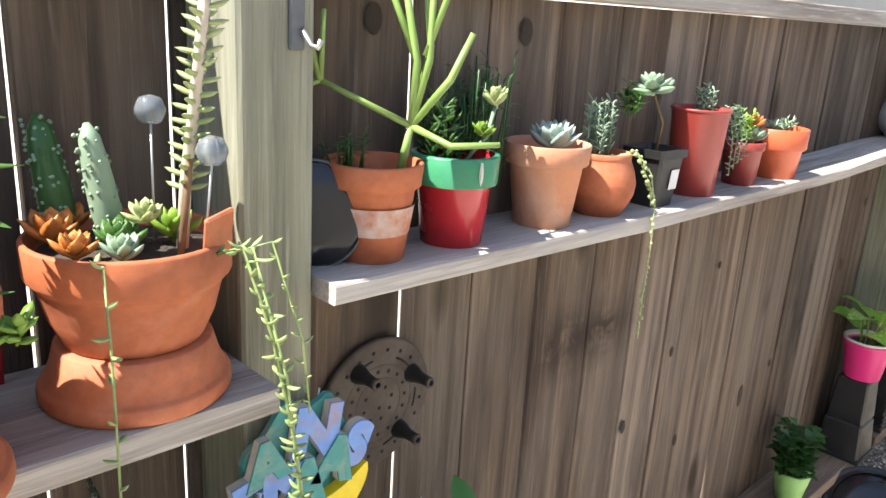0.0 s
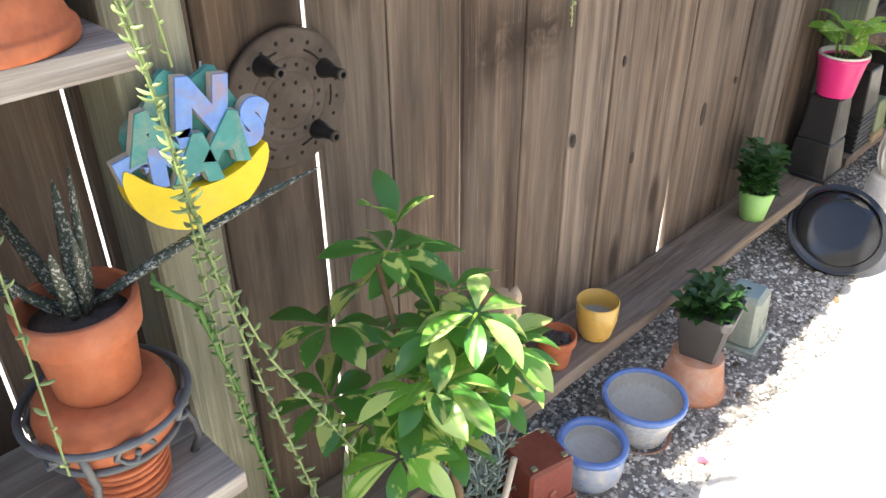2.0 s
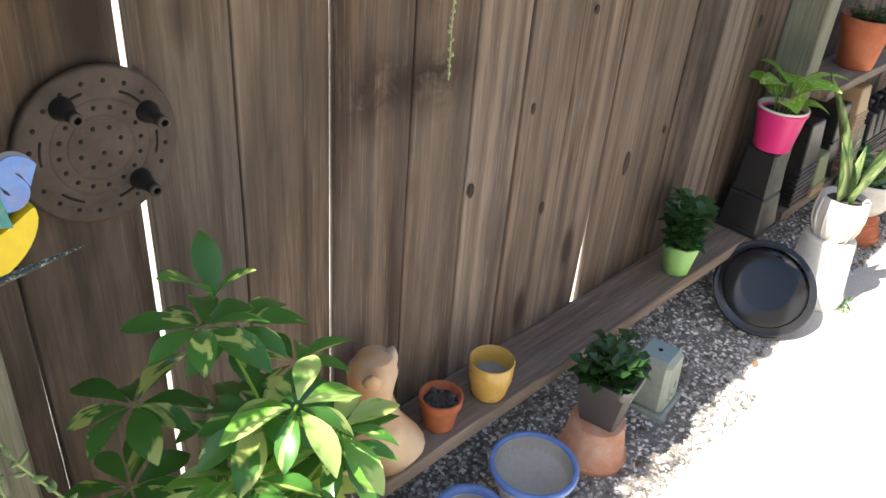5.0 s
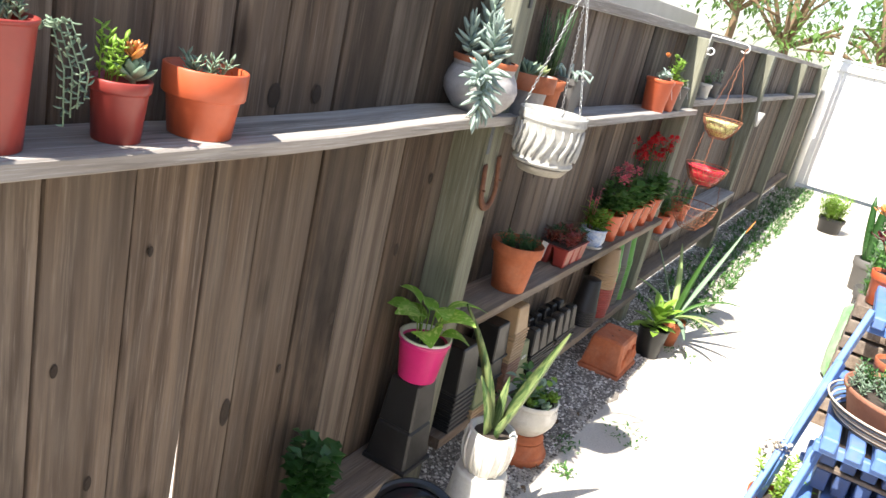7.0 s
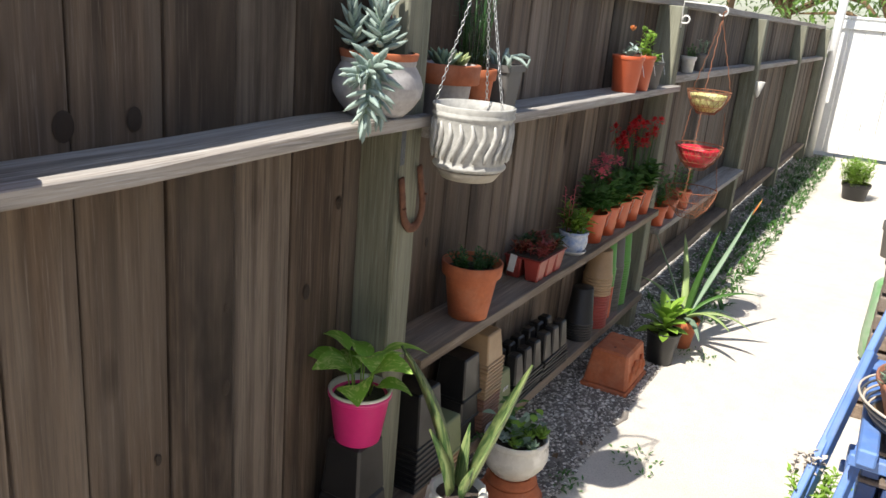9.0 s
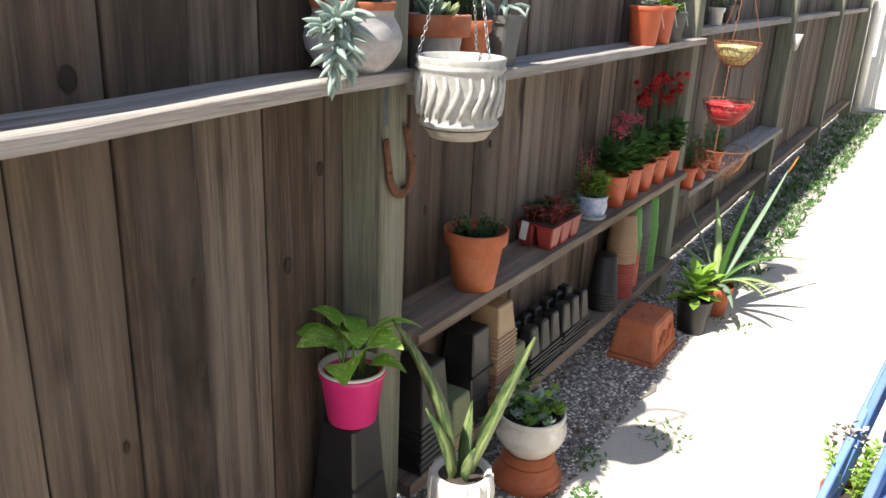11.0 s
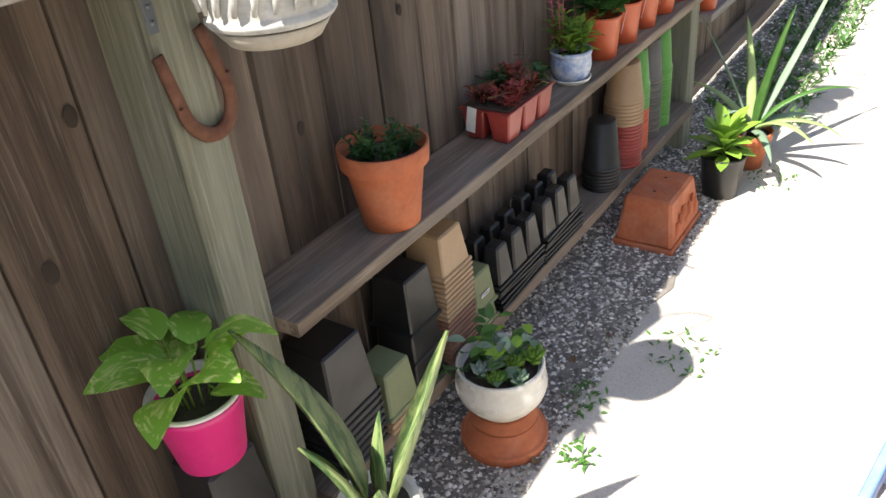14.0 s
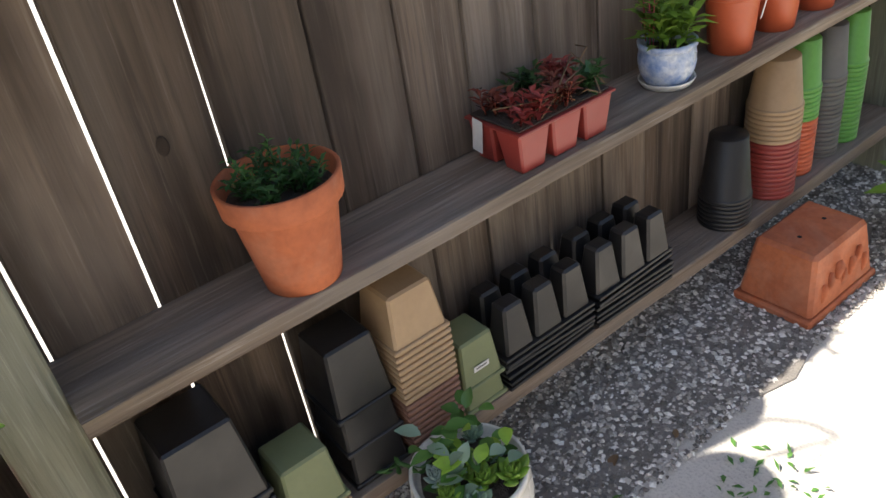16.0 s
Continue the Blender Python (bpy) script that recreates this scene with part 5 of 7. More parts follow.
# ---- on the gravel ----
ob = thing("upturned_terracotta_pot", 0.262, 2.30, 0.0, "upturned pale terracotta pot used as a stand", "pot")
part("shell", lathe([(0, 0), (0.080, 0), (0.082, 0.02), (0.076, 0.022), (0.062, 0.115), (0, 0.115)], 36), TERRA_PALE, ob)
ob = thing("potted_strawberry", 0.262, 2.315, 0.1155, "square charcoal pot with dark lobed leaves", "potted plant", turn=12)
square_pot(ob, 0.128, 0.085, 0.135, surface("charcoal_plastic", (0.055, 0.052, 0.052), (0.085, 0.08, 0.078), 0.55, amount=0.7, relief=0.08))
tuft(ob, -0.01, -0.02, 0.12, 0.075, 0.08, L_DARK, 230, 0.032, 0.028)
for k in range(9):
    part("leaf", leaf(ru(0.045, 0.07), ru(0.02, 0.03), 0.7, 0.15, 5), L_MID, ob, at=way(k * 50, ru(10, 55), 0.02, 0.03, 0.14))
ob = thing("sage_glass_block", 0.25, 2.565, 0.0, "sage green glazed square block pot", "pot", turn=8)
bm = box(0.128, 0.128, 0.02, 0.004)
box(0.112, 0.112, 0.15, 0.012, bm, pose(0, 0, 0.016), taper=0.86)
part("block", bm, SAGE_GLAZE, ob, smooth=False)
part("hollow_top", box(0.072, 0.072, 0.002, 0.0), GLASSY, ob, "bluish glassy top", at=pose(0, 0, 0.166), smooth=False)
part("drain_hole", lathe([(0.006, 0), (0.006, 0.001), (0, 0.001)], 12), HOLE_SHADE, ob, at=pose(0, 0, 0.1685))

ob = thing("blue_rimmed_pot", 0.258, 2.07, 0.0, "white flowered pot with a bright blue rim, empty", "pot")
part("pot", lathe([(0, 0.012), (0.058, 0.012), (0.066, 0.04), (0.082, 0.085), (0.09, 0.118), (0.084, 0.119), (0.078, 0.085), (0.07, 0.06), (0, 0.055)], 40), surface("white_blossom_glaze", (0.66, 0.66, 0.62), (0.35, 0.40, 0.50), 0.3, big=45, amount=0.9), ob)
part("rim", lathe([(0.0895, 0.108), (0.096, 0.116), (0.095, 0.127), (0.085, 0.128), (0.0825, 0.112)], 40), BLUE_GLAZE, ob, "bright blue glazed rim")
part("inside", lathe([(0.0835, 0.12), (0.078, 0.085), (0, 0.078)], 32), INNER_GREY, ob, "greyish inside")
saucer(ob, 0.074, TERRA_PALE)
ob = thing("blue_round_pot", 0.25, 1.885, 0.0, "pale blue flowered round pot with blue rim, empty", "pot")
part("pot", lathe([(0, 0.0), (0.05, 0.0), (0.068, 0.03), (0.073, 0.062), (0.066, 0.098), (0.06, 0.099), (0.066, 0.062), (0, 0.05)], 40), SKY_BLUE, ob)
part("rim", lathe([(0.066, 0.094), (0.077, 0.101), (0.076, 0.111), (0.063, 0.112), (0.06, 0.098)], 40), BLUE_GLAZE, ob, "bright blue glazed rim")
part("inside", lathe([(0.0625, 0.105), (0.058, 0.075), (0, 0.07)], 32), INNER_GREY, ob, "greyish inside")
ob = thing("khaki_round_pot", 0.245, 1.69, 0.0, "low khaki glazed round pot", "pot")
part("pot", lathe([(0, 0), (0.058, 0), (0.072, 0.03), (0.074, 0.075), (0.07, 0.088), (0.076, 0.096), (0.07, 0.104), (0, 0.104)], 36), KHAKI_GLAZE, ob)
ob = thing("oxblood_cube_pot", 0.245, 1.695, 0.105, "glossy oxblood square pot lying upside down", "pot", turn=-14)
bm = box(0.118, 0.118, 0.018, 0.003)
box(0.108, 0.108, 0.10, 0.006, bm, pose(0, 0, 0.014), taper=0.94)
part("pot", bm, OX_GLAZE, ob, smooth=False)
for k in range(4):
    part("pressed_disc", lathe([(0.009, 0), (0.009, 0.002), (0.005, 0.003), (0, 0.002)], 14), OX_GLAZE, ob, at=pose(0, 0, 0, 0, 0, 90 * k) @ pose(0.0535, 0.0, 0.045, 0, 88))
    part("foot_nub", box(0.012, 0.012, 0.006, 0.002), KHAKI_GLAZE, ob, at=pose(0.036 * (-1) ** k, 0.036 * (1 if k < 2 else -1), 0.114), smooth=False)

# ---- the schefflera and its neighbours ----
ob = potted("potted_schefflera", 0.264, 1.452, 0.0, "maroon glazed pot with a bushy variegated schefflera", 0.096, 0.064, 0.145, MAROON_GLAZE, rim=0.1, out=0.003, bulge=0.008, soil=0.84)
saucer(ob, 0.10, MAROON_GLAZE, -0.0, 0.016)
part("trunk", tube([(0.0, 0.0, 0.11), (0.012, 0.01, 0.24), (-0.01, 0.0, 0.37), (-0.06, -0.03, 0.5), (-0.10, -0.06, 0.76)], [0.009, 0.008, 0.007, 0.006, 0.004], 8), STEM, ob)
part("support_stick", tube([(0.03, 0.05, 0.1), (0.045, 0.09, 0.36)], 0.006, 6), RAW_WOOD, ob, "pale wooden support stick")
lf = [mesh_of(leaf(L, L * 0.40, 0.7, 0.16, 7, peak=0.58, curl=0.12), SCHEF, True, "leaflet") for L in (0.075, 0.09, 0.102)]
lg = [mesh_of(leaf(L, L * 0.40, 0.6, 0.16, 7, peak=0.58, curl=0.12), SUNLIT_SCHEF, True, "leaflet") for L in (0.085, 0.095)]
# lime marks the clusters whose paler leaflets stand in for direct sun
for cx, cy, cz, n, lime in ((-0.03, -0.02, 0.70, 8, 0), (-0.06, -0.10, 0.60, 8, 0), (0.04, 0.0, 0.60, 9, 0), (-0.07, 0.05, 0.64, 8, 0), (-0.08, -0.13, 0.50, 8, 0), (0.0, -0.06, 0.50, 8, 0), (0.09, 0.08, 0.53, 8, 0), (0.10, 0.0, 0.50, 8, 1), (0.06, -0.08, 0.42, 8, 1), (-0.05, 0.12, 0.55, 8, 0), (0.11, 0.06, 0.44, 7, 1), (0.06, 0.06, 0.58, 8, 1), (0.03, -0.03, 0.50, 8, 1), (-0.09, -0.06, 0.40, 8, 0), (0.06, 0.06, 0.48, 7, 0), (-0.10, 0.02, 0.50, 7, 0), (0.07, 0.12, 0.50, 8, 1), (0.02, 0.03, 0.36, 7, 1)):
    cx, cy, cz = min(max(cx * 1.15 - (0.0 if lime or cz < 0.55 else 0.05), -0.135), 0.045), cy * 1.05 - (0.072 if lime else 0.03), cz + (0.13 if lime else 0.07)
    part("leaf_stalk", tube([(-0.02, -0.01, cz - 0.12), (cx * 0.6, cy * 0.6, cz - 0.03), (cx, cy, cz)], 0.0022, 5), L_LIME, ob)
    for k in range(n):
        pool = lg if lime and k % 3 else lf
        part("leaflet", pool[k % len(pool)], SCHEF, ob, at=way(k * 360 / n + cx * 900, ru(-12, 22), cx, cy, cz, roll=ru(-20, 20)) @ pose(0, 0.008, 0))
for k in range(3):
    part("crown_leaflet", lf[k], SCHEF, ob, at=way(120 * k + 40, 62, -0.09, -0.03, 0.80))
ob = potted("potted_blue_senecio", 0.20, 1.60, 0.0, "dark pot of wiry blue-grey succulent stems", 0.06, 0.045, 0.10, BLACK_PLASTIC)
tuft(ob, 0, -0.02, 0.09, 0.07, 0.22, L_BLUE, 190, 0.045, 0.006, fat=True)
ob = potted("potted_variegated_snake_plant", 0.276, 1.238, 0.0, "grey pot with cream-edged snake plant blades", 0.08, 0.06, 0.13, KHAKI_GLAZE, soil=0.9)
tall_leaves(ob, 0.115, [(225, 80, 0.37, 0.06, 0.1, 0.035), (150, 86, 0.40, 0.06, 0.1, 0.02), (60, 70, 0.34, 0.062, 0.1, 0.03), (100, 84, 0.25, 0.045, 0.0, 0.025), (330, 74, 0.22, 0.042, 0.2, 0.035)], SNAKE)
tall_leaves(ob, 0.117, [(222, 79, 0.36, 0.032, 0.1, 0.041), (58, 69, 0.335, 0.042, 0.1, 0.036)], L_CREAM, "cream_stripe", 0.002)
ob = potted("potted_white_spiky_succulent", 0.342, 1.03, 0.0, "tall terracotta pot with a pale spiky succulent", 0.055, 0.042, 0.40, TERRA, soil=0.92, rim=0.12)
rosette(ob, 0, 0, 0.45, 0.104, L_WHITE, 96, 0.055, 88, -10, "spiky_rosette", bend=0.7, flat=0.7)
part("neck", tube([(0, 0, 0.36), (0, 0, 0.45)], 0.014, 8), L_SAGE, ob)
ob = potted("potted_geranium_leaves", 0.20, 1.04, 0.0, "terracotta pot with large round geranium leaves", 0.06, 0.045, 0.12, TERRA)
for k in range(11):
    bm = lathe([(0.042, 0.008), (0.022, 0.002), (0, 0.0)], 18)
    for v in bm.verts:
        a = math.atan2(v.co.y, v.co.x)
        v.co.z += 0.004 * math.sin(7 * a) * v.co.xy.length / 0.04
    az, el = k * 137.5, ru(35, 80)
    q = Vector((math.cos(radians(az)) * math.cos(radians(el)), math.sin(radians(az)) * math.cos(radians(el)), math.sin(radians(el)))) * ru(0.14, 0.26) + Vector((0, 0, 0.1))
    part("leaf_stalk", tube([(0, 0, 0.1), q], 0.002, 5), L_MID, ob)
    part("leaf", bm, L_MID, ob, at=Matrix.Translation(q) @ pose(0, 0, 0, ru(-25, 25), ru(0, 40), az))


# ---- left of the first post ----
ZB, ZL = 1.13, 0.631


def bowl_on_base(x, y, label):
    base = thing("upturned_saucer_base", x, y, ZB, "upturned wide terracotta pot carrying a bowl", "pot")
    part("shell", lathe([(0, 0), (0.085, 0.0), (0.088, 0.005), (0.087, 0.017), (0.082, 0.020), (0.076, 0.036), (0.071, 0.055), (0, 0.055)], 56), TERRA, base)
    ob = thing("succulent_bowl", x, y, ZB + 0.0555, label, "potted plant")
    part("bowl", lathe([(0, 0), (0.062, 0.0), (0.074, 0.026), (0.082, 0.058), (0.086, 0.061), (0.0905, 0.066), (0.0915, 0.098), (0.086, 0.100), (0.084, 0.084), (0, 0.078)], 56), TERRA, ob)
    part("soil", lathe([(0.0845, 0.083), (0.05, 0.088), (0, 0.089)], 28), SOIL, ob)
    return ob


BAUBLE = surface("smoky_glass", (0.30, 0.36, 0.42), (0.62, 0.66, 0.68), 0.06, big=70, amount=1.0, relief=0)
BAUBLE.node_tree.nodes["Principled BSDF"].inputs["Transmission Weight"].default_value = 0.75
ob = bowl_on_base(0.100, 1.004, "wide terracotta bowl crowded with cactus and red succulents")
for cx, cy, L, r, az, el in ((0.0, -0.012, 0.118, 0.015, 250, 80), (-0.045, -0.04, 0.12, 0.016, 200, 76)):
    bm = fat_leaf(L, r, 0.05, flat=0.9, n=9, seg=10, peak=0.35, tip=0.5)
    part("cactus_column", bm, L_DARK if cx else L_SAGE, ob, at=way(az, el, cx, cy, 0.083))
    tb = bmesh.new()
    m0 = way(az, el, cx, cy, 0.083)
    for i in range(90):
        t, a = ru(0.05, 0.97), ru(0, 6.28)
        rr = r * (0.95 if t < 0.8 else 0.75)
        p = m0 @ Vector((rr * math.cos(a), L * t, rr * math.sin(a) * 0.9))
        bmesh.ops.create_icosphere(tb, subdivisions=1, radius=0.0021, matrix=Matrix.Translation(p))
    part("tubercles", tb, L_SAGE, ob)
bm = tube([(0.03, 0.035, 0.07), (0.042, 0.036, 0.15), (0.07, 0.037, 0.25), (0.10, 0.038, 0.37)], [0.006, 0.0055, 0.005, 0.005], 8)
part("woody_stem", bm, RAW_WOOD, ob)
bm = bmesh.new()
for k in range(34):
    z = 0.145 + 0.006 * k
    for s in (0, 180):
        fat_leaf(0.021, 0.0038, 0.35, bm, way(s + 40 + ru(-14, 14) + 90 * (k % 2), ru(0, 18), 0.042 + 0.00026 * 6 * k, 0.036 + 0.0001 * k, z), n=4, seg=5, flat=0.7)
part("ladder_leaves", bm, L_CREAM, ob)
part("second_stem", tube([(0.055, 0.02, 0.07), (0.055, 0.03, 0.14), (0.045, 0.045, 0.22)], 0.0035, 6), STEM, ob)
for cx, cy, r, mt in ((-0.02, -0.06, 0.036, L_RED), (0.035, -0.06, 0.028, L_RED), (-0.055, -0.035, 0.03, L_RED), (0.06, -0.03, 0.026, L_SAGE), (0.03, -0.02, 0.034, L_MID), (0.02, 0.035, 0.035, L_LIME)):
    rosette(ob, cx, cy, 0.094, r, mt, 18, 0.30, 80, 20)
rosette(ob, 0.04, 0.0, 0.118, 0.024, L_CREAM, 16, 0.3, 80, 10)
for az, p in ((150, (-0.01, 0.03, 0.2)), (30, (0.075, 0.045, 0.175))):
    part("wire_pick", tube([(p[0] * 0.8, p[1] * 0.9, 0.07), p], 0.0012, 5), STEEL, ob)
    part("glass_bauble", lathe([(0, 0), (0.010, 0.003), (0.0145, 0.014), (0.010, 0.025), (0, 0.028)], 20), BAUBLE, ob, at=pose(p[0], p[1], p[2] - 0.006))
part("terracotta_shard", box(0.006, 0.034, 0.05, 0.002), TERRA, ob, at=pose(0.068, 0.05, 0.082, 10, 15, 20), smooth=False)
strand(ob, [(0.06, -0.055, 0.092), (0.094, -0.06, 0.103), (0.115, -0.066, 0.04), (0.125, -0.07, -0.05), (0.128, -0.072, -0.15), (0.13, -0.072, -0.24), (0.131, -0.073, -0.30), (0.15, -0.078, -0.36), (0.158, -0.08, -0.42)], L_PALE, 0.019, leafy=0.014)
strand(ob, [(0.08, 0.045, 0.092), (0.105, 0.055, 0.103), (0.12, 0.075, 0.02), (0.132, 0.09, -0.08), (0.135, 0.10, -0.18), (0.142, 0.115, -0.30), (0.16, 0.135, -0.44), (0.18, 0.155, -0.56), (0.19, 0.17, -0.64)], L_PALE, 0.008, leafy=0.015, radius=0.0018)
strand(ob, [(0.08, 0.05, 0.092), (0.11, 0.062, 0.103), (0.128, 0.085, -0.02), (0.135, 0.10, -0.16), (0.138, 0.115, -0.28), (0.15, 0.155, -0.42), (0.165, 0.21, -0.54), (0.175, 0.245, -0.62)], L_PALE, 0.010, leafy=0.016, radius=0.0016)
strand(ob, [(0.085, 0.055, 0.092), (0.105, 0.085, 0.103), (0.11, 0.115, 0.0), (0.108, 0.125, -0.08)], L_PALE, 0.014, leafy=0.011)
strand(ob, [(0.135, 0.10, -0.18), (0.14, 0.10, -0.3), (0.145, 0.105, -0.42), (0.15, 0.115, -0.52)], L_PALE, 0.009, leafy=0.015)

ob = bowl_on_base(0.165, 0.785, "wide terracotta bowl of orange-tipped succulents")
for k in range(6):
    rosette(ob, 0.05 * math.cos(k), 0.06 * math.sin(k * 1.1), 0.095, 0.03, L_RED if k % 2 else L_LIME, 16, 0.3, 80, 20)
tuft(ob, -0.02, 0.055, 0.07, 0.03, 0.15, L_SAGE, 160, 0.022, 0.005)
tuft(ob, 0.03, 0.0, 0.07, 0.085, 0.16, L_MID, 520, 0.034, 0.014)
tuft(ob, 0.07, 0.07, 0.075, 0.03, 0.02, L_LIME, 40, 0.016, 0.01, fat=True)
ob = thing("red_plant_stake", 0.02, 0.905, ZB, "red plastic plant stake on the shelf", "stake")
part("stake", tube([(0, 0, 0), (0.0, 0.004, 0.12)], 0.004, 6), RED_GLAZE, ob)

# painted wooden banana sign on the post
ob = thing("banana_sign", 0.118, 1.172, 0.985, "worn wooden banana sign with blue and teal letters", "sign", tilt=(-8, 0), size=0.9)
bm = bmesh.new()
rows = []
for k in range(25):
    t = k / 24
    a = radians(197 + 148 * t)
    w = 0.052 * math.sin(math.pi * t) ** 0.7 + 0.003
    c = Vector((0.098 * math.cos(a), 0.092 * math.sin(a) + 0.020))
    d = Vector((math.cos(a), math.sin(a)))
    rows.append([bm.verts.new((xx, (c + d * s * w).x, (c + d * s * w).y)) for xx, s in ((0.012, -0.5), (0.030, -0.5), (0.030, 0.5), (0.012, 0.5))])
for a, b in zip(rows, rows[1:]):
    for k in range(4):
        bm.faces.new((a[k], a[(k + 1) % 4], b[(k + 1) % 4], b[k]))
bm.faces.new(rows[0]), bm.faces.new(rows[-1])
part("banana", bm, SIGN_YELLOW, ob, smooth=False)


def letter(ch, size, deep):
    cu = bpy.data.curves.new("letter", "FONT")
    cu.body, cu.size, cu.extrude, cu.offset, cu.bevel_depth = ch, size, deep, 0.0058, 0.0008
    cu.align_x = "CENTER"
    tmp = bpy.data.objects.new("letter", cu)
    me = bpy.data.meshes.new_from_object(tmp)
    bpy.data.objects.remove(tmp)
    me.polygons.foreach_set("use_smooth", [False] * len(me.polygons))
    return me


back = bmesh.new()
outline = [(0.09 * math.cos(radians(q)) * (0.92 + 0.06 * math.sin(5 * radians(q))), 0.0 + (0.096 + 0.012 * math.sin(7 * radians(q))) * math.sin(radians(q))) for q in range(8, 173, 8)]
faces = [[back.verts.new((xx, py, pz)) for py, pz in outline + [(-0.07, -0.045), (0.0, -0.06), (0.07, -0.045)]] for xx in (0.002, 0.011)]
back.faces.new(faces[0]), back.faces.new(faces[1])
for k in range(len(faces[0])):
    j = (k + 1) % len(faces[0])
    back.faces.new((faces[0][k], faces[0][j], faces[1][j], faces[1][k]))
part("back_board", back, SIGN_TEAL, ob, "worn teal back board", smooth=False)
for k, (ch, yy, zz, size, tl) in enumerate((("B", -0.072, -0.036, 0.062, 20), ("A", -0.058, 0.010, 0.066, 14), ("N", -0.030, -0.028, 0.074, 8), ("A", -0.002, -0.034, 0.076, 0), ("N", 0.006, 0.026, 0.088, -2), ("A", 0.038, -0.012, 0.076, -8), ("S", 0.068, 0.002, 0.074, -16))):
    stand = pose(0.0195 + 0.003 * (k % 2), yy, zz) @ pose(0, 0, 0, 90, 0, 90) @ pose(0, 0, 0, 0, 0, tl)
    for name, deep, mat, out in (("letter_edge", 0.0055, RAW_WOOD, 0.0), ("letter", 0.0012, (SIGN_BLUE, SIGN_TEAL)[k % 2], 0.0066)):
        me = letter(ch, size, deep)
        me.materials.clear()
        me.materials.append(mat)
        part(name, me, None, ob, at=pose(out, 0, 0) @ stand)
part("hanger", tube([(0.0, 0.02, 0.05), (-0.004, 0.025, 0.1)], 0.0015, 5), STEEL, ob)

# cast plate with three lugs on the boards
ob = thing("cast_plate", 0.003, 1.382, 0.95, "round brown cast plate with slots and three lugs", "plate", tilt=(0, 90))
part("disc", lathe([(0, 0), (0.1, 0), (0.1, 0.006), (0.096, 0.009), (0.062, 0.009), (0.0605, 0.0075), (0.059, 0.009), (0.042, 0.009), (0.0405, 0.0075), (0.039, 0.009), (0.0, 0.009)], 56), PLATE, ob)
for rr, n in ((0.026, 8), (0.05, 16), (0.082, 20), (0.008, 1)):
    for k in range(n):
        a = k * 6.28318 / n + rr * 40
        part("hole", lathe([(0.0030, 0), (0.0030, 0.0006), (0, 0.0006)], 8), HOLE_SHADE, ob, at=pose(rr * math.cos(a), rr * math.sin(a), 0.0088))
for k in range(6):
    a = k * 60 + 10
    part("slot", tube([(0.071 * math.cos(radians(a + j)), 0.071 * math.sin(radians(a + j)), 0.0088) for j in (0, 8, 16, 24)], 0.0018, 5), HOLE_SHADE, ob)
for a in (122, 27, -53):
    cx, cy = 0.07 * math.cos(radians(a)), 0.068 * math.sin(radians(a))
    lug = part("lug", lathe([(0.015, 0.007), (0.013, 0.016), (0.0085, 0.03), (0.0075, 0.05), (0.0045, 0.0505), (0.0045, 0.04), (0, 0.04)], 18), BLACK_PLASTIC, ob, at=pose(-cy, cx, 0))
    part("lug_collar", lathe([(0.0076, 0.046), (0.0086, 0.048), (0.0086, 0.052), (0.0046, 0.0523)], 16), PLATE, lug)

# wire stand with stacked pots on the wide shelf
SX, SY, BIG = 0.172, 0.998, 1.28
ob = thing("terracotta_pot_stack", SX, SY, ZL, "small terracotta pots nested under a plant stand", "plant pots", size=BIG)
for k in range(6):
    part("pot", lathe([(0, 0), (0.034 + 0.001 * k, 0), (0.038 + 0.001 * k, 0.0075), (0.036, 0.0085), (0, 0.0085)], 30), TERRA, ob, at=pose(0, 0, 0.0085 * k, ru(-2, 2), ru(-2, 2)))
st = thing("wire_plant_stand", SX, SY, ZL, "grey scrolled wire plant stand on three legs", "plant stand", size=BIG)
for zz, rr in ((0.072, 0.056), (0.102, 0.068)):
    part("ring", tube([(rr * math.cos(a), rr * math.sin(a), zz) for a in [k * 6.28318 / 36 for k in range(36)]], 0.0035, 7, closed=True), GREY_WIRE, st)
for k in range(3):
    a = radians(-40 + 120 * k)
    c, s = math.cos(a), math.sin(a)
    part("leg", tube([(0.068 * c, 0.068 * s, 0.102), (0.062 * c, 0.062 * s, 0.074), (0.058 * c, 0.058 * s, 0.06), (0.066 * c, 0.066 * s, 0.04), (0.068 * c, 0.068 * s, 0.02), (0.060 * c, 0.060 * s, 0.004), (0.064 * c, 0.064 * s, 0.006)], 0.0036, 7), GREY_WIRE, st)
    for j in (-1, 1):
        b = a + 0.55 * j
        part("scroll", tube([((0.062 + 0.003 * math.sin(3 * t)) * math.cos(b + 0.3 * math.cos(t) * (1 - t / 9)), (0.062 + 0.003 * math.sin(3 * t)) * math.sin(b + 0.3 * math.cos(t) * (1 - t / 9)), 0.087 + 0.014 * math.sin(t) * (1 - t / 9)) for t in [q * 0.6 for q in range(13)]], 0.0026, 6), GREY_WIRE, st)
ob = thing("upturned_terracotta_pot", SX, SY, ZL + 0.068 * BIG, "upturned terracotta pot held in a wire stand", "pot", size=BIG)
part("shell", lathe([(0, 0), (0.049, 0.0), (0.0545, 0.004), (0.0575, 0.02), (0.058, 0.034), (0.054, 0.046), (0.046, 0.052), (0, 0.052)], 40), TERRA, ob)
ob = potted("potted_gasteria", SX, SY, ZL + 0.1205 * BIG, "terracotta pot with white-flecked tongue leaves", 0.048, 0.034, 0.084, TERRA, rim=0.36, out=0.006, soil=0.82)
ob.scale = (BIG, BIG, BIG)
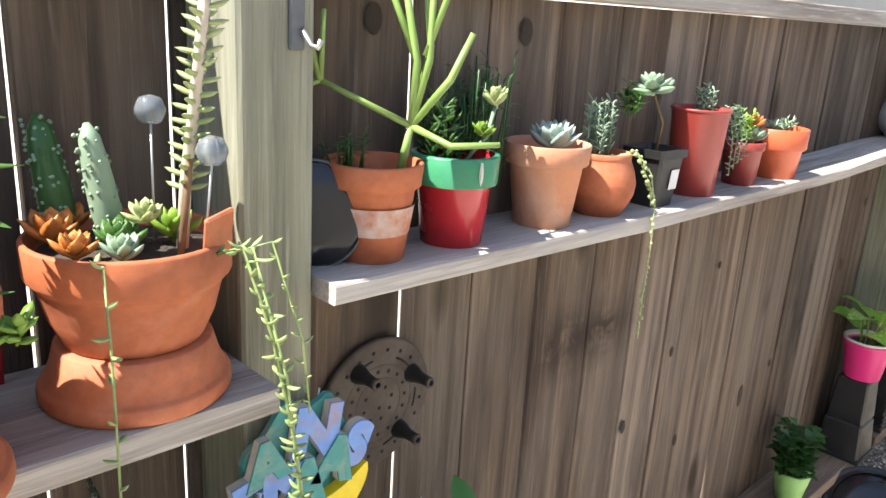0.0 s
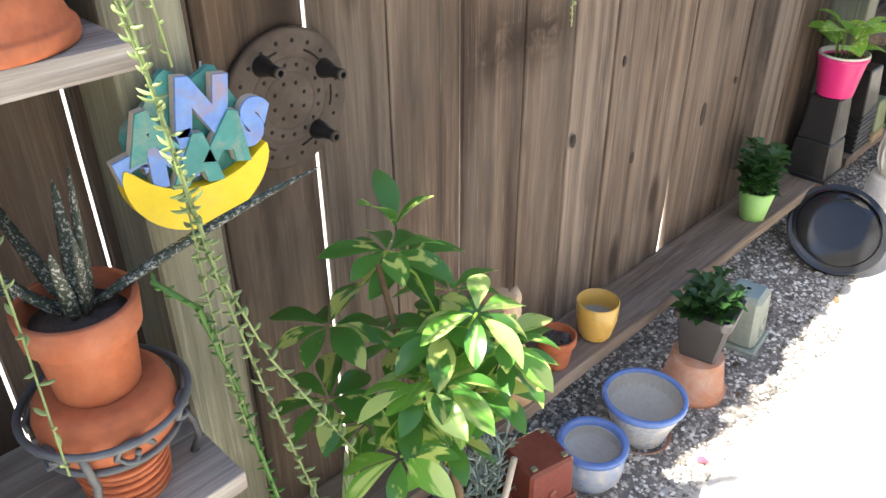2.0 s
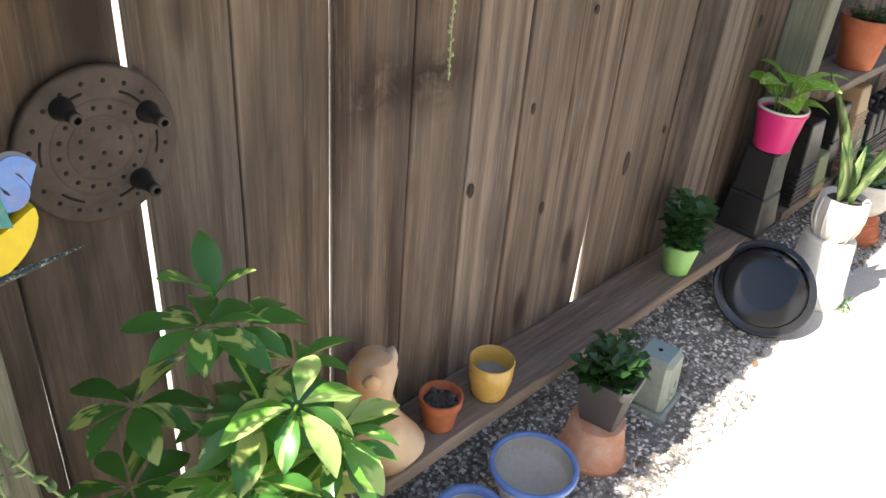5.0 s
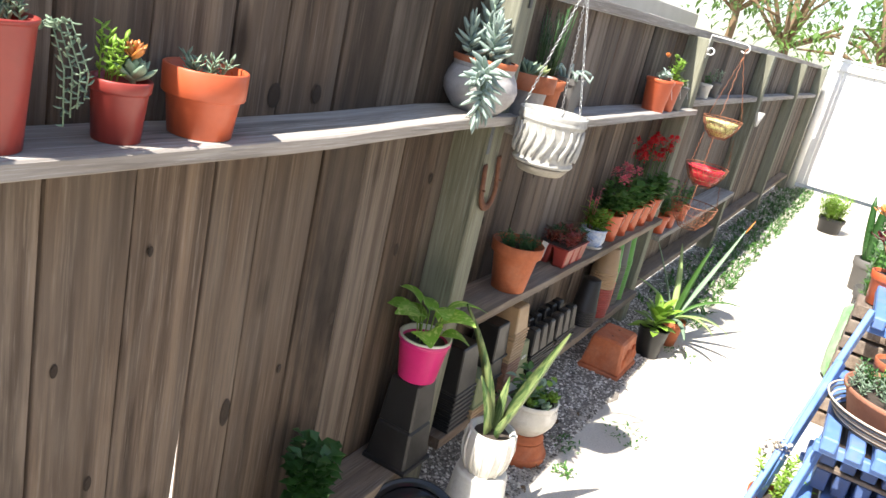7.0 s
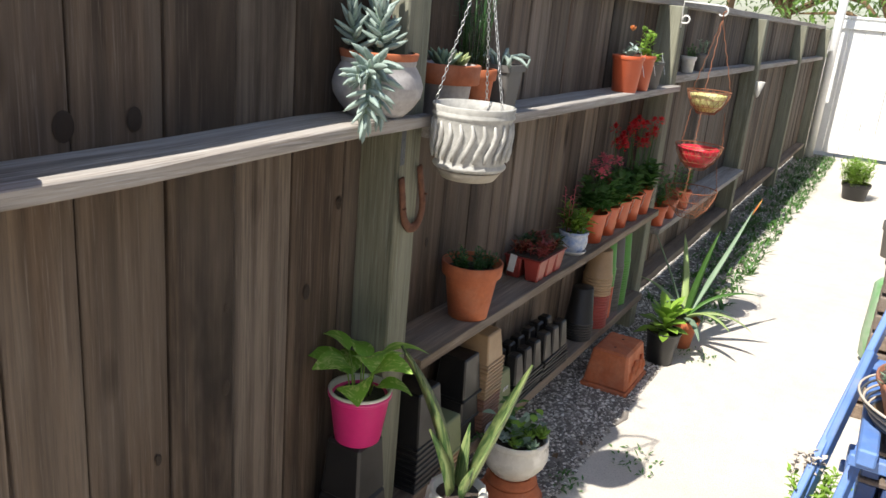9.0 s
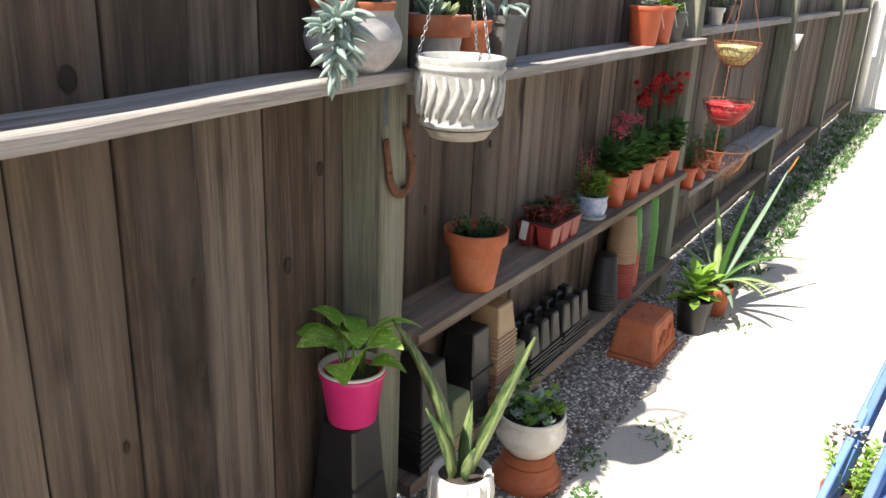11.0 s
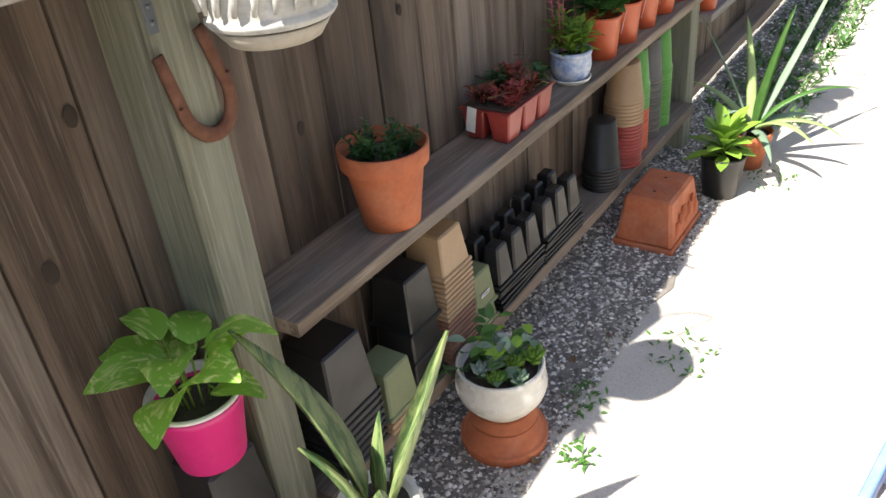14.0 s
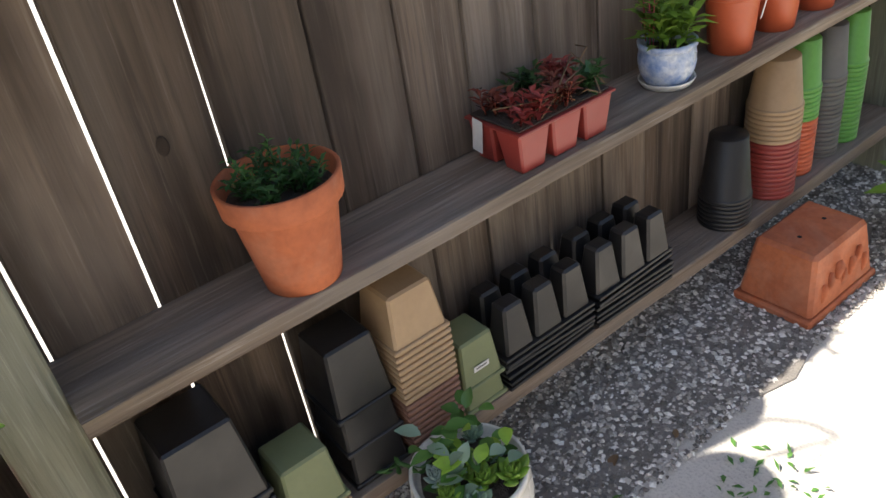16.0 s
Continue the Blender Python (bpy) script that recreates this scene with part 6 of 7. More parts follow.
for az, el, L, bend in ((76, 24, 0.215, -0.2), (185, 22, 0.16, 0.5), (215, 12, 0.16, 0.3), (150, 72, 0.10, 0.1), (20, 82, 0.075, 0.1), (330, 75, 0.07, 0.1), (100, 84, 0.115, 0.0), (250, 50, 0.10, 0.2)):
    part("leaf", fat_leaf(L, 0.0068, bend, flat=0.6, n=9, peak=0.15, tip=0.1), FLECK, ob, at=way(az, el, 0.012 * math.cos(radians(az)), 0.012 * math.sin(radians(az)), 0.074))
strand(ob, [(0.03, 0.05, 0.09), (0.05, 0.075, 0.06), (0.055, 0.092, -0.03), (0.055, 0.10, -0.10), (0.06, 0.11, -0.18), (0.065, 0.125, -0.28), (0.07, 0.14, -0.40)], L_MID, 0.006, leafy=0.010, radius=0.0028, name="braided_stem")

ob = potted("potted_paddle_plant", 0.148, 0.755, ZL, "dark teal glazed pot with fleshy round paddle leaves", 0.088, 0.064, 0.126, TEAL_GLAZE, rim=0.12, out=-0.002, bulge=0.01)
for k in range(9):
    part("leaf", fat_leaf(0.105, 0.046, 0.4, flat=0.16, n=7, seg=10, peak=0.65, tip=0.5), L_CREAM if k % 2 else L_LIME, ob, at=way(k * 137.5, 35 + 5 * k, 0, 0.01, 0.12))

# under the wide shelf, on the ground
for k, (xx, yy, n, lbl) in enumerate(((0.128, 1.045, 3, "tan glazed vase upturned over red pots"), (0.118, 0.905, 9, "terracotta pots stacked with a mossy band"))):
    ob = thing("pot_tower", xx, yy, 0.0, lbl, "plant pots", size=1.28)
    zz = 0.0
    for j in range(n):
        r = 0.055 - 0.001 * j
        hh = 0.05
        part("pot", lathe([(0, 0), (r, 0), (r + 0.004, 0.016), (r, 0.018), (r - 0.008, hh), (0, hh)], 30), (RED_PLASTIC if k == 0 else (TERRA, OLIVE_PLASTIC, TERRA)[j % 3]), ob, at=pose(0, 0, zz))
        zz += hh
    if k:
        continue
    part("vase", lathe([(0, 0), (0.054, 0.0), (0.058, 0.008), (0.057, 0.03), (0.046, 0.12), (0.036, 0.205), (0.033, 0.215), (0, 0.215)], 34), surface("tan_vase_glaze", (0.33, 0.24, 0.14), (0.26, 0.18, 0.10), 0.2, amount=0.7), ob, at=pose(0, 0, zz))


# ---- right of the path: blue step stand with pots ----
ob = thing("blue_step_stand", 1.34, 4.6, 0.0, "sky blue painted wooden step stand for plants", "plant stand")


def beam(foot, top, wide=0.05, deep=0.022):
    """A square-cut timber from foot to top."""
    foot, top = Vector(foot), Vector(top)
    d = top - foot
    return box(wide, deep, d.length, 0.003, at=Matrix.Translation(foot) @ d.to_track_quat("Z", "X").to_matrix().to_4x4())


for foot, top in (((-0.37, -0.55, 0.0), (-0.19, 0.13, 0.71)), ((-0.28, -0.68, 0.0), (-0.20, -0.44, 0.46)), ((-0.34, -0.42, 0.0), (-0.23, -0.12, 0.57)), ((0.22, -0.66, 0.0), (0.22, -0.44, 0.46)), ((0.26, -0.2, 0.0), (0.26, 0.13, 0.71)), ((-0.17, 0.86, 0.0), (-0.17, 0.80, 0.645)), ((0.26, 0.86, 0.0), (0.26, 0.80, 0.645))):
    part("leg", beam(foot, top), PAINT_BLUE, ob, smooth=False)
for zz, y0, y1, x0, n in ((0.45, -0.62, 0.06, -0.20, 7), (0.65, 0.16, 0.86, -0.155, 6), (0.17, -0.56, 0.0, -0.20, 7)):
    for j in range(n):
        part("slat", box(0.046, y1 - y0, 0.045, 0.005), PAINT_BLUE, ob, at=pose(x0 + 0.072 * j, (y0 + y1) / 2 + ru(-0.012, 0.012), zz), smooth=False)
    for yy in (y0 + 0.06, y1 - 0.06):
        part("cross_bar", box(0.072 * n, 0.03, 0.034, 0.004), PAINT_BLUE, ob, at=pose(x0 + 0.036 * (n - 1), yy, zz - 0.0345), smooth=False)
ob = thing("wire_tray", 1.305, 4.21, 0.4965, "round wire tray under a planter bowl", "tray")
for k in range(6):
    part("woven_ring", tube([((0.215 - 0.008 * k) * math.cos(q), (0.215 - 0.008 * k) * math.sin(q), 0.004 + 0.012 * (5 - k)) for q in [j * 6.28318 / 40 for j in range(40)]], 0.0035, 6, closed=True), (RAW_WOOD, GREY_WIRE)[k % 2], ob)
part("tray_floor", lathe([(0, 0), (0.17, 0), (0.178, 0.005), (0, 0.006)], 32), STEM, ob)
ob = potted("potted_sedum_bowl", 1.305, 4.21, 0.503, "wide brown terracotta bowl filled with sedum", 0.185, 0.14, 0.112, surface("brown_terracotta", (0.36, 0.16, 0.10), (0.30, 0.13, 0.08), 0.7), rim=0.14, out=0.002, soil=0.92)
for k in range(14):
    d = 0.15 * math.sqrt((k + 0.5) / 14)
    tuft(ob, d * math.cos(k * 2.4), d * math.sin(k * 2.4), 0.098, 0.06, 0.07 + 0.02 * (k % 3), (L_MID, L_LIME, L_SAGE, L_MID, L_DARK)[k % 5], 110, 0.018, 0.007, fat=k % 2 == 0)
ob = potted("potted_aeonium", 1.345, 4.93, 0.6965, "terracotta and green pot of branching aeoniums", 0.122, 0.09, 0.175, TERRA, soil=0.9)
part("green_band", lathe([(0.0915, 0.002), (0.1165, 0.125)], 36), surface("sage_paint", (0.12, 0.16, 0.06), (0.16, 0.2, 0.09), 0.6), ob, "dull green painted lower half")
for k in range(9):
    q = k * 0.75
    p = (0.10 * math.cos(q), 0.10 * math.sin(q), 0.24 + 0.05 * (k % 3))
    part("stem", tube([(0, 0, 0.15), (p[0] * 0.7, p[1] * 0.7, 0.2), p], 0.006, 6), STEM, ob)
    rosette(ob, *p, 0.08, (L_MID, L_DARK, L_LIME)[k % 3], 24, 0.24, 80, 0, flat=0.25)
ob = potted("potted_croton", 1.20, 5.37, 0.60, "orange-red plastic pot with a leggy orange and green shrub", 0.082, 0.062, 0.145, TERRA_PLASTIC, soil=0.92)
part("stem", tube([(0, 0, 0.12), (0.01, 0.01, 0.24), (-0.02, 0, 0.34)], 0.008, 7), RAW_WOOD, ob)
for k in range(10):
    q = (0.11 * math.cos(k * 2.4), 0.11 * math.sin(k * 2.4), 0.22 + 0.04 * (k % 5))
    part("stem", tube([(0, 0, 0.14), q], 0.004, 6), STEM, ob)
    rosette(ob, *q, 0.065, (L_LIME, MAROON_GLAZE, L_CREAM, L_MID, L_RED)[k % 5], 18, 0.2, 75, 5, flat=0.2)
ob = thing("crate_stand", 1.21, 5.38, 0.0, "dark slatted crate supporting a potted shrub", "crate")
for k in range(8):
    part("slat", box(0.20, 0.20, 0.06, 0.005), RAIL, ob, at=pose(0, 0, 0.0762 * k), smooth=False)
ob = potted("potted_bromeliad", 1.28, 4.56, 0.4965, "rust-brown pot in shade with dark red spiky leaves", 0.078, 0.058, 0.115, TERRA, soil=0.9)
rosette(ob, 0, 0, 0.11, 0.07, MAROON_GLAZE, 22, 0.14, 80, 10, "spiky_rosette", bend=0.3)
ob = potted("small_orange_pot", 1.48, 4.47, 0.4965, "small plain terracotta pot on the blue stand", 0.06, 0.043, 0.10, TERRA, category="pot", soil=0.8)
ob = thing("bamboo_trellis", 1.36, 3.86, 0.0, "tan bamboo canes tied together beside the stand", "trellis")
CANE = surface("tan_bamboo", (0.48, 0.27, 0.11), (0.40, 0.20, 0.08), 0.45, big=22, amount=0.7, relief=0.1)
for k, (foot, top) in enumerate((((-0.06, -0.10, 0.0), (0.06, 0.02, 1.0)), ((0.05, -0.12, 0.0), (0.10, 0.0, 0.95)), ((0.13, -0.02, 0.0), (0.02, -0.06, 0.9)))):
    foot, top = Vector(foot), Vector(top)
    part("cane", tube([foot.lerp(top, j / 12) + Vector((0.004 * (-1) ** j, 0, 0)) for j in range(13)], [0.0085 + 0.002 * (j % 3 == 0) for j in range(13)], 9), CANE, ob)
part("dry_leaf", leaf(0.16, 0.028, 0.8, 0.2, 7), L_CREAM, ob, at=way(200, 10, 0.03, -0.05, 0.66))
ob = thing("soil_bag", 1.20, 5.95, 0.0, "green and white printed bag of potting soil", "bag", turn=20)
bm = box(0.20, 0.16, 0.42, 0.03)
bmesh.ops.subdivide_edges(bm, edges=bm.edges[:], cuts=2, use_grid_fill=True)
for v in bm.verts:
    v.co += Vector((math.sin(23 * v.co.z + 9 * v.co.y), math.sin(19 * v.co.z + 2), 0)) * 0.008
part("sack", bm, GREEN_BAG, ob)
# Darker copy of PAINT_BLUE; the shade under the stand is in its colour
SHADED_BLUE = surface("shaded_blue_paint", (0.05, 0.09, 0.22), (0.08, 0.13, 0.28), 0.6, big=18, amount=0.7, dirt=(0.12, 0.10, 0.09), dirt_amount=0.3)
ob = thing("seed_tray_crate", 1.36, 4.34, 0.0, "stacked crates of small pots, blue darkened as shade", "crate")
for k in range(3):
    zz = (0.0, 0.222, 0.315)[k]
    for j in range(7):
        part("crate_board", box(0.045, 0.30, 0.075, 0.004), SHADED_BLUE, ob, at=pose(-0.19 + 0.062 * j, 0, zz), smooth=False)
    part("crate_floor", box(0.43, 0.31, 0.014, 0.003), RAIL, ob, at=pose(0, 0, zz + 0.0765), smooth=False)
ob = potted("potted_flowering_weed", 1.06, 4.26, 0.0, "low pot of straggling green and cream plants", 0.08, 0.06, 0.10, TERRA)
tuft(ob, 0, 0, 0.09, 0.10, 0.16, L_LIME, 260, 0.028, 0.012)
tuft(ob, -0.05, 0.05, 0.2, 0.06, 0.10, RAW_WOOD, 60, 0.02, 0.02, name="dry_foliage")
ob = thing("blue_tarp_bundle", 1.75, 7.6, 0.0, "faded blue tarp draped over a tall stack", "tarp")
bm = box(0.60, 1.5, 1.55, 0.06, taper=0.8)
bmesh.ops.subdivide_edges(bm, edges=bm.edges[:], cuts=5, use_grid_fill=True)
for v in bm.verts:
    v.co += Vector((math.sin(9 * v.co.z + 11 * v.co.y), math.sin(13 * v.co.z + 7 * v.co.x), 0.4 * math.sin(8 * v.co.y))) * 0.035
    v.co.z = max(v.co.z, 0.0)
part("tarp", bm, CLOTH_BLUE, ob)
for k, (xx, yy, zz, mt) in enumerate(((1.26, 6.75, 0.0, L_MID), (1.25, 7.2, 0.0, L_SAGE), (1.2, 8.2, 0.0, L_DARK))):
    ob = potted("potted_cactus_shrub", xx, yy, zz, "dark pot with a tall grey-green columnar shrub", 0.12, 0.09, 0.25, GREY_PLASTIC)
    for j in range(6):
        part("stem", fat_leaf(ru(0.3, 0.55), 0.032, 0.05, flat=0.9, n=7, seg=8, peak=0.3, tip=0.5), mt, ob, at=way(j * 60, ru(76, 88), 0.04 * math.cos(j), 0.04 * math.sin(j), 0.2))
    tuft(ob, 0, 0, 0.25, 0.12, 0.5, L_MID, 200, 0.05, 0.02)
ob = potted("potted_fern_bush", 0.80, 10.25, 0.0, "black nursery pot with a bright green bush", 0.13, 0.10, 0.16, BLACK_PLASTIC)
for j in range(5):
    tuft(ob, ru(-0.08, 0.08), ru(-0.08, 0.08), 0.14, 0.14, 0.24, L_LIME, 240, 0.05, 0.014)
ob = potted("potted_shelf_plant", 0.05, 6.3, 1.215, "small grey pot with a sprig on the far rail", 0.04, 0.03, 0.09, GREY_PLASTIC)
tuft(ob, 0, 0, 0.08, 0.04, 0.08, L_SAGE, 60, 0.02, 0.01)
ob = potted("potted_shelf_plant", 0.05, 6.05, 1.215, "small white pot on the far rail", 0.04, 0.03, 0.08, WHITE_GLAZE)
tuft(ob, 0, 0, 0.07, 0.04, 0.06, L_MID, 60, 0.02, 0.01)
ob = thing("wall_cone_planter", 0.128, 7.85, 1.06, "cream conical wall pocket on the far post", "planter")
part("cone", lathe([(0, -0.06), (0.012, -0.05), (0.04, 0.05), (0.036, 0.05), (0, -0.03)], 20), WHITE_GLAZE, ob)

# weeds along the far fence foot
wb = bmesh.new()
for k in range(1500):
    yy = 5.9 + 6.9 * rnd.random()
    xx = 0.06 + 0.38 * rnd.random() ** 0.8
    for j in range(2):
        leaf(ru(0.03, 0.09), ru(0.008, 0.02), 0.9, 0.1, 3, wb, way(ru(0, 360), ru(25, 80), xx + ru(-0.02, 0.02), yy, 0.0))
tagged(new("weeds", mesh_of(wb, L_MID, True, "weeds")), "low green weeds along the fence foot", "weeds", kind="stuff")
wb = bmesh.new()
for cx, cy, r in ((0.50, 4.38, 0.10), (0.36, 4.12, 0.06), (0.40, 3.42, 0.05), (0.45, 5.45, 0.10), (0.42, 3.95, 0.04)):
    for k in range(44):
        a, d = ru(0, 6.28), r * math.sqrt(ru(0, 1))
        leaf(ru(0.012, 0.03), ru(0.006, 0.011), 0.6, 0.1, 2, wb, way(ru(0, 360), ru(10, 70), cx + d * math.cos(a), cy + d * math.sin(a), 0.004))
tagged(new("weeds", mesh_of(wb, L_MID, True, "weeds")), "small bright weeds sprouting in the gravel", "weeds", kind="stuff")

# a few dry leaves blown onto the gravel
dry = [mesh_of(leaf(L, L * 0.55, 0.9, 0.3, 5, curl=0.4), STEM, True, "dry_leaf") for L in (0.022, 0.03, 0.038)]
rosy = mesh_of(leaf(0.035, 0.024, 0.5, 0.2, 5), PETAL_PINK, True, "dry_leaf")
for k in range(22):
    yy = 1.55 + 0.135 * k + ru(-0.04, 0.04)
    tagged(new("fallen_leaf", rosy if k == 4 else dry[k % 3]), "faded pink petal on the gravel" if k == 4 else "curled dry brown leaf on the gravel", "leaf", "fallen leaves").matrix_basis = pose(0.40 if k == 4 else 0.31 + ru(-0.10, 0.07), yy, 0.012, ru(-12, 12), ru(-12, 12), ru(0, 360))

# ---- beyond the fence and the gate ----
house = tagged(new("neighbour_house"), "neighbouring house with a ragged brown shake roof", "house")
part("wall", box(3.6, 9.0, 2.0, 0.02), PALE_WALL, house, at=pose(-4.6, 13.0, 0), smooth=False)
part("roof", box(4.2, 9.4, 0.10, 0.02), SHAKE, house, at=pose(-4.35, 13.0, 2.12, 0, 24, 0), smooth=False)
sh = mesh_of(box(0.16, 0.12, 0.02, 0.002), SHAKE, False, "shingle")
for k in range(70):
    part("shingle", sh, SHAKE, house, at=pose(-2.40 + ru(-0.04, 0.04), 8.4 + 0.131 * k, 1.36 + ru(-0.01, 0.015), 0, 24, ru(-6, 6)))


def garden_tree(x, y, h, spread, label, seed, leaf_l=0.22, n=900, mat=None):
    g = random.Random(seed)
    ob = thing("tree", x, y, 0.0, label, "tree")
    part("trunk", tube([(0, 0, 0), (0.08, 0.03, h * 0.3), (0.0, 0.1, h * 0.6)], [0.14, 0.1, 0.06], 9), STEM, ob)
    tips = []
    for k in range(12):
        a, e = k * 2.4, g.uniform(0.2, 1.1)
        tip = Vector((math.cos(a) * spread * g.uniform(0.4, 0.9), math.sin(a) * spread * g.uniform(0.4, 0.9), h * g.uniform(0.4, 0.95)))
        limb = tube([(0.03, 0.05, h * 0.35), Vector((0.03, 0.05, h * 0.45)).lerp(tip, 0.5), tip], [0.05, 0.035, 0.015], 6)
        tips.append(tip)
        part("limb", limb, STEM, ob)
    bm = bmesh.new()
    for k in range(n):
        t = tips[k % 12]
        p = t + Vector((g.gauss(0, 1), g.gauss(0, 1), g.gauss(0, 0.8))) * spread * 0.22
        L = leaf_l * g.uniform(0.6, 1.2)
        leaf(L, L * 0.3, 0.7, 0.1, 2, bm, way(g.uniform(0, 360), g.uniform(-40, 50), *p))
    part("crown", bm, mat or L_TREE, ob)


garden_tree(0.6, 16.5, 4.2, 1.6, "bright leafy garden tree behind the white gate", 1, n=1500)
garden_tree(-1.4, 19.0, 5.0, 2.2, "pale green garden tree behind the fence", 2, n=1500)
garden_tree(2.2, 18.0, 3.6, 1.8, "broad-leaved sunlit shrub behind the gate", 3, 0.4, 900)
garden_tree(-3.5, 24.0, 7.0, 3.2, "tall distant garden tree", 4, 0.35, 1500)
garden_tree(3.5, 24.0, 6.0, 3.0, "tall distant garden tree", 5, 0.35, 1500)


# neighbour's unseen shrub over the fence, added so its leaves break up the sun
ob = thing("tree", -0.55, -0.25, 0.0, "unseen leafy shrub leaning over the fence top, added for shade", "tree")
part("trunk", tube([(0, 0, 0), (0.05, 0.05, 0.9), (0.25, 0.2, 1.75)], [0.05, 0.04, 0.025], 8), STEM, ob)
g2 = random.Random(21)
tips = []
for k in range(16):
    tip = Vector((0.46 + 0.30 * g2.random(), -0.10 + 0.95 * k / 8, 1.85 + 0.55 * g2.random())) if k < 9 else Vector((0.40 + 0.6 * g2.random(), -0.55 + 0.6 * (k - 9) / 6, 1.75 + 0.6 * g2.random()))
    part("limb", tube([(0.22, 0.18, 1.6), Vector((0.22, 0.18, 1.75)).lerp(tip, 0.6), tip], [0.02, 0.014, 0.006], 6), STEM, ob)
    tips.append(tip)
bm = bmesh.new()
for k in range(1500):
    t = tips[k % 16]
    p = t + Vector((g2.gauss(0, 0.10), g2.gauss(0, 0.10), g2.gauss(0, 0.13)))
    L = g2.uniform(0.06, 0.11)
    # Drop leaves whose shadow would fall outside the wanted shade
    if p.x - 0.55 + 0.187 * p.z > 0.36 or p.y - 0.25 + 0.696 * p.z > 1.57:
        continue
    leaf(L, L * 0.5, 0.6, 0.12, 3, bm, way(g2.uniform(0, 360), g2.uniform(-40, 40), *p))
part("crown", bm, L_TREE, ob)


# ---- fence boards and gravel ----
EDGES = [-1.06, -0.90, -0.75, -0.59, -0.43, -0.28, -0.12, 0.03, 0.18, 0.335, 0.49, 0.64, 0.79, 0.945, 1.10, 1.262, 1.433, 1.575, 1.739, 1.906, 2.058, 2.202, 2.361, 2.53, 2.66, 2.83, 2.99, 3.15, 3.32, 3.47, 3.622, 3.778, 3.94, 4.085, 4.21, 4.365, 4.52, 4.655]
while EDGES[-1] < 12.9:
    EDGES.append(EDGES[-1] + 0.151 + 0.022 * math.sin(EDGES[-1] * 7.3))
GAPS = {0.945: 0.004, 1.10: 0.004, 1.433: 0.009, 1.739: 0.006, 2.99: 0.005, 3.622: 0.0045, 3.778: 0.0045, 4.365: 0.007, 3.47: 0.004}
KNOTS = ((2.642, 0.56, 0.014, 0.034), (2.072, 0.666, 0.009, 0.016), (2.235, 0.798, 0.007, 0.013), (2.967, 0.69, 0.010, 0.018), (2.647, 1.234, 0.018, 0.024), (2.77, 1.235, 0.014, 0.02), (3.303, 1.008, 0.010, 0.016), (3.203, 0.825, 0.011, 0.018), (2.316, 0.546, 0.008, 0.016), (2.80, 0.61, 0.007, 0.012), (1.36, 1.48, 0.014, 0.02), (1.65, 1.47, 0.014, 0.02), (2.965, 0.86, 0.006, 0.011), (0.86, 1.02, 0.010, 0.016), (2.40, 0.97, 0.006, 0.010), (4.02, 0.95, 0.007, 0.012), (3.70, 0.83, 0.009, 0.014))
brnd = random.Random(5)
for i, (ya, yb) in enumerate(zip(EDGES, EDGES[1:])):
    ga, gb = GAPS.get(ya, 0.0006) / 2, GAPS.get(yb, 0.0006) / 2
    bm, n, lean = bmesh.new(), 8, brnd.uniform(-0.003, 0.003)
    rows = []
    for k in range(n + 1):
        z = 0.035 + 1.483 * k / n
        wedge_a = 0.030 * max(0.0, 0.66 - z) if ya == 2.53 else 0
        wedge_b = 0.028 * max(0.0, 0.66 - z) if yb == 2.53 else 0
        lo, hi, e = ya + ga + wedge_a + brnd.uniform(0, 0.0008), yb - gb - wedge_b - brnd.uniform(0, 0.0008), 0.0036
        d = lean + brnd.uniform(-0.0006, 0.0006)
        pts = [(-0.013, lo), (-0.0105 + d, lo), (-0.010 + d, lo + 0.0013), (-0.0016 + d, lo + 0.0017), (d, lo + e), (d + 0.0004, (lo + hi) / 2), (d, hi - e), (-0.0016 + d, hi - 0.0017), (-0.010 + d, hi - 0.0013), (-0.0105 + d, hi), (-0.013, hi)]
        rows.append([bm.verts.new((px, py - (ya + yb) / 2, z)) for px, py in pts])
    for a, b in zip(rows, rows[1:]):
        for k in range(11):
            bm.faces.new((a[k], a[(k + 1) % 11], b[(k + 1) % 11], b[k]))
    bm.faces.new(rows[0]), bm.faces.new(rows[-1])
    part("plank", bm, BOARD, fence, at=pose(0, (ya + yb) / 2, 0), smooth=False)

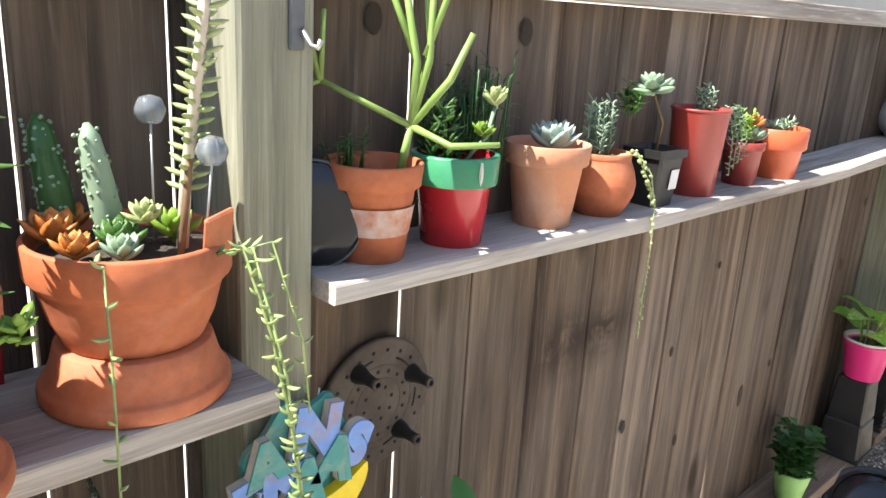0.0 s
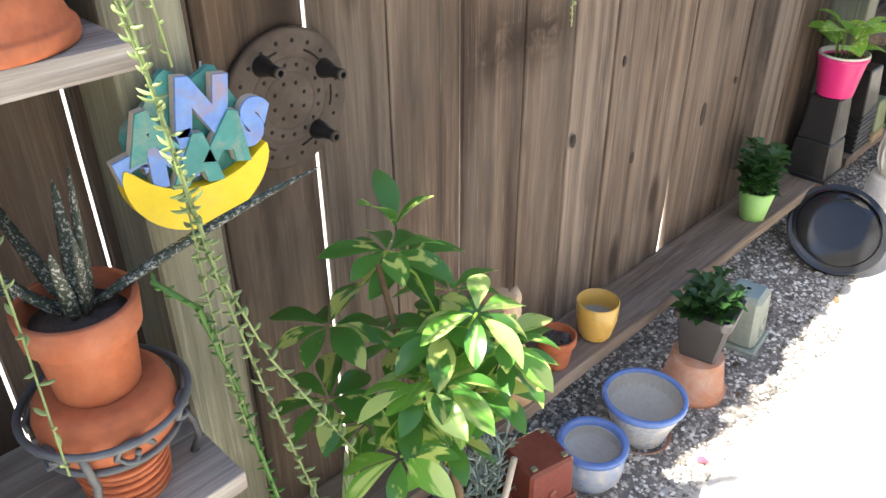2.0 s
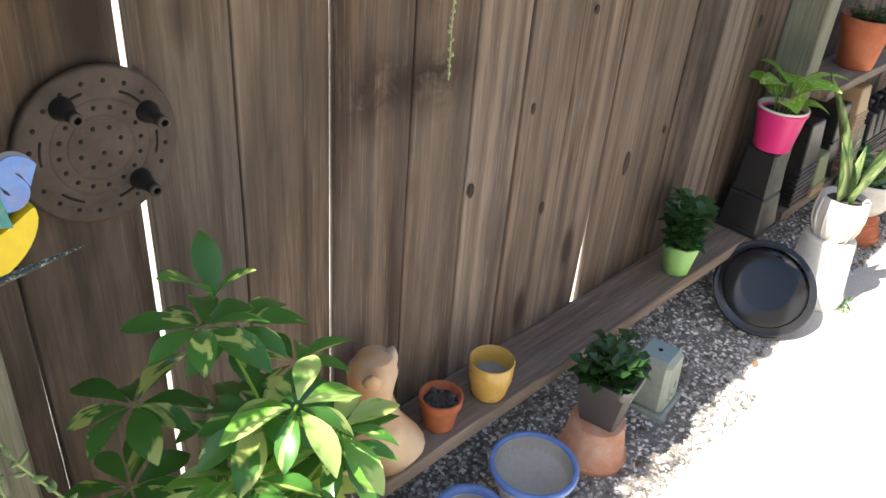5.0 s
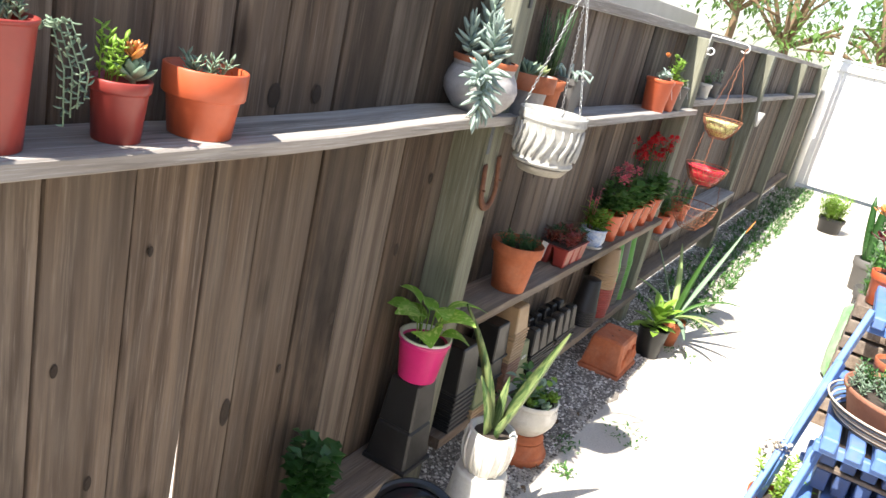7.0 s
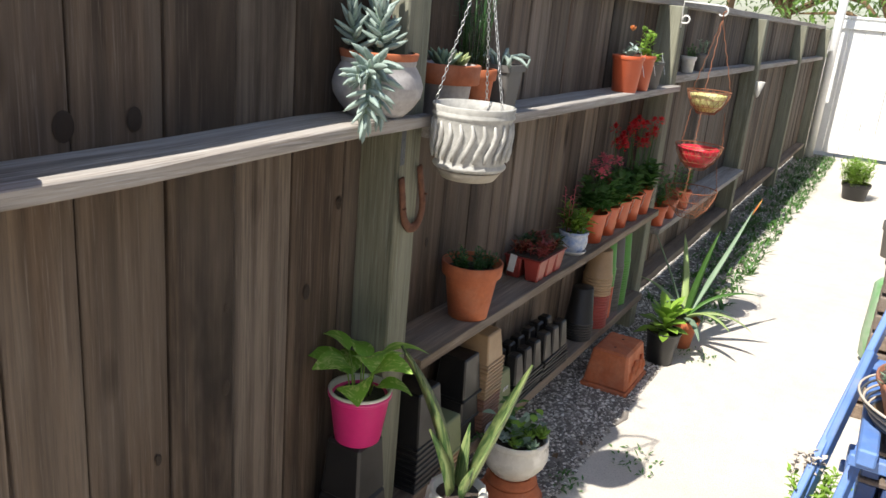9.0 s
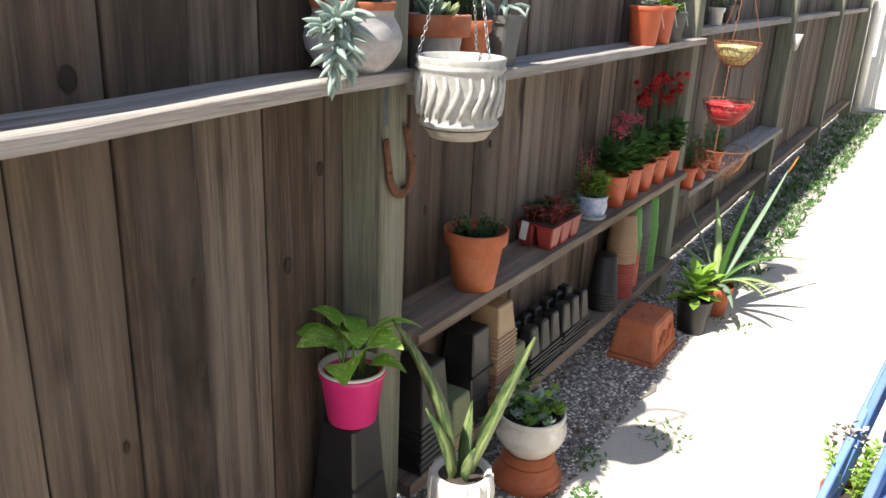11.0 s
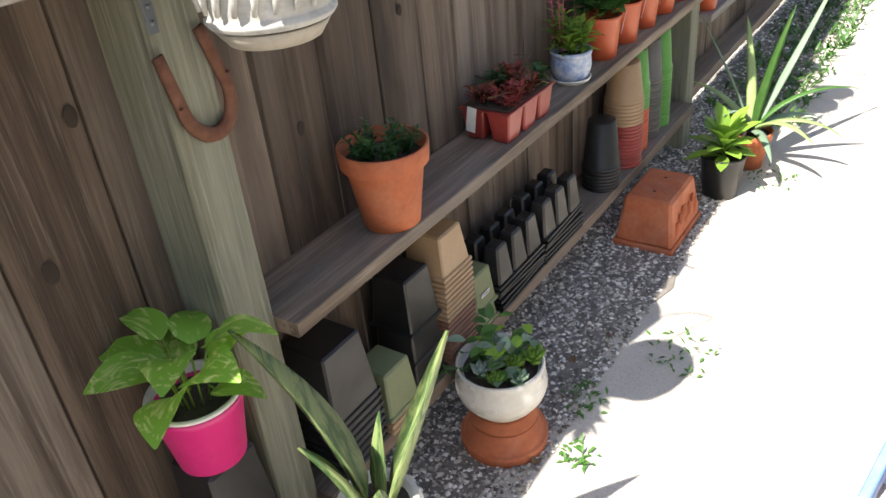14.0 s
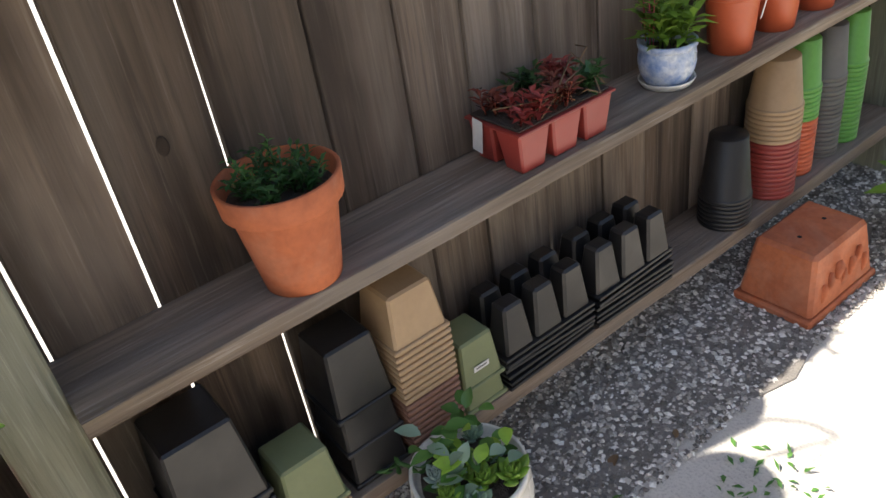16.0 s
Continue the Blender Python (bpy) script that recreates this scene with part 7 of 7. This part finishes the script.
# the larger knots, lying 1 mm proud of the boards
knot = mesh_of(lathe([(1.0, 0.0), (0.75, 0.0013), (0.3, 0.001), (0, 0.0018)], 14), KNOT, True, "knot")
for ky, kz, kw, kh in KNOTS:
    part("knot", knot, KNOT, fence, at=pose(0.0036, ky, kz, 0, 90, 0) @ Matrix.Diagonal((kh, kw, 1, 1)))


def pebbles(name, count, area, size, seed, label, fade=None):
    """Loose gravel as one joined mesh of small faceted stones."""
    g = np.random.default_rng(seed)
    x0, x1, y0, y1 = area
    u = g.random(count)
    px, py = x0 + (x1 - x0) * (u ** 1.25), y0 + (y1 - y0) * g.random(count)
    s = size * (0.55 + 0.9 * g.random(count) ** 2)
    base = np.array([(1, 0, 0), (0, 1, 0), (-1, 0, 0), (0, -1, 0), (0.2, 0.1, 0.75), (0, 0, -0.6)], float)
    faces = np.array([(0, 1, 4), (1, 2, 4), (2, 3, 4), (3, 0, 4), (1, 0, 5), (2, 1, 5), (3, 2, 5), (0, 3, 5)])
    ang = g.random(count) * 6.283
    ca, sa = np.cos(ang), np.sin(ang)
    jit = base[None] * (1 + 0.5 * (g.random((count, 6, 3)) - 0.5)) * np.stack([np.ones(count), 0.55 + 0.4 * g.random(count), 0.6 + 0.3 * g.random(count)], 1)[:, None, :]
    v = np.empty((count, 6, 3))
    v[..., 0] = (jit[..., 0] * ca[:, None] - jit[..., 1] * sa[:, None]) * s[:, None] + px[:, None]
    v[..., 1] = (jit[..., 0] * sa[:, None] + jit[..., 1] * ca[:, None]) * s[:, None] + py[:, None]
    v[..., 2] = jit[..., 2] * s[:, None] + (s * 0.35 + 0.004 * g.random(count))[:, None]
    f = faces[None] + 6 * np.arange(count)[:, None, None]
    me = bpy.data.meshes.new(name)
    me.from_pydata(v.reshape(-1, 3).tolist(), [], f.reshape(-1, 3).tolist())
    me.materials.append(GRAVEL)
    return tagged(new(name, me), label, "gravel", kind="stuff")


# Pebbles thin out at the shade edge, so sunlit gravel is left to pale ground
pebbles("gravel", 20000, (-0.01, 0.44, 0.9, 2.8), 0.0068, 3, "loose grey and white gravel along the fence foot")
pebbles("gravel", 28000, (-0.01, 0.365, 2.8, 6.2), 0.0068, 6, "loose grey and white gravel along the fence foot")
pebbles("gravel", 9000, (-0.01, 0.40, 6.2, 12.9), 0.009, 4, "sparse grey gravel further along the fence foot")
